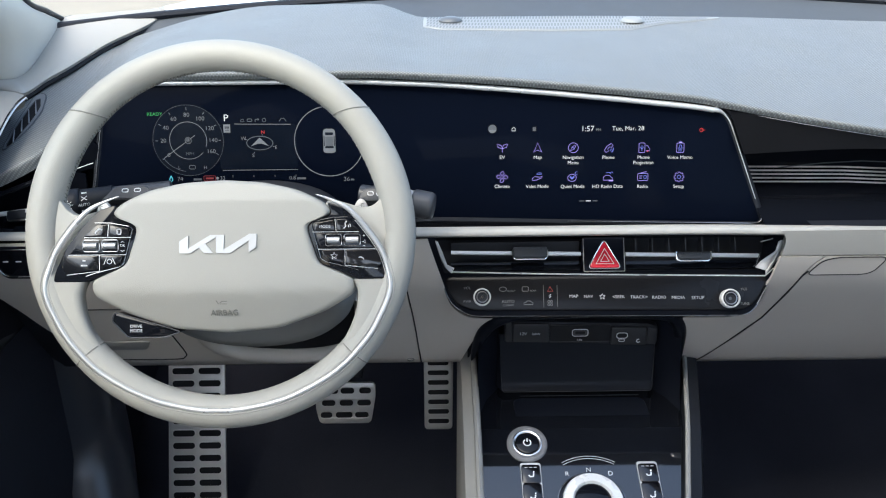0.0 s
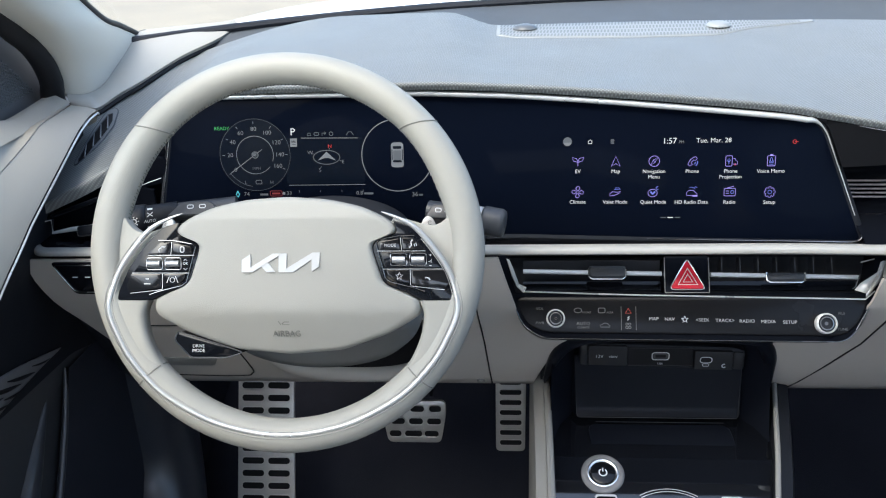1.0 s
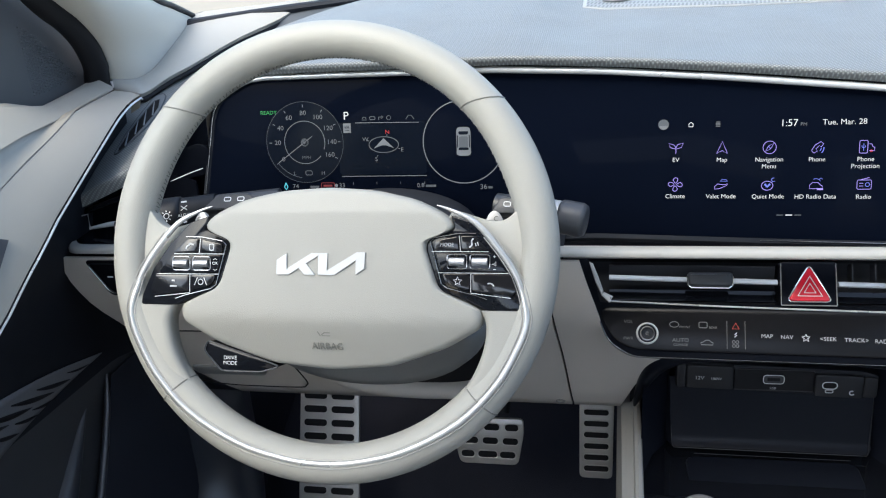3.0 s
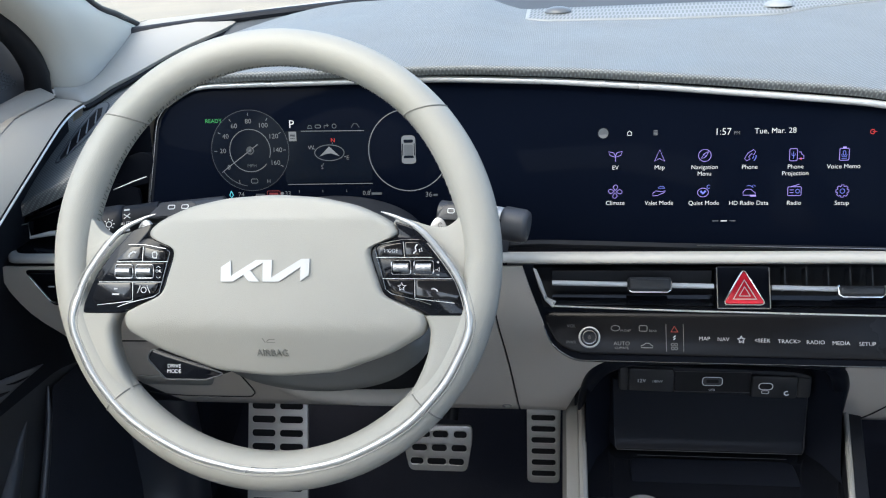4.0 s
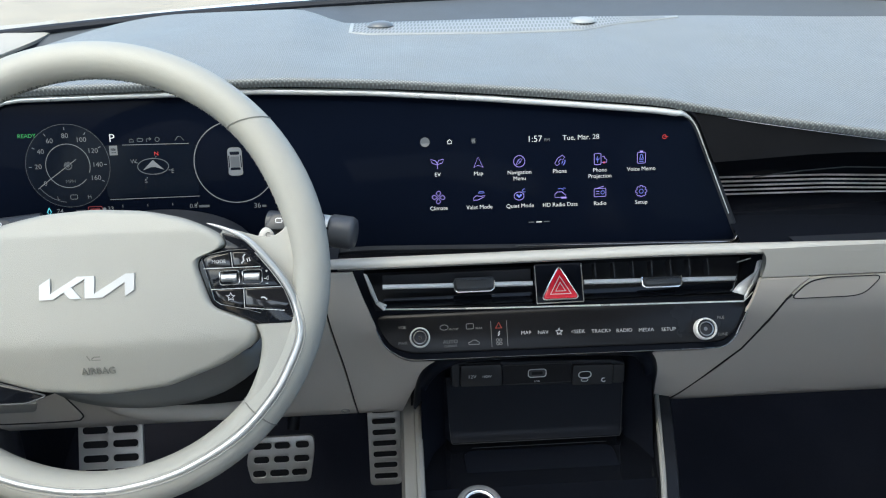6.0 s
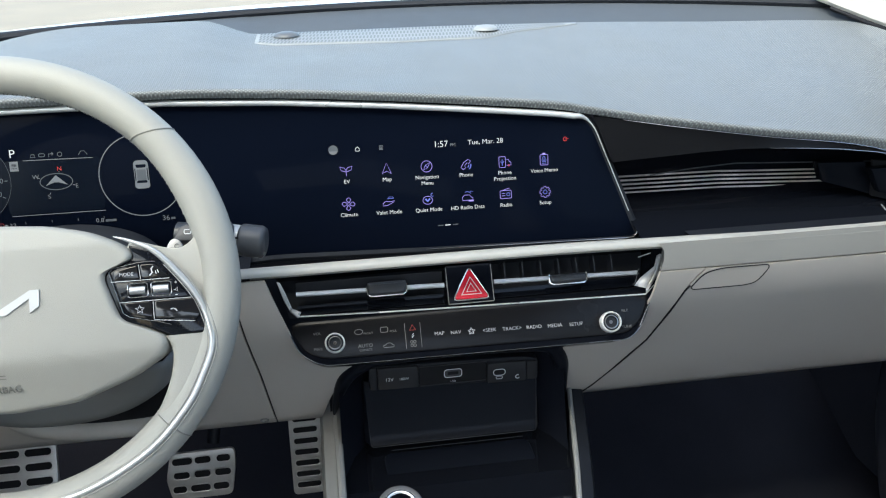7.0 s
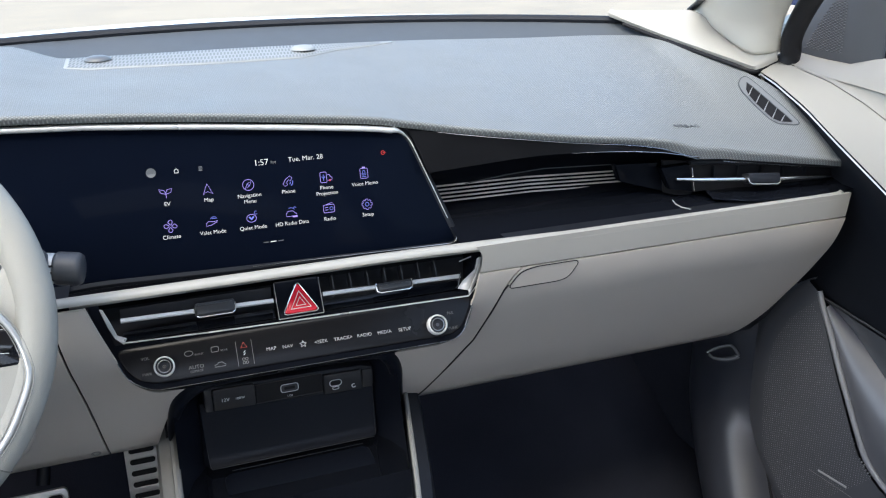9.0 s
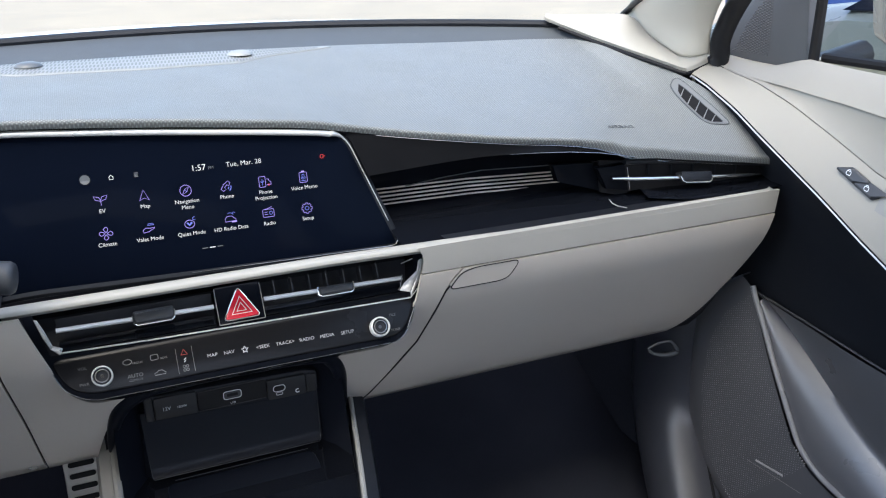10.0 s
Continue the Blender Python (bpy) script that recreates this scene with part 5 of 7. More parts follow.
ROLL = mat("knurled_silver", (0.50, 0.50, 0.51), 0.3, 0.8, bump=0.5, size=1500, vary=0.05)
KEY = mat("switch_black", (0.006, 0.006, 0.008), 0.12, vary=0.1, spec=0.6)
for s in (-1, 1):
    def B(pts, name="button", m=KEY, top=-0.0048, label=""):
        return part(name, plate(W(0.0, 0.0015 * s, 0), soften([(s * u, v) for u, v in pts], 0.0015, 2), 0.004, 0.0006, 2, top), m, wheel, label)

    def mark(b, pts, w=0.0009, closed=False, top=-0.0044, m=KEYPRINT):
        part("symbol", stroke(W(0, 0.0015 * s, 0), [(s * u, v) for u, v in pts], w * 0.8, closed, top), m, b)
    b1 = B(((0.0868, 0.0165), (0.1045, 0.0200), (0.1055, 0.0095), (0.0865, 0.0095)))
    b2 = B(((0.1065, 0.0203), (0.1165, 0.0203), (0.129, 0.0095), (0.1075, 0.0095)))
    b3 = B(((0.0925, -0.0085), (0.1135, -0.0085), (0.1135, -0.0210), (0.0985, -0.0175), (0.0945, -0.0145)), m=KEY)
    b4 = B(((0.1155, -0.0085), (0.1445, -0.0085), (0.1490, -0.0205), (0.146, -0.0250), (0.1155, -0.0215)))
    B(((0.0872, 0.0075), (0.1305, 0.0075), (0.142, -0.0068), (0.0912, -0.0068)), "roller_plate", GLOSS, -0.0050)
    for u in (0.1040, 0.1215):
        ry = sweep([W(s * u - 0.0058, 0.0008 + 0.0015 * s, -0.0045) @ Vector((0, 0, 0)), W(s * u + 0.0058, 0.0008 + 0.0015 * s, -0.0042) @ Vector((0, 0, 0))], 0.0031, 14, up=(0, 0, 1))
        part("roller", ry, ROLL, wheel, "knurled silver roller", smooth=60)
        part("roller_frame", sweep([W(s * u, 0.0008 + 0.0015 * s, -0.0046) @ Vector((*q, 0)) for q in rounded(0.0150, 0.0108, 0.002, 3)], 0.0005, 6, closed=True), EDGE, wheel)
    part("pod_edge", sweep([W(0, 0.0015 * s, -0.0052) @ Vector((s * u, v, 0)) for u, v in ((0.118, 0.0222), (0.104, 0.0220), (0.0865, 0.0188), (0.0832, 0.0160), (0.0918, -0.0158), (0.0965, -0.0193), (0.118, -0.0245), (0.127, -0.0275))], 0.00042, 6), EDGE, wheel, "thin chrome edge")
    for v in (0.0085, -0.0077):
        part("pod_rule", stroke(W(0, 0.0015 * s, 0), [(s * (0.0845 if v > 0 else 0.0895), v), (s * (0.128 if v > 0 else 0.143), v)], 0.0005, depth=-0.0046), SILVER, wheel)
    for line in (((0.1055, 0.0205), (0.1065, 0.0092)), ((0.1145, -0.0083), (0.1145, -0.0222)), ((0.1145, -0.0228), (0.1300, -0.0246), (0.1450, -0.0262))):
        part("pod_rule", stroke(W(0, 0.0015 * s, 0), [(s * u, v) for u, v in line], 0.0005, depth=-0.0052), SILVER, wheel)
    if s > 0:
        words("symbol", "MODE", 0.0038, W(0.0962, 0.0135 + 0.0015, -0.0044), KEYPRINT, b1)
        mark(b2, [(0.1135, 0.0115), (0.1155, 0.0135), (0.1150, 0.0165), (0.1165, 0.0185)], 0.0014)
        mark(b2, [(0.1185, 0.0125), (0.1180, 0.0150)])
        mark(b2, [(0.1203, 0.0130), (0.1195, 0.0158)])
        mark(b3, [(0.1045 + 0.0034 * (1 if i % 2 == 0 else 0.42) * math.cos(radians(90 + 36 * i)), -0.0140 + 0.0034 * (1 if i % 2 == 0 else 0.42) * math.sin(radians(90 + 36 * i))) for i in range(10)], 0.0008, True)
        mark(b4, arc(0.129, -0.0185, 0.0032, 20, 120, 8), 0.0013)
        for v in (0.0048, -0.0048):
            mark(b4, [(0.1315, v), (0.1335, v)], 0.0006, top=-0.0046)
        mark(b4, [(0.1325, 0.0038), (0.1325, 0.0058)], 0.0006, top=-0.0046)
        mark(b4, [(0.1305, -0.001), (0.1318, -0.001), (0.1335, 0.001), (0.1335, -0.0022), (0.1318, -0.001)], 0.0006, top=-0.0046)
    else:
        mark(b1, [(0.0955 + a, 0.0138 + b) for a, b in rounded(0.0036, 0.0048, 0.001, 2)], 0.0011, True)
        mark(b2, [(0.1110, 0.0160), (0.1140, 0.0165), (0.1170, 0.0140), (0.1175, 0.0120)], 0.0018)
        mark(b3, [(0.0995, -0.0165), (0.1020, -0.0105)], 0.0009)
        mark(b3, [(0.1100, -0.0165), (0.1075, -0.0105)], 0.0009)
        mark(b3, arc(0.1048, -0.0140, 0.0022, 0, 360, 12), 0.0009, True)
        mark(b4, [(0.1270, -0.0130), (0.1300, -0.0130)], 0.0016)
        mark(b4, [(0.1255, -0.0175), (0.1315, -0.0175)], 0.0016)
        words("symbol", "OK", 0.0034, W(-0.0925, -0.0006, -0.0046), PRINT, wheel)
        for v in (0.0036, -0.0036):
            mark(b1, [(0.0908, v), (0.0925, v * 1.35), (0.0942, v)], 0.0006, top=-0.0046)
# drive mode key below the left spoke
dm = soften([(-0.1065, -0.064), (-0.110, -0.072), (-0.094, -0.0885), (-0.060, -0.0885), (-0.044, -0.0835), (-0.060, -0.078)], 0.003, 3)
key = part("drive_mode_key", plate(W(0.0, 0.0, 0), dm, 0.02, 0.0012, 2, -0.022), GLOSS, wheel, "gloss black drive mode key")
part("key_edge", sweep([W(0, 0, -0.0215) @ Vector((x, y, 0)) for x, y in dm], 0.0007, 6, closed=True), DARK, key)
for i, wd in enumerate(("DRIVE", "MODE")):
    words("lettering", wd, 0.0043, W(-0.0868, -0.0778 - 0.0043 * i, -0.0214), PRINT, key)

# shift paddles
for s in (-1, 1):
    pd = soften([(s * 0.113, 0.020), (s * 0.1215, 0.0405), (s * 0.126, 0.0435), (s * 0.131, 0.0405), (s * 0.137, 0.024)], 0.005, 3)
    part("shift_paddle", plate(WHEEL, pd, 0.004, 0.001, 2, -0.048), SILVER, wheel, "silver shift paddle")
    part("paddle_mark", stroke(W(s * 0.128, 0.0365, -0.048), arc(0, 0, 0.0018, 40, 320, 10), 0.0006, False, 0.0006), DIMPRINT, wheel)

# ---- stalks ----
def stalk(s, name, label):
    st = thing(name, (-0.388 + s * 0.1, 0.11, 0.69), label, "control stalk")
    a, b = Vector((-0.388 + s * 0.075, 0.115, 0.701)), Vector((-0.388 + s * 0.1885, 0.092, 0.6935))
    d = b - a
    if s > 0:
        a, b = Vector((-0.266, 0.105, 0.700)), Vector((-0.190, 0.088, 0.692))
        d = b - a
    g = 1.05 if s > 0 else 1.24
    part("arm", sweep([a, a + d * 0.35, a + d * 0.6], [0.010 * g, 0.011 * g, 0.0115 * g], 16), DARK, st, smooth=60)
    joint = 0.71 if s > 0 else 0.765
    part("collar", sweep([a + d * 0.50, a + d * joint], [0.0125 * g, 0.0125 * g], 18), SILVER if s > 0 else BLACK, st, smooth=60)
    part("knob", sweep([a + d * joint, a + d * (joint + 0.02), a + d * (joint + 0.05), a + d * 0.95, a + d * 0.99, a + d], [r * g for r in (0.0120, 0.0135, 0.0138, 0.0136, 0.012, 0.007)], 20), DARK if s > 0 else BLACK, st, smooth=60)
    return st, a, d


st, a, d = stalk(1, "wiper_stalk", "dark grey wiper stalk with a turning end")
for i in range(3):
    m = frame_of(a + d * 0.64 + Vector((0, -0.0134, 0.006 - 0.006 * i)), (1, -0.15, 0), (0, 0.1, 1))
    part("mark", stroke(m, [(-0.005, 0), (0.005, 0)], 0.002), RUBBER, st)
f = frame_of((-0.246, 0.083, 0.7085), (1, -0.1, 0), (0, 0.6, 0.8))
part("cap", plate(f, soften([(-0.022, -0.008), (-0.014, 0.007), (0.03, 0.009), (0.03, -0.008)], 0.005), 0.012, 0.002), DARK, st)
for x in (-0.008, 0.001, 0.010):
    part("mark", stroke(f @ T(x, 0.0), rounded(0.0055, 0.0038, 0.001, 2), 0.0007, True, 0.0004), PRINT, st)
st, a, d = stalk(-1, "lighting_stalk", "black lighting stalk with a turning end and white symbols")
f = frame_of(a + d * 0.835 + Vector((0, -0.0172, 0.0060)), (1, 0.2026, 0.066), (0, 0.28, 1))
part("symbol", stroke(f, arc(0, 0, 0.0024, 0, 360, 16), 0.0007, True), PRINT, st)
bm = bmesh.new()
for k in range(8):
    c, s = math.cos(radians(45 * k)), math.sin(radians(45 * k))
    stroke(f, [(0.0036 * c, 0.0036 * s), (0.0050 * c, 0.0050 * s)], 0.0008, bm=bm)
part("symbol", bm, PRINT, st)
f = frame_of(a + d * 0.705 + Vector((0, -0.0153, 0.0056)), (1, 0.2026, 0.066), (0, 0.36, 1))
for i, w in ((0, 0.005), (3, 0.005)):
    part("mark", stroke(f, [(-w / 2, 0.0105 - 0.006 * i), (w / 2, 0.0105 - 0.006 * i)], 0.0015), PRINT, st)
part("mark", stroke(f, [(-0.0028, 0.007), (0.0028, 0.003)], 0.0008), PRINT, st)
part("mark", stroke(f, [(-0.0028, 0.003), (0.0028, 0.007)], 0.0008), PRINT, st)
words("mark", "AUTO", 0.0042, f @ T(0, -0.0015, 0.0003), PRINT, st)
f = frame_of(a + d * 0.50 + Vector((0, -0.0140, 0.001)), (1, 0.2026, 0.066), (0, 0.1, 1))
part("slider_frame", plate(f, rounded(0.0125, 0.0115, 0.0015, 2), 0.004, 0.0006, 1, 0.0008), RUBBER, st, "black slider recess")
part("slider", plate(f, rounded(0.0105, 0.004, 0.0008, 2), 0.002, 0.0006, 1, 0.0022), DARK, st)
part("mark", stroke(f @ T(0.012, 0.001), [(-0.002, 0.001), (0.002, 0.001)], 0.0016, False, 0.002), PRINT, st)
f = frame_of((-0.498, 0.088, 0.7120), (1, 0.1, 0.0), (0, 0.6, 0.8))
part("cap", plate(f, soften([(-0.028, -0.009), (-0.013, 0.0068), (0.014, 0.0068), (0.034, -0.009)], 0.004), 0.014, 0.002), DARK, st)
for x in (-0.0035, 0.0085):
    part("mark", stroke(f @ T(x, 0.001), rounded(0.0058, 0.0034, 0.001, 2), 0.0008, True, 0.0004), PRINT, st)

# ---- centre vents, hazard key, touch keys ----
def C(x, z, w=0.0):
    return CTRL @ T(x, cv(z), w)


for s, xa, xb, kx, kh in ((-1, -0.172, -0.025, -0.083, 0.0065), (1, 0.026, 0.177, 0.1015, 0.0025)):
    part("vent_bar", sweep([C(xa, 0.6075 - 0.0175 * xa, -0.002) @ Vector((0, 0, 0)), C(xb, 0.6075 - 0.0175 * xb, -0.002) @ Vector((0, 0, 0))], 0.0022, 8, up=(0, 0, 1), wide=1.6), BAR, panel_t, "chrome vent bar", smooth=60)
    kn = part("vent_tab", plate(C(kx, 0.6075 - 0.0175 * kx, 0.008), soften([(-0.0195, kh), (0.0195, kh), (0.0185, -0.0062), (-0.0185, -0.0062)], 0.003, 3), 0.014, 0.0025, 3), DARK, panel_t, "dark grey vent tab")
    part("tab_edge", sweep([C(kx, 0.6075 - 0.0175 * kx, 0.0045) @ Vector((x, y, 0)) for x, y in ((-0.0195, 0.003), (-0.019, -0.005), (-0.016, -0.0075), (0.016, -0.0075), (0.019, -0.005), (0.0195, 0.003))], 0.0010, 6), CHROME, kn)
    part("vent_blade", plate(C((xa + xb) / 2, 0.5975, -0.010) @ pose(0, 0, 0, -30), rounded(xb - xa, 0.012, 0.001, 2), 0.0015), GLOSS, panel_t, "black vent blade")
    if s < 0:
        part("vent_blade", plate(C((xa + xb) / 2, 0.6165, -0.012) @ pose(0, 0, 0, 35), rounded(xb - xa, 0.012, 0.001, 2), 0.0015), BLACK, panel_t, "black vent blade")
    for i in range(7):
        if s > 0:
            part("fin", plate(C(xa + 0.014 + 0.019 * i, 0.6145, -0.010), [(-0.0007, -0.010), (0.0007, -0.010), (0.0007, 0.011), (-0.0007, 0.011)], 0.014), BLACK, panel_t)
# highlight on the gloss rim, modelled as a thin dark chrome wire
part("rim_highlight", sweep([CTRL @ Vector((x * 0.997, y, -0.0008)) for x, y in rim2[8:-8]], 0.0004, 6), EDGE, panel_t, "highlight on the gloss rim, drawn as a line")
part("divider", sweep([CTRL @ Vector((x, y, 0.0008)) for x, y in ((-0.1725, 0.0297), (-0.0923, 0.0270), (-0.0432, 0.0257), (0.0684, 0.0235), (0.1654, 0.0217), (0.1816, 0.0214))], 0.0009, 6), BRIGHT, panel_t, "thin chrome line")
WINGS = [[(-0.1902, 0.0657), (-0.1869, 0.0645), (-0.1822, 0.0535), (-0.1769, 0.0387), (-0.1792, 0.0354), (-0.1844, 0.0470)], [(-0.1769, 0.0382), (-0.1684, 0.0342), (-0.1717, 0.0283), (-0.1790, 0.0350)]]
for pts in WINGS:
    part("corner_wing", plate(CTRL, pts, 0.004, 0.0006, 1, 0.0012), BRIGHT, panel_t, "bright chrome wing")
inner = [(0.1712, 0.0312), (0.1778, 0.0381), (0.1957, 0.0491), (0.2000, 0.0600), (0.2023, 0.0611)]
crease = [(0.1821, 0.0272), (0.1876, 0.0345), (0.1940, 0.0436), (0.1985, 0.0520), (0.2030, 0.0612)]
outer = [(0.1823, 0.0227), (0.1902, 0.0323), (0.1988, 0.0429), (0.2044, 0.0549), (0.2056, 0.0620)]
for (la, wa), (lb, wb) in (((inner, 0.0004), (crease, 0.0026)), ((crease, 0.0026), (outer, 0.0004))):
    part("corner_wing", loft([[CTRL @ Vector((x, y, w)) for x, y in line] for line, w in ((la, wa), (lb, wb))]), BAR, panel_t, "bright chrome wing", thick=0.001)
part("corner_line", sweep([C(x, z, 0.0016) @ Vector((0, 0, 0)) for x, z in ((0.179, 0.6175), (0.193, 0.6205))], 0.0006, 6), BRIGHT, panel_t, "fine chrome line")
for line in (((0.1990, 0.0429), (0.1951, 0.0321), (0.1894, 0.0187)), ((0.1816, 0.0214), (0.1862, 0.0250), (0.1916, 0.0300))):
    part("corner_line", sweep([CTRL @ Vector((x, y, 0.0014)) for x, y in line], 0.0006, 6), BRIGHT, panel_t, "fine chrome line")
part("face_edge", sweep([CTRL @ Vector((x, y, 0.0006)) for x, y in ((0.1864, 0.0150), (0.1790, 0.0030), (0.1710, -0.0104))], 0.0005, 6), EDGE, panel_t)
part("corner_line", sweep([C(x, z, 0.0016) @ Vector((0, 0, 0)) for x, z in ((0.1775, 0.607), (0.1725, 0.5955), (0.169, 0.5935))], 0.0005, 6), EDGE, panel_t)
hz = part("hazard_key", plate(C(0.0005, 0.6065, 0.001), rounded(0.046, 0.040, 0.002, 3), 0.03, 0.001), PIANO, panel_t, "gloss black hazard key")
for x in (-0.0225, 0.0235):
    part("edge", sweep([C(x, 0.6225, 0.0015) @ Vector((0, 0, 0)), C(x, 0.5905, 0.0015) @ Vector((0, 0, 0))], 0.0008, 6), CHROME, hz)
part("edge", sweep([C(-0.0225, 0.5905, 0.0015) @ Vector((0, 0, 0)), C(0.0235, 0.5905, 0.0015) @ Vector((0, 0, 0))], 0.0007, 6), CHROME, hz)
tri = [(0.001, 0.6205), (-0.017, 0.5938), (0.019, 0.5938)]
part("triangle", plate(CTRL, soften([(x, cv(z)) for x, z in tri], 0.005, 4), 0.004, 0.0012, 2, 0.0042), RED, hz, "red triangular button")
part("triangle_rim", sweep([CTRL @ Vector((x, y, 0.0028)) for x, y in soften([(x * 1.03, cv(z) * 1.0) for x, z in ((0.001, 0.6215), (-0.0175, 0.5932), (0.019, 0.5932))], 0.005, 4)], 0.0008, 6, closed=True), CHROME, hz)
for k, wd in ((0.56, 0.0011), (0.27, 0.0010)):
    part("sign", stroke(CTRL, [(0.001 + (x - 0.001) * k, cv(0.6020 + (z - 0.6020) * k)) for x, z in tri], wd, True, 0.0046), PRINT, hz)
for x, z, r in ((-0.1380, 0.5665, 0.84), (0.1395, 0.5625, 0.91)):
    kn = part("knob", lathe(C(x, z, 0.001), [(p * r, h) for p, h in ((0.0118, 0), (0.0118, 0.006), (0.0112, 0.0085), (0.0102, 0.009), (0.0098, 0.0075), (0.0095, 0.004))], 36), RING, panel_t, "chrome ring knob", smooth=50)
    part("knob_face", lathe(C(x, z, 0.001), [(p * r, h) for p, h in ((0.0098, 0.003), (0.0096, 0.0062), (0.0078, 0.0070), (0.0066, 0.0070), (0.0060, 0.0052), (0.0001, 0.0049))], 28), BLACK, kn, smooth=50)
    part("knob_ring", lathe(C(x, z, 0.001), [(p * r, h) for p, h in ((0.0078, 0.005), (0.0077, 0.0073), (0.0067, 0.0074), (0.0062, 0.005))], 28), EDGE, kn, "grey inner ring", smooth=50)


def ctext(body, x, z, size, m=KEYPRINT, name="key_lettering", st=1.05):
    words(name, body, size, C(x, z, 0.0015), m, panel_t, stretch=st)


for body, x in (("MAP", -0.035), ("NAV", -0.0185), ("<SEEK", 0.0155), ("TRACK>", 0.0385), ("RADIO", 0.061), ("MEDIA", 0.0825), ("SETUP", 0.1045)):
    ctext(body, x, 0.5665 - 0.02 * (x + 0.035), 0.0049)
part("symbol", stroke(C(-0.0028, 0.566, 0), [(0.0036 * (1 if i % 2 == 0 else 0.42) * math.cos(radians(90 + 36 * i)), 0.0036 * (1 if i % 2 == 0 else 0.42) * math.sin(radians(90 + 36 * i))) for i in range(10)], 0.0006, True, 0.0015), PRINT, panel_t)
for body, x, z, sz in (("FRONT", -0.1050, 0.5722, 0.0028), ("REAR", -0.0805, 0.5722, 0.0028), ("AUTO", -0.1087, 0.5620, 0.0050), ("CLIMATE", -0.1087, 0.5585, 0.003), ("VOL", -0.1545, 0.5755, 0.004), ("PWR", -0.1545, 0.5625, 0.004), ("FILE", 0.157, 0.5715, 0.004), ("TUNE", 0.157, 0.5575, 0.004)):
    ctext(body, x, z, sz, DIMPRINT)
part("symbol", stroke(C(-0.1142, 0.5741, 0), arc(0, 0, 0.004, 0, 360, 14, 0.0025), 0.0006, True, 0.0015), DIMPRINT, panel_t)
part("symbol", stroke(C(-0.0892, 0.5741, 0), rounded(0.007, 0.005, 0.001, 2), 0.0006, True, 0.0015), DIMPRINT, panel_t)
part("symbol", stroke(C(-0.0860, 0.5603, 0), [(-0.0050, -0.0015), (-0.0052, 0.0004), (-0.0030, 0.0010), (-0.0012, 0.0026), (0.0020, 0.0026), (0.0040, 0.0008), (0.0052, 0.0004), (0.0050, -0.0015)], 0.0006, True, 0.0015), DIMPRINT, panel_t)
part("symbol", stroke(C(-0.0613, 0.5735, 0), [(0, 0.003), (-0.003, -0.0022), (0.003, -0.0022)], 0.0007, True, 0.0015), REDPRINT, panel_t)
part("symbol", stroke(C(-0.0614, 0.567, 0), [(0.001, 0.002), (-0.001, 0.0), (0.001, 0.0), (-0.001, -0.002)], 0.0006, False, 0.0015), PRINT, panel_t)
for dx, dz in ((-0.0015, 0.0015), (0.0015, 0.0015), (-0.0015, -0.0015), (0.0015, -0.0015)):
    part("symbol", stroke(C(-0.0616 + dx, 0.5602 + dz, 0), arc(0, 0, 0.0013, 0, 360, 8), 0.0005, True, 0.0015), DIMPRINT, panel_t)
for x in (-0.0688, -0.0534):
    part("rule", stroke(C(x, 0.567, 0), [(0, 0.0125), (0, -0.0125)], 0.0004, depth=0.0015), DIMPRINT, panel_t)

# ---- passenger trim, side vents ----
TR = frame_of((0, 0, 0), (1, 0, 0), (0, 0, 1))
trim = thing("passenger_trim", (0.42, 0.2, 0.64), "gloss black dashboard trim with fine pink-toned bars", "dashboard trim")
SHELF_P = [(-0.05, 0.1385, -0.006), (0.0, 0.150, 0.0), (0.2, 0.195, 0.010), (0.4, 0.228, 0.017), (0.45, 0.233, 0.022)]
rows = [[(x, y, 0.649 + dz - 0.016 * max(0, x - 0.45)) for x in steps(0.174 if y < 0.2 else 0.162, 0.705, 30)] for k, y, dz in SHELF_P]
rows.append([(x, 0.234, max(0.672, min(0.70, curve(x, LIP_Z) - 0.014))) for x in steps(0.165, 0.705, 30)])
rows.append([(x, curve(x, LIP_Y) + 0.03, curve(x, LIP_Z) - 0.001) for x in steps(0.150, 0.705, 30)])
rows.append([(x, curve(x, LIP_Y) + 0.012, curve(x, LIP_Z) + 0.002) for x in steps(0.140, 0.705, 30)])
part("gloss_panel", loft(rows), PIANO, trim, "piano black panel", smooth=60)
wedge_up = [(x, curve(x, LIP_Z) - 0.001) for x in (0.136, 0.19, 0.235, 0.275, 0.315, 0.35, 0.385, 0.42, 0.445, 0.470)]
wedge_dn = [(0.151, 0.7182), (0.20, 0.7205), (0.243, 0.7225), (0.277, 0.7230), (0.311, 0.7220), (0.347, 0.7195), (0.384, 0.7160), (0.422, 0.7105), (0.450, 0.7045), (0.472, 0.700)]
SATIN = mat("satin_dark_trim", (0.0055, 0.0058, 0.0070), 0.2, vary=0.1, spec=0.10)


def fin_edge(x, z, out=0.0):
    """The lower edge of the satin fin, which comes forward towards the vent."""
    y = 0.172 - 0.024 * min(1, max(0, (x - 0.156) / 0.25))
    return Vector((x, y - out, z + 0.29 * (0.172 - y)))


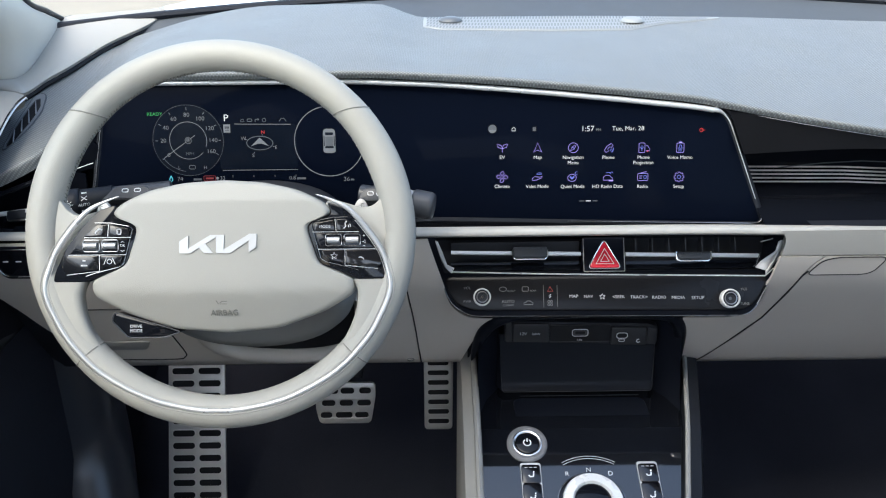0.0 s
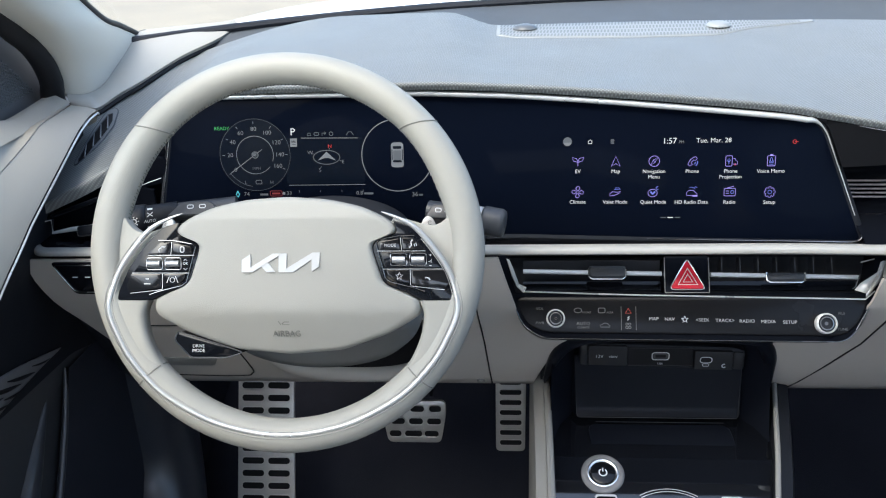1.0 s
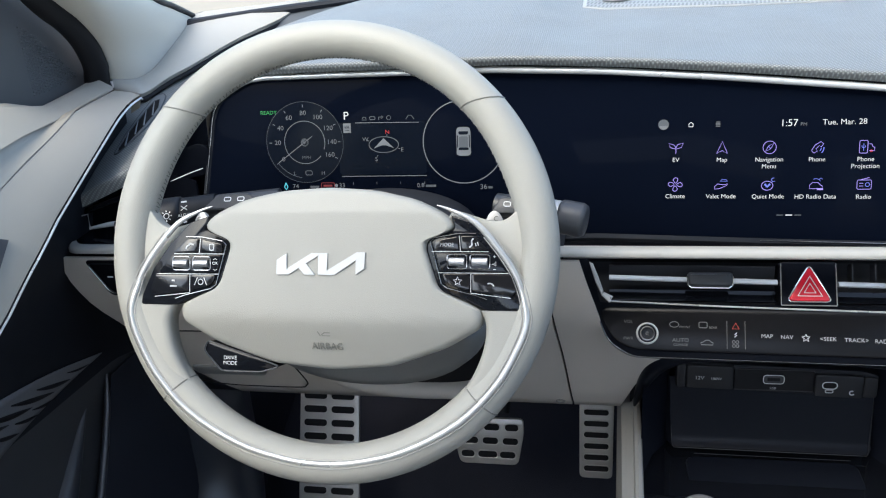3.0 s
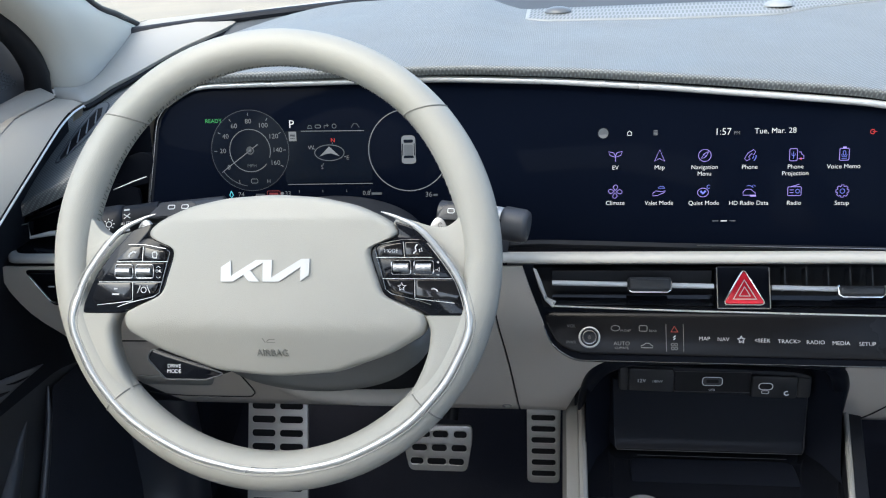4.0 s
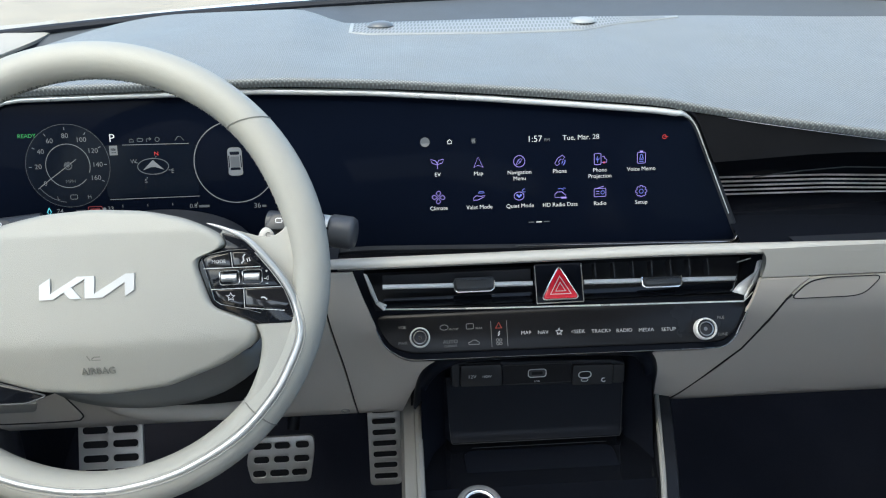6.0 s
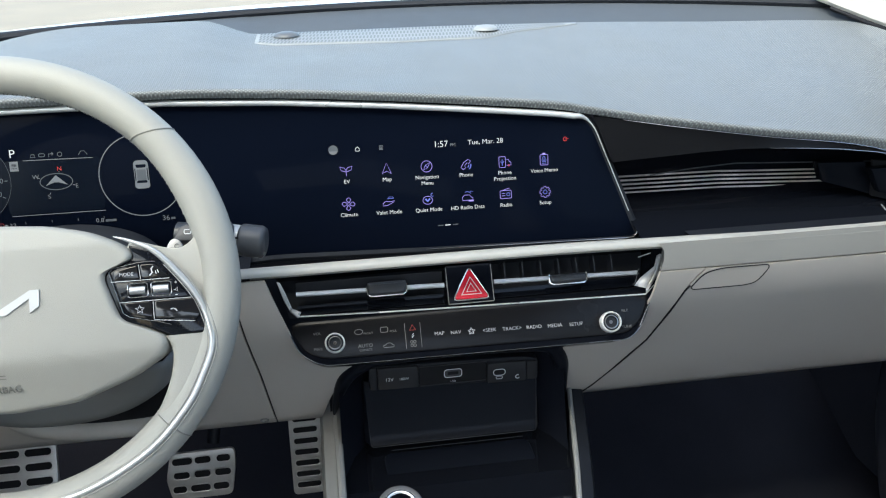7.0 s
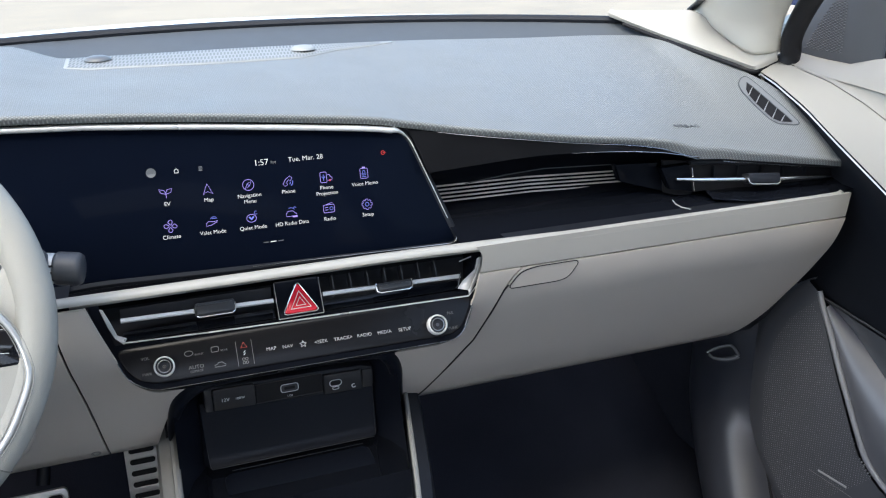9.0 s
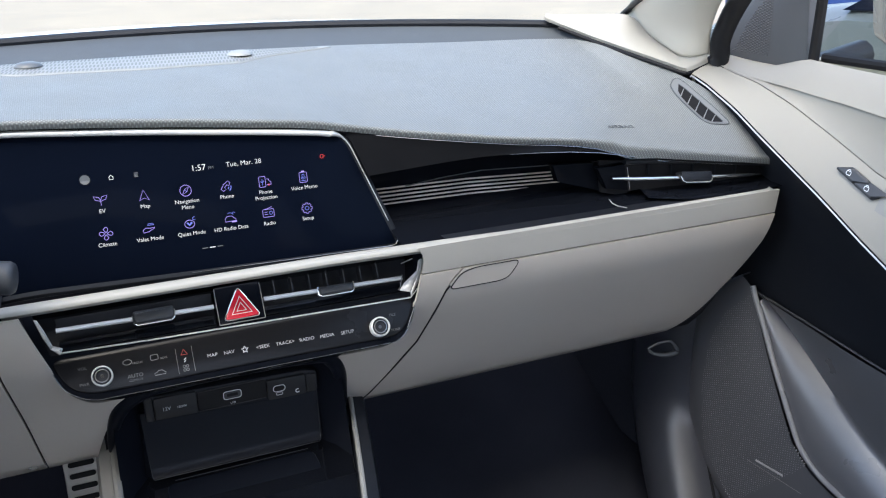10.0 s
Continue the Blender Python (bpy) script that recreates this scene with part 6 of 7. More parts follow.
part("satin_fin", loft([[(x, curve(x, LIP_Y) + 0.012, z + 0.002) for x, z in wedge_up], [(x, curve(x, LIP_Y) + 0.006, z - 0.001) for x, z in wedge_up], [fin_edge(x, z) for x, z in wedge_dn], [fin_edge(x + 0.003, z - 0.003) + Vector((0, 0.033, 0)) for x, z in wedge_dn]]), SATIN, trim, "dark satin fin", smooth=30)
part("bright_line", sweep([(x, curve(x, LIP_Y) - 0.001, curve(x, LIP_Z) - 0.001) for x in steps(0.165, 0.470, 12)], [0.0002] + [0.0004] * 11 + [0.0002], 6), EDGE, trim)
part("bright_line", sweep([fin_edge(x, z, 0.001) for x, z in wedge_dn[4:]], [0.0002, 0.0004, 0.0004, 0.0004, 0.0004, 0.0003], 6), EDGE, trim)
part("bright_line", sweep([(x, 0.193, z) for x, z in ((0.20, 0.6955), (0.25, 0.7), (0.294, 0.702), (0.369, 0.698), (0.447, 0.694), (0.487, 0.691))], 0.0006, 6), DARK, trim)
# thin trim bars; pinkish reflected light is painted into their uneven colour
LINES = mat("pink_reflection_paint", (0.66, 0.55, 0.54), 0.35, 0.2, vary=0.45, blotch=22)
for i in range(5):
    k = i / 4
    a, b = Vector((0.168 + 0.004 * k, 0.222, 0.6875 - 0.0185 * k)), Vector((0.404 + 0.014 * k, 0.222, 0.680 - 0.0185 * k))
    part("reflection_bar", sweep([a, a + (b - a) * 0.5 + Vector((0, 0, 0.0022)), b], 0.0010, 6), LINES, trim, "thin trim bar with pink reflected light in its colour")


def side_vent():
    v = thing("side_vent", (0.57, 0.17, 0.64), "black dashboard end air vent with a chrome bar", "air vent", "side vents")

    # cavity, frame, bar and tab
    part("cavity", plate(T(0, 0.176, 0) @ TR, [(0.44, 0.70), (0.70, 0.668), (0.705, 0.640), (0.50, 0.645), (0.445, 0.660)], 0.004), RUBBER, v, "black cavity")
    part("frame_top", sweep([(x, 0.166, z) for x, z in ((0.47, 0.6965), (0.515, 0.6935), (0.60, 0.683), (0.70, 0.668))], 0.0035, 8), BLACK, v, smooth=60)
    part("edge", sweep([(x, 0.1625, z) for x, z in ((0.515, 0.6945), (0.57, 0.685), (0.631, 0.6755))], 0.0008, 6), CHROME, v)
    part("lower_lip", loft([[(x, y, z) for x, y, z in ((0.478, 0.178, 0.655), (0.54, 0.178, 0.655), (0.61, 0.178, 0.65), (0.69, 0.178, 0.645))], [(x, y, z) for x, y, z in ((0.490, 0.160, 0.662), (0.54, 0.146, 0.654), (0.61, 0.143, 0.651), (0.69, 0.148, 0.648))], [(x, y, z) for x, y, z in ((0.495, 0.148, 0.6535), (0.54, 0.129, 0.6505), (0.61, 0.127, 0.6485), (0.69, 0.132, 0.6475))]]), PIANO, v, "gloss black vent lip", smooth=60)
    part("bar", sweep([(x, y, z) for x, y, z in ((0.449, 0.160, 0.6805), (0.48, 0.157, 0.677), (0.545, 0.156, 0.6705), (0.60, 0.155, 0.6655), (0.655, 0.156, 0.6605), (0.674, 0.159, 0.6585))], [0.002, 0.003, 0.003, 0.003, 0.0026, 0.0012], 8, wide=1.3), CHROME, v, "chrome vent bar", smooth=60)
    f = frame_of((0.567, 0.149, 0.6715), (1, 0, -0.11), (0, 0.35, 1))
    tb = part("tab", plate(f, soften([(-0.024, 0.006), (0.024, 0.006), (0.022, -0.0062), (-0.022, -0.0062)], 0.003, 3), 0.012, 0.002, 2), BLACK, v, "black vent tab")
    part("tab_edge", sweep([f @ Vector((x, y, -0.002)) for x, y in ((-0.024, 0.0), (-0.022, -0.0055), (-0.018, -0.0075), (0.018, -0.0075), (0.022, -0.0055), (0.024, 0.0))], 0.0011, 6), CHROME, tb)
    part("block", plate(T(0, 0.165, 0) @ TR, [(0.432, 0.6935), (0.470, 0.6945), (0.477, 0.661), (0.446, 0.667)], 0.012, 0.001), PIANO, v, "gloss black end block")
    part("clip", sweep([(0.470, 0.160, 0.692), (0.4755, 0.160, 0.664)], 0.0010, 6), EDGE, v)
    for i in range(5):
        x = 0.51 + 0.034 * i
        part("fin", plate(T(x, 0.171, 0.683 - 0.10 * (x - 0.51)) @ TR, [(-0.0006, -0.012), (0.0006, -0.012), (0.0006, 0.004), (-0.0006, 0.004)], 0.006), BLACK, v)
    part("wing", plate(T(0, 0.180, 0) @ TR, [(0.38, 0.700), (0.435, 0.697), (0.448, 0.660), (0.388, 0.679)], 0.012, 0.001), PIANO, v, "gloss black wing")
    part("accent", sweep([(0.4487, 0.163, 0.6540), (0.4458, 0.152, 0.6525), (0.4452, 0.140, 0.6525), (0.4480, 0.125, 0.6538)], 0.0007, 6), BRIGHT, v)


side_vent()


def driver_vent():
    """The driver's vent, squeezed between door and display."""
    v = thing("side_vent", (-0.65, 0.17, 0.64), "black vent between door and display with a chrome bar", "air vent", "side vents")
    part("cavity", plate(T(0, 0.178, 0) @ TR, [(-0.712, 0.672), (-0.60, 0.708), (-0.578, 0.700), (-0.578, 0.643), (-0.716, 0.643)], 0.004), PIANO, v, "black cavity")
    part("frame_top", sweep([(-0.710, 0.163, 0.6705), (-0.680, 0.163, 0.680), (-0.650, 0.163, 0.690), (-0.60, 0.165, 0.708)], 0.0032, 8), GLOSS, v, "gloss black upper frame", smooth=60)
    part("frame_side", sweep([(-0.709, 0.158, 0.674), (-0.712, 0.156, 0.658), (-0.713, 0.156, 0.644)], 0.0045, 8), GLOSS, v, "gloss black end frame", smooth=60)
    part("corner_line", sweep([(-0.703, 0.155, 0.6715), (-0.6895, 0.155, 0.6745), (-0.6905, 0.155, 0.6600)], 0.0008, 6), BRIGHT, v, "fine chrome corner line")
    part("corner_line", sweep([(-0.703, 0.153, 0.668), (-0.705, 0.153, 0.643), (-0.698, 0.153, 0.645)], 0.0005, 6), EDGE, v)
    part("bar", sweep([(-0.691, 0.156, 0.6590), (-0.667, 0.154, 0.6640), (-0.63, 0.152, 0.6690), (-0.585, 0.152, 0.6745)], [0.0016, 0.0026, 0.0028, 0.0028], 8, wide=1.3), BAR, v, "chrome vent bar", smooth=60)
    f = frame_of((-0.648, 0.148, 0.6655), (1, 0, 0.10), (0, 0.35, 1))
    tb = part("tab", plate(f, soften([(-0.0115, 0.005), (0.0115, 0.005), (0.0105, -0.0058), (-0.0105, -0.0058)], 0.003, 3), 0.012, 0.002, 2), BLACK, v, "black vent tab")
    part("tab_edge", sweep([f @ Vector((x, y, -0.002)) for x, y in ((-0.0115, 0.0), (-0.0105, -0.0055), (-0.0085, -0.0068), (0.0085, -0.0068), (0.0105, -0.0055), (0.0115, 0.0))], 0.0009, 6), CHROME, tb)
    part("lower_lip", loft([[(x, 0.178, 0.650) for x in steps(-0.712, -0.58, 6)], [(x, 0.146, 0.651) for x in steps(-0.710, -0.58, 6)], [(x, 0.134, 0.6465) for x in steps(-0.708, -0.58, 6)]]), GLOSS, v, "gloss black vent lip", smooth=60)


driver_vent()
part("driver_line", sweep([(-0.600, 0.170, 0.7035), (-0.577, 0.170, 0.7120), (-0.563, 0.170, 0.7165)], 0.0005, 6), SILVER, dash, "fine silver line")
part("driver_trim", loft([[(x, 0.205 - 0.02 * k, z) for x, z in zip(steps(-0.705, -0.578 + 0.022 * k, 8), [0.644 + (curve(x, LIP_Z) + 0.004 - 0.644) * k for x in steps(-0.705, -0.578 + 0.022 * k, 8)])] for k in steps(0, 1, 3)]), PIANO, dash, "piano black end trim")
part("driver_fin", plate(T(0, 0.186, 0) @ TR, soften([(-0.668, 0.688), (-0.640, 0.710), (-0.612, 0.727), (-0.570, 0.738), (-0.560, 0.731), (-0.565, 0.706), (-0.62, 0.694)], 0.006, 2), 0.01, 0.001), PIANO, dash, "gloss dark fin")
part("driver_line", sweep([(-0.660, 0.165, 0.699), (-0.650, 0.165, 0.7075), (-0.638, 0.165, 0.7155), (-0.618, 0.166, 0.7285), (-0.59, 0.168, 0.740)], 0.0006, 6), BRIGHT, dash, "fine chrome line")

# ---- centre console details ----
BW = frame_of((0, 0.203, 0), (1, 0, 0), (0, 0.0, 1))
sock = thing("socket_panel", (-0.01, 0.21, 0.46), "black power socket panel with charging ports", "socket panel")
SOCKET = mat("socket_grey", (0.020, 0.021, 0.024), 0.38, bump=0.1, size=1100, vary=0.08, spec=0.35)
part("plate", plate(BW, soften([(-0.105, 0.4955), (0.070, 0.4905), (0.086, 0.486), (0.086, 0.460), (-0.105, 0.466)], 0.004, 3), 0.012, 0.0015, 2, -0.002), BLACK, sock)
for x0, x1, z0, z1, out in ((-0.1045, -0.0960, 0.4675, 0.4945, 0.0), (-0.0950, -0.0500, 0.4680, 0.4940, 0.0022), (0.0275, 0.0715, 0.4630, 0.4875, 0.0022), (0.0725, 0.0850, 0.4625, 0.4850, 0.0)):
    part("socket_cover", plate(BW, soften([(x0, z1), (x1, z1 - 0.001), (x1, z0 - 0.001), (x0, z0)], 0.0022, 3), 0.006, 0.0010, 2, out), SOCKET, sock, "dark grey socket cover")
part("port_block", plate(BW @ T(-0.0112, 0.4782), rounded(0.0755, 0.0235, 0.001, 2), 0.004, 0.0006, 1, -0.0008), RUBBER, sock, "black port block")
part("block_edge", sweep([BW @ T(-0.0112, 0.4782) @ Vector((x, y, -0.0006)) for x, y in rounded(0.0755, 0.0235, 0.001, 2)], 0.0004, 6, closed=True), FAINT, sock)
words("lettering", "12V", 0.0058, BW @ T(-0.0825, 0.480, 0.0026), PRINT, sock)
words("lettering", "180W", 0.0042, BW @ T(-0.0665, 0.4795, 0.0026), PRINT, sock)
words("lettering", "USB", 0.0035, BW @ T(-0.0115, 0.4695, 0.0004), PRINT, sock)
pt = part("port", plate(BW @ T(-0.0115, 0.4800), rounded(0.0185, 0.0085, 0.0028, 3), 0.003, 0.0004, 1, 0.0008), DARK, sock)
part("port_edge", stroke(BW @ T(-0.0115, 0.4800), rounded(0.0195, 0.0095, 0.003, 3), 0.0009, True, 0.0012), PRINT, pt)
part("port_slot", plate(BW @ T(-0.0115, 0.4800), rounded(0.012, 0.0035, 0.0008, 2), 0.001, 0, 1, 0.0014), RUBBER, pt)
pt = part("port", plate(BW @ T(0.0405, 0.4765), rounded(0.0125, 0.0065, 0.003, 3), 0.003, 0.0004, 1, 0.0030), RUBBER, sock)
part("port_edge", stroke(BW @ T(0.0405, 0.4765), rounded(0.0135, 0.0075, 0.0034, 3), 0.0009, True, 0.0034), PRINT, pt)
part("mark", stroke(BW @ T(0.0405, 0.4695), rounded(0.007, 0.0032, 0.001, 2), 0.0007, True, 0.0026), PRINT, sock)
part("mark", stroke(BW @ T(0.0615, 0.4685), arc(0, 0, 0.0022, 60, 330, 10), 0.0012, False, 0.0026), PRINT, sock)

TRAY = mat("tray_plastic", (0.0075, 0.0092, 0.0145), 0.36, vary=0.1, spec=0.16)
rows = []
for z, y, xa, xb in ((0.472, 0.216, -0.110, 0.086), (0.45, 0.2125, -0.1095, 0.0858), (0.43, 0.2085, -0.109, 0.085), (0.41, 0.2035, -0.108, 0.0838), (0.402, 0.2005, -0.1075, 0.0832), (0.399, 0.197, -0.107, 0.083)):
    rows.append([(xa - 0.008, y + 0.016, z), (xa - 0.003, y + 0.006, z)] + [(x, y, z) for x in steps(xa, xb, 6)] + [(xb + 0.003, y + 0.006, z), (xb + 0.008, y + 0.016, z)])
part("tray_back", loft(rows), TRAY, con, "dark grey charging tray wall", smooth=50)
# thin highlight along the tray wall's edge, modelled as a grey wire
part("tray_edge", sweep([(0.0860, 0.2105, 0.455), (0.0850, 0.2065, 0.425), (0.0835, 0.1985, 0.402), (0.0815, 0.1960, 0.3985), (-0.1055, 0.1960, 0.3985), (-0.1075, 0.1985, 0.402), (-0.1085, 0.2045, 0.42)], [0.0002, 0.0004, 0.0005, 0.0004, 0.0004, 0.0004, 0.0002], 6), LIPGREY, con, "edge highlight modelled as a thin wire")
part("tray_edge", sweep([(-0.085, 0.1925, 0.3945), (0.066, 0.1925, 0.3945)], 0.0003, 6), FAINT, con)
part("tray_mat", plate(Matrix.Translation((-0.012, 0.160, 0.3935)), rounded(0.165, 0.055, 0.01, 3), 0.003, 0.001, 1, 0.0015), TRAY, con, "black rubber tray mat")
for s, xa in ((-1, -0.128), (1, 0.100)):
    part("bay_side", loft([[(xa + s * 0.002, 0.185, 0.535), (xa + s * 0.010, 0.19, 0.49), (xa + s * 0.012, 0.17, 0.40), (xa + s * 0.004, 0.12, 0.383)], [(xa - s * 0.016, 0.225, 0.535), (xa - s * 0.018, 0.225, 0.49), (xa - s * 0.016, 0.215, 0.40), (xa - s * 0.018, 0.215, 0.383)]]), TRAY, con, "black bay cheek", smooth=60)
arch = smooth_path([(-0.1455, 0.214, 0.436), (-0.1385, 0.199, 0.470), (-0.129, 0.185, 0.498), (-0.112, 0.177, 0.516), (-0.085, 0.174, 0.524), (0.0, 0.172, 0.527), (0.080, 0.174, 0.522), (0.098, 0.180, 0.510), (0.109, 0.193, 0.488), (0.116, 0.210, 0.455), (0.124, 0.228, 0.42)])
part("bay_arch", sweep(arch, [0.0095 - 0.0080 * abs(2 * i / (len(arch) - 1) - 1) ** 4 for i in range(len(arch))], 10), TRAY, con, "matt black bay arch", smooth=70)

def D(u, v, w=0.0):
    return DECKF @ T(u + 0.0013, 0.917 * v - 0.0022, w)


pw = thing("power_button", DECK_P, "round power button with a knurled silver ring", "power button")
P0 = D(0, 0, -0.004)
part("ring", lathe(P0, [(0.0238, 0.0), (0.0238, 0.0050), (0.0228, 0.0062), (0.0176, 0.0068), (0.0165, 0.0060), (0.016, 0.004)], 48), mat("knurled_grey", (0.20, 0.20, 0.21), 0.4, 0.3, bump=1.0, size=1400, vary=0.1), pw, "knurled grey ring", smooth=50)
part("inner_ring", lathe(P0, [(0.0172, 0.005), (0.0172, 0.0078), (0.0155, 0.0082), (0.0135, 0.0070), (0.0130, 0.005)], 40), CHROME, pw, "bright chrome ring", smooth=50)
part("button", lathe(P0, [(0.0135, 0.004), (0.0132, 0.0072), (0.0118, 0.0076), (0.0001, 0.0076)], 36), GLOSS, pw, "gloss black button", smooth=50)
part("symbol", stroke(P0, arc(0, 0, 0.0042, 125, 415, 20), 0.0013, False, 0.0080), PRINT, pw)
part("symbol", stroke(P0, [(0, 0.001), (0, 0.0055)], 0.0013, False, 0.0080), PRINT, pw)
P1 = D(0.0665, -0.0845)
sel = thing("gear_selector", P1.translation, "round silver gear selector dial on the console", "gear selector")
part("base", lathe(P1, [(0.0385, -0.002), (0.0385, 0.0015), (0.0370, 0.0022), (0.034, 0.0020)], 56), GLOSS, sel, "gloss black base", smooth=50)
part("edge", sweep([P1 @ Vector((0.0383 * math.cos(a), 0.0383 * math.sin(a), 0.0016)) for a in steps(0, 2 * math.pi, 48)[:-1]], 0.0006, 6, closed=True), EDGE, sel)
part("ring", lathe(P1, [(0.0335, 0.001), (0.0335, 0.0100), (0.0322, 0.0125), (0.0225, 0.0138), (0.0205, 0.0115), (0.020, 0.006)], 56), RING, sel, "bright satin ring", smooth=50)
part("face", lathe(P1, [(0.0208, 0.004), (0.0206, 0.0105), (0.0185, 0.0118), (0.0001, 0.0118)], 40), GLOSS, sel, "gloss black dial face", smooth=50)
for ch, u, v in (("R", 0.0425, -0.0429), ("N", 0.0675, -0.0375), ("D", 0.0920, -0.0429)):
    words("gear_letter", ch, 0.0082, D(u, v, 0.0005), PRINT, con)
for r in (0.0585, 0.0615):
    part("gear_arc", stroke(D(0.0685, -0.0855), arc(0, 0, r, 60, 120, 16), 0.0008, False, 0.0005), SILVER, con)
for u, sgn in ((0.0015, -1), (0.1350, 1)):
    hb = thing("seat_heat_switch", D(u, -0.055).translation, "black seat heating switch with a silver frame", "switch", "seat heating switches")
    part("frame", plate(D(u, -0.060), soften([(-0.0120, 0.0305), (0.0120, 0.0305), (0.0115, -0.0305), (-0.0115, -0.0305)], 0.004), 0.003, 0.0006, 1, 0.0012), SILVER, hb, "thin silver frame")
    for v, h in ((-0.0430, 0.0235), (-0.0720, 0.0300)):
        k = part("key", plate(D(u, v), rounded(0.0215, h, 0.003, 3), 0.004, 0.0010, 2, 0.0024), KEY, hb, "gloss black rocker key")
        part("symbol", stroke(D(u, v - 0.003), [(-0.0030, 0.0008), (-0.0012, -0.0012), (0.0022, -0.0008), (0.0028, 0.0030)], 0.0017, False, 0.0028), PRINT, k)
        part("symbol", stroke(D(u + 0.003, v + 0.0022), [(-0.0006, -0.0010), (0.0004, 0.0010)], 0.0014, False, 0.0028), PRINT, k)
    for du in (-0.0052, 0.0, 0.0052):
        part("mark", stroke(D(u + du, -0.0345), [(-0.0018, 0), (0.0018, 0)], 0.0009, False, 0.0028), KEYPRINT, hb)

# ---- pedals ----
def pedal(name, label, m, outline, slots, arm=None, group="pedals"):
    p = thing(name, m.translation, label, "pedal", group)
    part("plate", plate(m, outline, 0.006, 0.0012, 2, 0.0), STEEL, p, "brushed steel plate", smooth=40)
    for x, y, w, h in slots:
        part("rubber_pad", plate(m @ T(x, y), rounded(w, h, min(w, h) * 0.45, 4), 0.004, 0.0004, 1, 0.0012), RUBBER, p)
        part("pad_rim", sweep([m @ T(x, y) @ Vector((a, b, 0.0004)) for a, b in rounded(w * 1.05, h * 1.12, min(w, h) * 0.48, 4)], 0.0007, 5, closed=True), STEEL, p)
    if arm:
        part("arm", sweep(arm, 0.009, 8), BLACK, p, "black pedal arm", smooth=60)
    return p


m = frame_of((-0.3325, 0.395, 0.2535), (1, 0, 0.0), (0, 0.25, 1))
pedal("brake_pedal", "perforated steel brake pedal with black rubber pads", m, soften([(-0.040, 0.031), (0.046, 0.032), (0.046, 0.010), (0.038, -0.034), (-0.042, -0.034), (-0.048, -0.005)], 0.008, 4),
      [(-0.027 + 0.0275 * i + (0.002 if j == 0 else 0) + (-0.004 if j == 2 else 0), 0.0195 - 0.0195 * j, (0.026, 0.021, 0.018)[(i + j) % 3] if j != 1 else 0.021, 0.0092) for i in range(3) for j in range(3)], [(-0.315, 0.41, 0.29), (-0.30, 0.46, 0.38), (-0.29, 0.50, 0.50)])
m = frame_of((-0.189, 0.390, 0.2850), (1, 0, 0), (0, 0.25, 1))
pedal("accelerator_pedal", "tall perforated steel accelerator pedal with rubber bars", m, soften([(-0.022, 0.085), (0.024, 0.085), (0.021, -0.070), (-0.022, -0.070)], 0.007, 4), [(0.0, 0.068 - 0.0155 * i, 0.032, 0.0075) for i in range(9)], [(-0.189, 0.41, 0.33), (-0.19, 0.50, 0.42)])
m = frame_of((-0.569, 0.388, 0.195), (1, 0, 0.0), (0.016, 0.38, 1))
pedal("foot_rest", "steel plated foot rest with rubber pads in two columns", m, soften([(-0.044, 0.120), (0.044, 0.120), (0.046, -0.15), (-0.046, -0.15)], 0.005, 3), [(-0.0205 + 0.041 * i, 0.107 - 0.0197 * j, 0.034, 0.0098) for i in range(2) for j in range(13)])

# ---- door details, kick panels ----
KICK = mat("kick_plastic", (0.036, 0.039, 0.050), 0.34, vary=0.03, spec=0.8)
SAIL = mat("sail_grey", (0.075, 0.08, 0.09), 0.5, bump=0.2, size=900, vary=0.08)
def trim_point(s, y, k, out=0.0):
    seam_t, line_t = (LINES_R if s > 0 else LINES_L)[2:4]
    a = Vector((s * 0.69, y, lin(-y, [(-p, r) for p, q, r in seam_t])))
    b = Vector((s * 0.66, y, lin(-y, [(-p, r) for p, q, r in line_t])))
    return a + (b - a) * k + Vector((-s * 0.9, 0, 0.4)).normalized() * (0.003 + out)


lock = thing("door_lock_switch", (0.68, 0.0, 0.67), "pair of dark grey door lock keys", "switch")
for y0, y1 in ((0.033, 0.0085), (0.0065, -0.018)):
    rows = []
    for o, g in ((-0.001, 0.0), (0.0035, 0.0), (0.0045, 0.04)):
        rows.append([trim_point(1, y, k, o) for y, k in ((y0 - g * 0.02 - 0.012, 0.18 + g), (y1 + g * 0.02 - 0.012, 0.18 + g), (y1 + g * 0.02 + 0.004, 0.40 - g), (y0 - g * 0.02 + 0.004, 0.40 - g))])
    bm = loft(rows, closed=True)
    bm.verts.ensure_lookup_table()
    bm.faces.new(bm.verts[-4:])
    k = part("key", bm, DARK, lock, smooth=20)
    c = trim_point(1, (y0 + y1) / 2, 0.30, 0.0052)
    f = frame_of(c, (0, -1, -0.2), (0.35, -0.1, 1))
    part("symbol", stroke(f, rounded(0.006, 0.0045, 0.001, 2), 0.0009, True, 0.0), PRINT, k)
    part("symbol", stroke(f, arc(0, 0.002, 0.002, 0, 180, 8), 0.0008), PRINT, k)
# flat sheet in a darker beige for the shade of a grip recess
part("grip_recess", loft([[trim_point(1, y, k, 0.0008) for y in (-0.022, -0.06, -0.12, -0.2)] for k in (0.12, 0.5)]), SHROUD, door_r, "darker sheet standing for a shaded grip recess")
wsw = thing("window_switches", (-0.67, 0.0, 0.68), "dark window switch panel on the door armrest", "switch panel")
rows = [[trim_point(-1, y, k, o) for y, k in ((0.015, 0.50), (-0.004, 0.18), (-0.16, 0.18), (-0.16, 0.66), (-0.020, 0.66))] for o in (-0.001, 0.003)]
bm = loft(rows, closed=True)
bm.verts.ensure_lookup_table()
bm.faces.new(bm.verts[-5:])
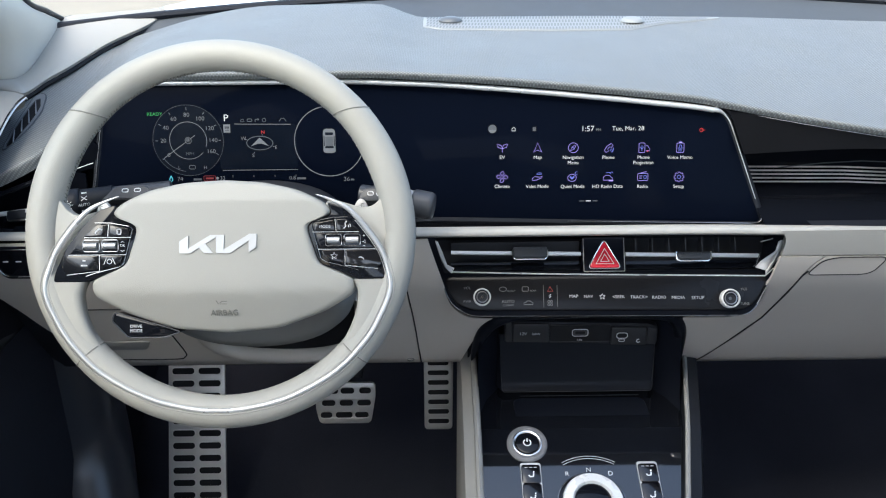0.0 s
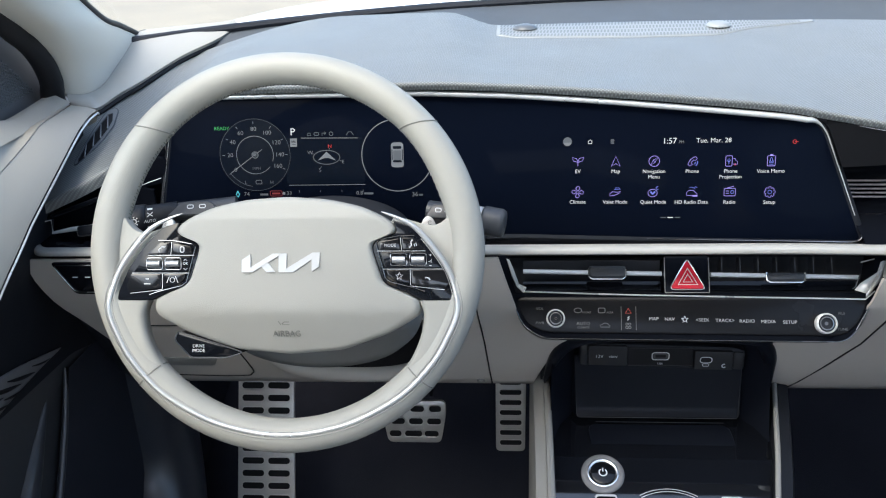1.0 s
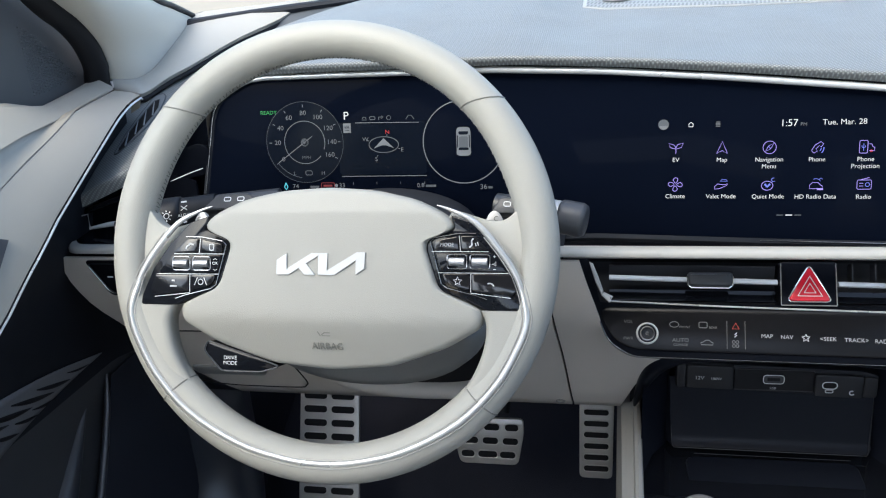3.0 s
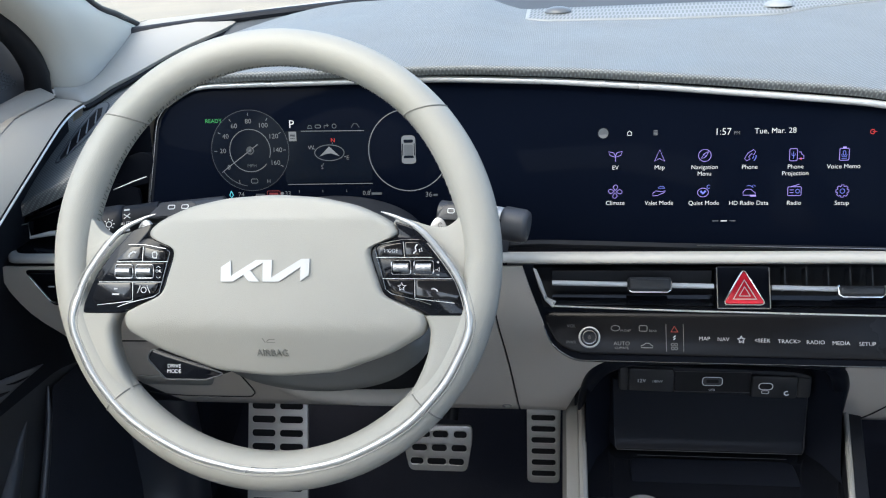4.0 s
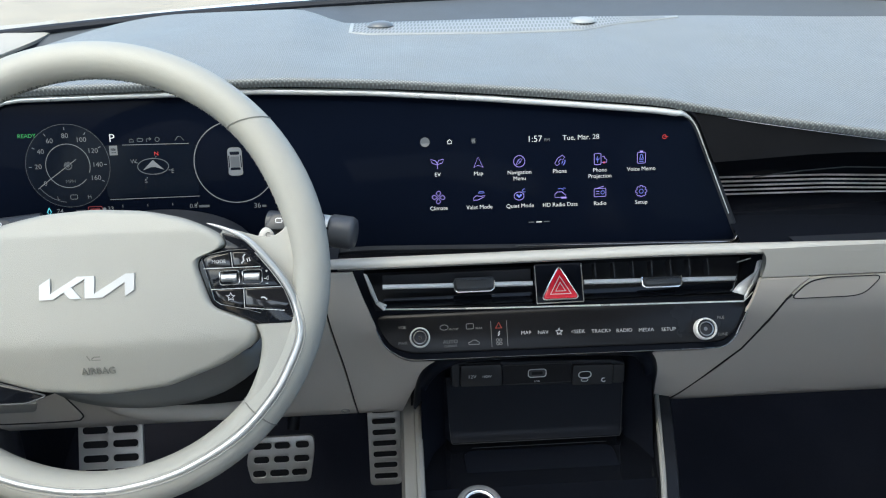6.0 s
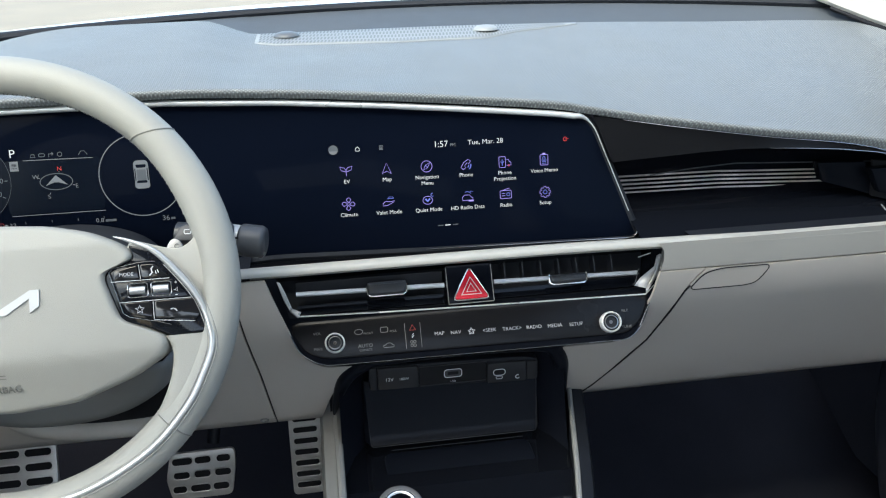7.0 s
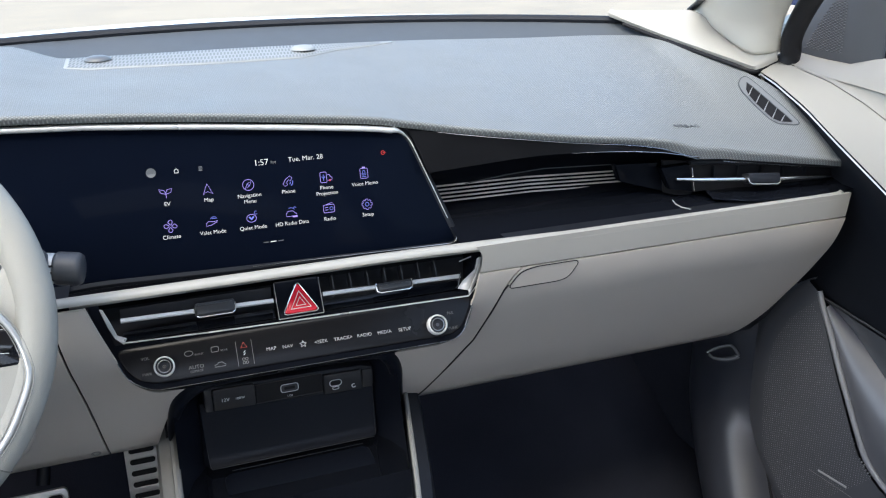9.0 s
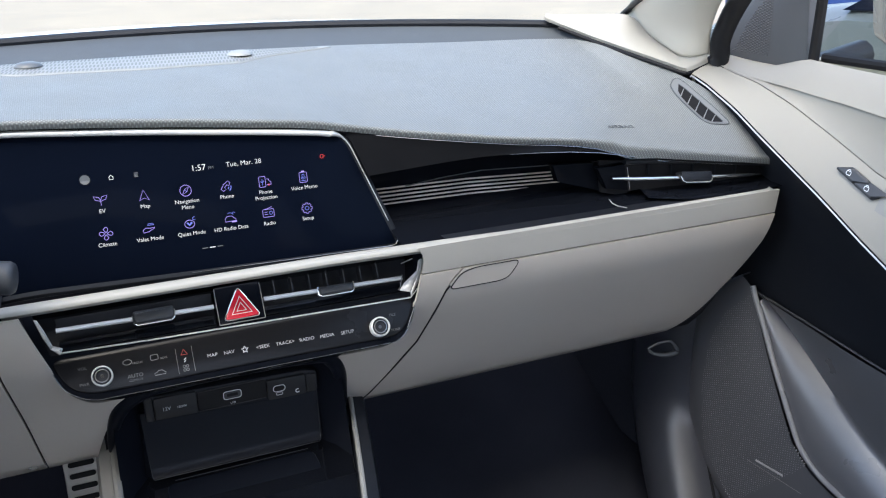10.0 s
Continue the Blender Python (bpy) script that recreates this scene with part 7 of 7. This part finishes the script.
part("plate", bm, DARK, wsw, smooth=20)
for i, (y, k) in enumerate(((-0.022, 0.50), (-0.022, 0.28), (-0.050, 0.50), (-0.050, 0.28))):
    f = frame_of(trim_point(-1, y, k, 0.0036), (0, 1, 0.3), (-0.4, 0, 1))
    part("key", plate(f, rounded(0.022, 0.012, 0.002, 2), 0.003, 0.001, 2, 0.0025), BLACK, wsw)
    part("symbol", stroke(f, [(-0.003, 0), (0.003, 0)], 0.0016, False, 0.0028), PRINT, wsw)
for s in (-1, 1):
    par = door_r if s > 0 else door_l
    ft = frame_of((s * 0.752, 0, 0), (0, -1 * s, 0), (0, 0, 1))
    sail = [(0.345, 0.780), (0.345, 0.805), (0.330, 0.833), (0.306, 0.860), (0.26, 0.905), (0.19, 0.96), (0.188, 0.90), (0.179, 0.792), (0.229, 0.778)] if s > 0 else [(0.33, 0.775), (0.32, 0.83), (0.28, 0.89), (0.21, 0.95), (0.10, 0.98), (0.06, 0.98), (0.135, 0.792), (0.208, 0.772)]
    part("sail_panel", plate(ft, [(-s * y, z) for y, z in sail], 0.02, 0.002), SAIL, par, "dark grey corner trim")
    gx = [(0.317, 0.794), (0.290, 0.838), (0.245, 0.890), (0.249, 0.793)] if s > 0 else [(0.285, 0.790), (0.225, 0.845), (0.20, 0.86), (0.20, 0.785)]
    bm = bmesh.new()
    ys, zs = [g[0] for g in gx], [g[1] for g in gx]
    for iy in range(26):
        for iz in range(32):
            y, z = min(ys) + 0.0042 * iy, min(zs) + 0.0036 * iz + (0.0018 if iy % 2 else 0)
            inside = all(((gx[(q + 1) % 4][0] - gx[q][0]) * (z - gx[q][1]) - (gx[(q + 1) % 4][1] - gx[q][1]) * (y - gx[q][0])) > 0 for q in range(4)) or all(((gx[(q + 1) % 4][0] - gx[q][0]) * (z - gx[q][1]) - (gx[(q + 1) % 4][1] - gx[q][1]) * (y - gx[q][0])) < 0 for q in range(4))
            if inside:
                plate(ft @ T(-s * y, z), [(0.0016 * math.cos(a), 0.0013 * math.sin(a)) for a in steps(0, 2 * math.pi, 6)[:-1]], 0.002, 0.0006, 1, 0.0011, bm)
    tagged(part("tweeter_grille", bm, SAIL, par, "small raised grille dots"), kind="stuff")
    part("window_channel", sweep([(s * 0.752, 0.168 if s > 0 else 0.130, 0.785), (s * 0.74, 0.150 if s > 0 else 0.10, 0.95), (s * 0.66, -0.10, 1.15)], 0.007, 8), RUBBER, par, "black window channel")
    part("window_channel", sweep([(s * 0.762, y, 0.800 + (0.008 if s < 0 else 0.0)) for y in (0.16, 0.0, -0.4, -0.9)], 0.006, 8), RUBBER, par, "black window channel")
    # kick panel beside the footwell
    kp = thing("kick_panel", (s * 0.68, 0.42, 0.03), "glossy dark grey moulded kick panel beside the footwell", "kick panel", "kick panels")
    prof = smooth_path([(0.742, 0.290), (0.708, 0.298), (0.682, 0.325), (0.674, 0.368), (0.684, 0.415), (0.715, 0.455), (0.76, 0.49)], 4)
    rows = []
    for z in steps(0.0, 0.46, 18):
        d = max(0.0, 0.24 - z)
        rows.append([(s * (q.x - 0.25 * d), q.y - 1.25 * d ** 1.3, z) for q in prof])
    part("panel", loft(rows), KICK, kp, smooth=70)
    part("lining", loft([[(s * 0.745, 0.42, z), (s * 0.725, 0.52, z), (s * 0.70, 0.70, z)] for z in (0.0, 0.2, 0.46)]), CARPET, kp, "black carpet lining", smooth=60)
    part("sill_edge", sweep([(s * (0.734 - 0.25 * max(0, 0.24 - z)), 0.298 - 1.25 * max(0, 0.24 - z) ** 1.3, z) for z in steps(0.02, 0.46, 14)], 0.006, 8), RUBBER, kp, "black rubber edge", smooth=70)
# speaker zone and bulge on the passenger door
SPK = mat("perforated_door_plastic", (0.095, 0.098, 0.108), 0.42, bump=0.1, size=900, vary=0.05)


def lowdoor(y, z, out=0.0):
    return Vector((0.719 - out, y, z))


acc = [(0.186, 0.486), (0.176, 0.466), (0.158, 0.437), (0.133, 0.392), (0.106, 0.348), (0.087, 0.318), (0.069, 0.293), (0.039, 0.273), (-0.002, 0.262), (-0.06, 0.255), (-0.16, 0.248)]
edge = [(0.208, 0.497), (0.235, 0.479), (0.285, 0.43), (0.313, 0.375), (0.322, 0.31), (0.319, 0.246), (0.304, 0.185), (0.236, 0.128), (0.15, 0.10), (0.0, 0.08), (-0.12, 0.07)]
acc_s, edge_s = smooth_path(acc, 4), smooth_path(edge, 4)
part("speaker_zone", loft([[lowdoor(y, z, -0.006) for y, z in edge_s], [lowdoor(y - 0.006, z, 0.003) for y, z in edge_s]] + [[lowdoor(a[0] * (1 - k) + b[0] * k, a[1] * (1 - k) + b[1] * k, 0.004 + 0.008 * min(1, k * 8)) for a, b in zip(edge_s, acc_s)] for k in steps(0.05, 0.97, 8)]), SPK, door_r, "perforated dark speaker panel", smooth=70)
bm = bmesh.new()
hull = [(y - 0.055, z) for y, z in edge[1:8]] + [(y + 0.012, z) for y, z in acc[7:0:-1]]
for i in range(70):
    for j in range(100):
        y, z = 0.03 + 0.0042 * i, 0.12 + 0.0036 * j + (0.0018 if i % 2 else 0)
        inside = False
        for (y0, z0), (y1, z1) in zip(hull, hull[1:] + hull[:1]):
            if (z0 > z) != (z1 > z) and y < (y1 - y0) * (z - z0) / (z1 - z0) + y0:
                inside = not inside
        if not inside:
            continue
        ring = [bm.verts.new(lowdoor(y + 0.0012 * math.cos(t), z + 0.0012 * math.sin(t), 0.0100)) for t in steps(0, 2 * math.pi, 5)[:-1]]
        tip = bm.verts.new(lowdoor(y, z, 0.0130))
        for t in range(5):
            bm.faces.new((ring[t], ring[(t + 1) % 5], tip))
# dots paler than the panel: their glints are put into the colour
tagged(part("speaker_dots", bm, mat("dot_glint_grey", (0.36, 0.365, 0.38), 0.3, vary=0.1), door_r, "fine raised grille dots with glints in their colour"), kind="stuff")
part("accent_rail", sweep([lowdoor(y, z, 0.009) for y, z in acc_s], 0.0040, 8), mat("grey_rail", (0.22, 0.223, 0.235), 0.26, vary=0.05), door_r, "satin grey curved rail", smooth=70)
part("fine_line", sweep([lowdoor(y, z, 0.008) for y, z in ((0.196, 0.465), (0.182, 0.441), (0.141, 0.365), (0.099, 0.304), (0.049, 0.237))], 0.0008, 5), SILVER, door_r)
part("raised_bar", sweep([lowdoor(0.140, 0.229, 0.011), lowdoor(0.088, 0.235, 0.011)], 0.0022, 6), SILVER, door_r, "small raised silver bar")
part("raised_bar", sweep([lowdoor(0.157, 0.220, 0.011), lowdoor(0.053, 0.228, 0.011)], 0.0012, 6), SHROUD, door_r)
crest = [(0.1735, 0.474), (0.146, 0.470), (0.116, 0.464), (0.075, 0.449), (0.041, 0.431), (0.012, 0.409), (-0.016, 0.385), (-0.042, 0.359), (-0.068, 0.332), (-0.108, 0.299)]
brim = [(0.178, 0.4755), (0.160, 0.4735), (0.135, 0.4705), (0.105, 0.467), (0.078, 0.4645), (0.05, 0.461), (0.022, 0.4575), (-0.03, 0.4535), (-0.12, 0.447), (-0.24, 0.437)]
acc_s, brim_s = smooth_path([(y - 0.003, z) for y, z in acc[1:]], 4), smooth_path(brim, 4)
crest_s = [a.lerp(c, 0.42 + 0.22 * i / 36) for i, (a, c) in enumerate(zip(acc_s, smooth_path(crest, 4)))]
for _ in range(25):
    crest_s = crest_s[:1] + [(a + b * 2 + c) / 4 for a, b, c in zip(crest_s, crest_s[1:], crest_s[2:])] + crest_s[-1:]
blg = []
for k in steps(0, 1, 16):
    blg.append([lowdoor(a.x * (1 - k) + b.x * k, a.y * (1 - k) + b.y * k, 0.006 - 0.034 * k ** 2.4 * (1 - math.exp(-(i + 1.5) / 8))) for i, (a, b) in enumerate(zip(acc_s, crest_s))])
for k in steps(0.12, 1, 8):
    blg.append([lowdoor(a.x * (1 - k) + b.x * k, a.y * (1 - k) + b.y * k, 0.006 - 0.034 * (1 - k) * (1 - math.exp(-(i + 1.5) / 8))) for i, (a, b) in enumerate(zip(crest_s, brim_s))])
part("pocket_hollow", loft(blg), mat("satin_door_plastic", (0.105, 0.108, 0.120), 0.3, vary=0.03, spec=1.0), door_r, "satin dark hollow door pocket", smooth=70)
part("edge_line", sweep([Vector((0.7165, y, z)) for y, z in ((0.232, 0.480), (0.1, 0.4685), (-0.03, 0.4555), (-0.3, 0.44))], 0.0016, 6), DARK, door_r)
hook = thing("bag_hook", (0.66, 0.36, 0.36), "small glossy D-shaped clip on the kick panel", "clip")
loop = smooth_path([(-0.021, -0.001), (-0.013, -0.0095), (0.003, -0.012), (0.016, -0.0085), (0.020, -0.003), (0.011, 0.0105), (0.004, 0.0115), (-0.010, 0.0065), (-0.021, -0.001)])[:-1]
part("loop", sweep([Vector((0.667 + p.x, 0.318 - 0.5 * p.x, 0.339 + p.y)) for p in loop], [0.0024 + 0.0022 * max(0.0, -math.sin(2 * math.pi * (i - 20) / 32)) for i in range(len(loop))], 8, closed=True), mat("glossy_clip_grey", (0.12, 0.125, 0.135), 0.22, vary=0.05, spec=0.8), hook, smooth=70)
# front end of the driver's lower door: black lining, edge strip and moulded rib
part("front_lining", loft([[(-0.7185, y0 + (0.33 - y0) * k, z) for k in (0.0, 0.3, 1.0)] for y0, z in ((-0.10, 0.06), (0.086, 0.330), (0.111, 0.370), (0.136, 0.412), (0.157, 0.451), (0.168, 0.478))]), CARPET, door_l, "black front lining")
part("edge_strip", sweep([(-0.720, y, z) for y, z in ((0.163, 0.482), (0.152, 0.451), (0.132, 0.412), (0.107, 0.370), (0.084, 0.336), (-0.08, 0.09))], [0.0012, 0.0036, 0.0042, 0.0045, 0.0045, 0.004], 10), KICK, door_l, "glossy dark edge strip", smooth=70)
part("moulded_rib", sweep([(-0.7285, 0.131, 0.467), (-0.7300, 0.105, 0.438), (-0.7350, 0.071, 0.397), (-0.7395, 0.042, 0.364), (-0.742, -0.06, 0.24)], [0.0008, 0.0065, 0.0150, 0.0215, 0.026], 16), KICK, door_l, "smooth moulded rib", smooth=80)
# leaf ornament on the driver's door
LEAF = mat("grey_leaf_ornament", (0.15, 0.15, 0.16), 0.4, bump=0.2, size=700, vary=0.15)
orn = thing("leaf_ornament", (-0.72, 0.1, 0.5), "grey branching leaf ornament on the black door panel", "ornament")


def door_skin(y, z, out=0.0):
    return Vector((-0.7085 - 0.010 * min(1, max(0, (0.60 - z) / 0.10)) + out, y, z))


# a pointed lattice with lens-shaped openings between its branches
crown = smooth_path([(0.159, 0.512), (0.078, 0.536), (0.024, 0.548), (-0.05, 0.561), (-0.12, 0.570)])
foot = smooth_path([(0.159, 0.5115), (0.101, 0.5115), (0.039, 0.508), (-0.04, 0.496), (-0.12, 0.482)])
part("lattice", loft([[door_skin(c.x * (1 - k) + f.x * k, c.y * (1 - k) + f.y * k, 0.0015) for c, f in zip(crown, foot)] for k in steps(0, 1, 6)]), LEAF, orn, "grey pointed lattice", thick=0.001)


def opening(a, b, bend, width, n=10):
    """A lens-shaped dark opening from a to b, bowed sideways."""
    a, b = Vector(a), Vector(b)
    d = b - a
    side = Vector((-d.y, d.x)).normalized()
    up, dn = [], []
    for t in steps(0, 1, n):
        c = a + d * t + side * bend * math.sin(math.pi * t)
        h = width * math.sin(math.pi * min(1, 0.04 + t * 0.96)) ** 0.8
        up.append(door_skin(*(c + side * h), 0.0020))
        dn.append(door_skin(*(c - side * h), 0.0020))
    part("opening", loft([up, dn]), RUBBER, orn, "black opening", thick=0.0004)


for a, b, width in (((0.095, 0.5245), (0.133, 0.513), 0.0011), ((0.047, 0.534), (0.099, 0.515), 0.0022), ((0.010, 0.540), (0.071, 0.517), 0.0025), ((0.036, 0.5185), (0.073, 0.509), 0.0014), ((-0.025, 0.543), (0.037, 0.521), 0.0027), ((0.010, 0.520), (0.043, 0.509), 0.0017), ((-0.06, 0.548), (0.003, 0.524), 0.0028), ((-0.022, 0.523), (0.013, 0.508), 0.0020), ((-0.095, 0.552), (-0.032, 0.526), 0.0030), ((-0.055, 0.522), (-0.018, 0.504), 0.0022)):
    opening(a, b, -0.0015, width)

# ---- outside the passenger window ----
mirror = thing("door_mirror", (1.08, 0.32, 0.72), "door mirror in a grey housing outside the window", "door mirror")
MF = frame_of((1.145, 0.285, 0.845), (1, -0.12, 0), (0, 0, 1))
mo = soften([(-0.10, 0.075), (0.11, 0.07), (0.11, -0.07), (-0.07, -0.085)], 0.035, 6)
part("housing", loft([[MF @ Vector((x * k, y * k, w)) for x, y in mo] for k, w in ((0.99, 0.004), (1.02, 0.0), (1.02, -0.03), (0.8, -0.09), (0.3, -0.115), (0.05, -0.12))], closed=True), mat("mirror_shell", (0.10, 0.115, 0.115), 0.25, vary=0.03, coat=0.4), mirror, "grey painted shell", smooth=60)
part("glass", plate(MF, [(x * 0.94, y * 0.94) for x, y in mo], 0.004, 0.001, 2, 0.004), mat("mirror_glass", (0.40, 0.45, 0.42), 0.02, 1.0, vary=0.01), mirror, "mirror glass")
part("stem", sweep([(0.82, 0.30, 0.75), (0.92, 0.32, 0.755), (1.02, 0.33, 0.77)], [0.03, 0.022, 0.022], 10), BLACK, mirror, smooth=60)


def parked(x, y, turn, paint, label):
    """A small saloon seen past the window: body, cabin glass, lamps and wheels."""
    c = thing("parked_car", (x, y, -0.36), label, "car", "parked cars")
    m = Matrix.Translation((x, y, -0.36)) @ pose(0, 0, 0, 0, 0, turn)
    prof = [(-2.2, 0.45, 0.72), (-2.1, 0.28, 0.95), (-1.2, 0.25, 1.02), (0.9, 0.25, 0.98), (1.9, 0.27, 0.86), (2.2, 0.40, 0.66)]
    rows = []
    for px, z0, z1 in prof:
        w = 0.88 if abs(px) < 2 else 0.70
        rows.append([m @ Vector((px, a * w, z)) for a, z in ((-1, z0), (-1.03, (z0 + z1) / 2), (-0.96, z1 - 0.06), (-0.8, z1), (0, z1 + 0.03), (0.8, z1), (0.96, z1 - 0.06), (1.03, (z0 + z1) / 2), (1, z0))])
    part("body", loft(rows), paint, c, smooth=50, thick=0.02)
    cab = [(-1.7, 1.0, 0.0), (-1.0, 1.0, 0.42), (0.1, 1.0, 0.46), (1.0, 0.97, 0.0)]
    rows = [[m @ Vector((px, a * (0.80 - 0.18 * h / 0.46), z0 + h)) for a in (-1, -0.6, 0, 0.6, 1)] for px, z0, h in cab]
    part("windscreen", loft(rows), SCREEN, c, "dark tinted glass", smooth=30)
    for sy in (-1, 1):
        part("side_glass", loft([[m @ Vector((px, sy * 0.80, z0)) for px, z0, h in cab], [m @ Vector((px, sy * (0.80 - 0.18 * h / 0.46), z0 + h)) for px, z0, h in cab]]), SCREEN, c, "dark tinted glass")
        part("headlamp", plate(m @ frame_of((2.1, sy * 0.6, 0.68), (0, 1, 0), (0, 0, 1)), rounded(0.3, 0.12, 0.04), 0.05, 0.01), BRIGHT, c)
        for px in (-1.3, 1.35):
            wh = part("wheel", lathe(m @ frame_of((px, sy * 0.80, 0.33), (1, 0, 0), (0, 0, 1)) @ pose(0, 0, -0.1), [(0.2, 0), (0.32, 0.0), (0.335, 0.04), (0.335, 0.16), (0.32, 0.2), (0.2, 0.2)], 28), RUBBER, c, "black tyre", smooth=50)
            part("rim", lathe(m @ frame_of((px, sy * 0.80, 0.33), (1, 0, 0), (0, 0, 1)) @ pose(0, 0, -0.1), [(0.0001, 0.03), (0.2, 0.01), (0.215, 0.1), (0.2, 0.19), (0.0001, 0.17)], 28), SILVER, wh, smooth=50)
    return c


parked(3.95, 1.35, 88, mat("dark_grey_paint", (0.075, 0.088, 0.088), 0.3, vary=0.03, spec=0.2), "dark grey saloon parked beside the car")
parked(9.3, 7.6, 80, mat("blue_paint", (0.02, 0.06, 0.22), 0.3, vary=0.03, spec=0.2), "bright blue saloon parked farther off")
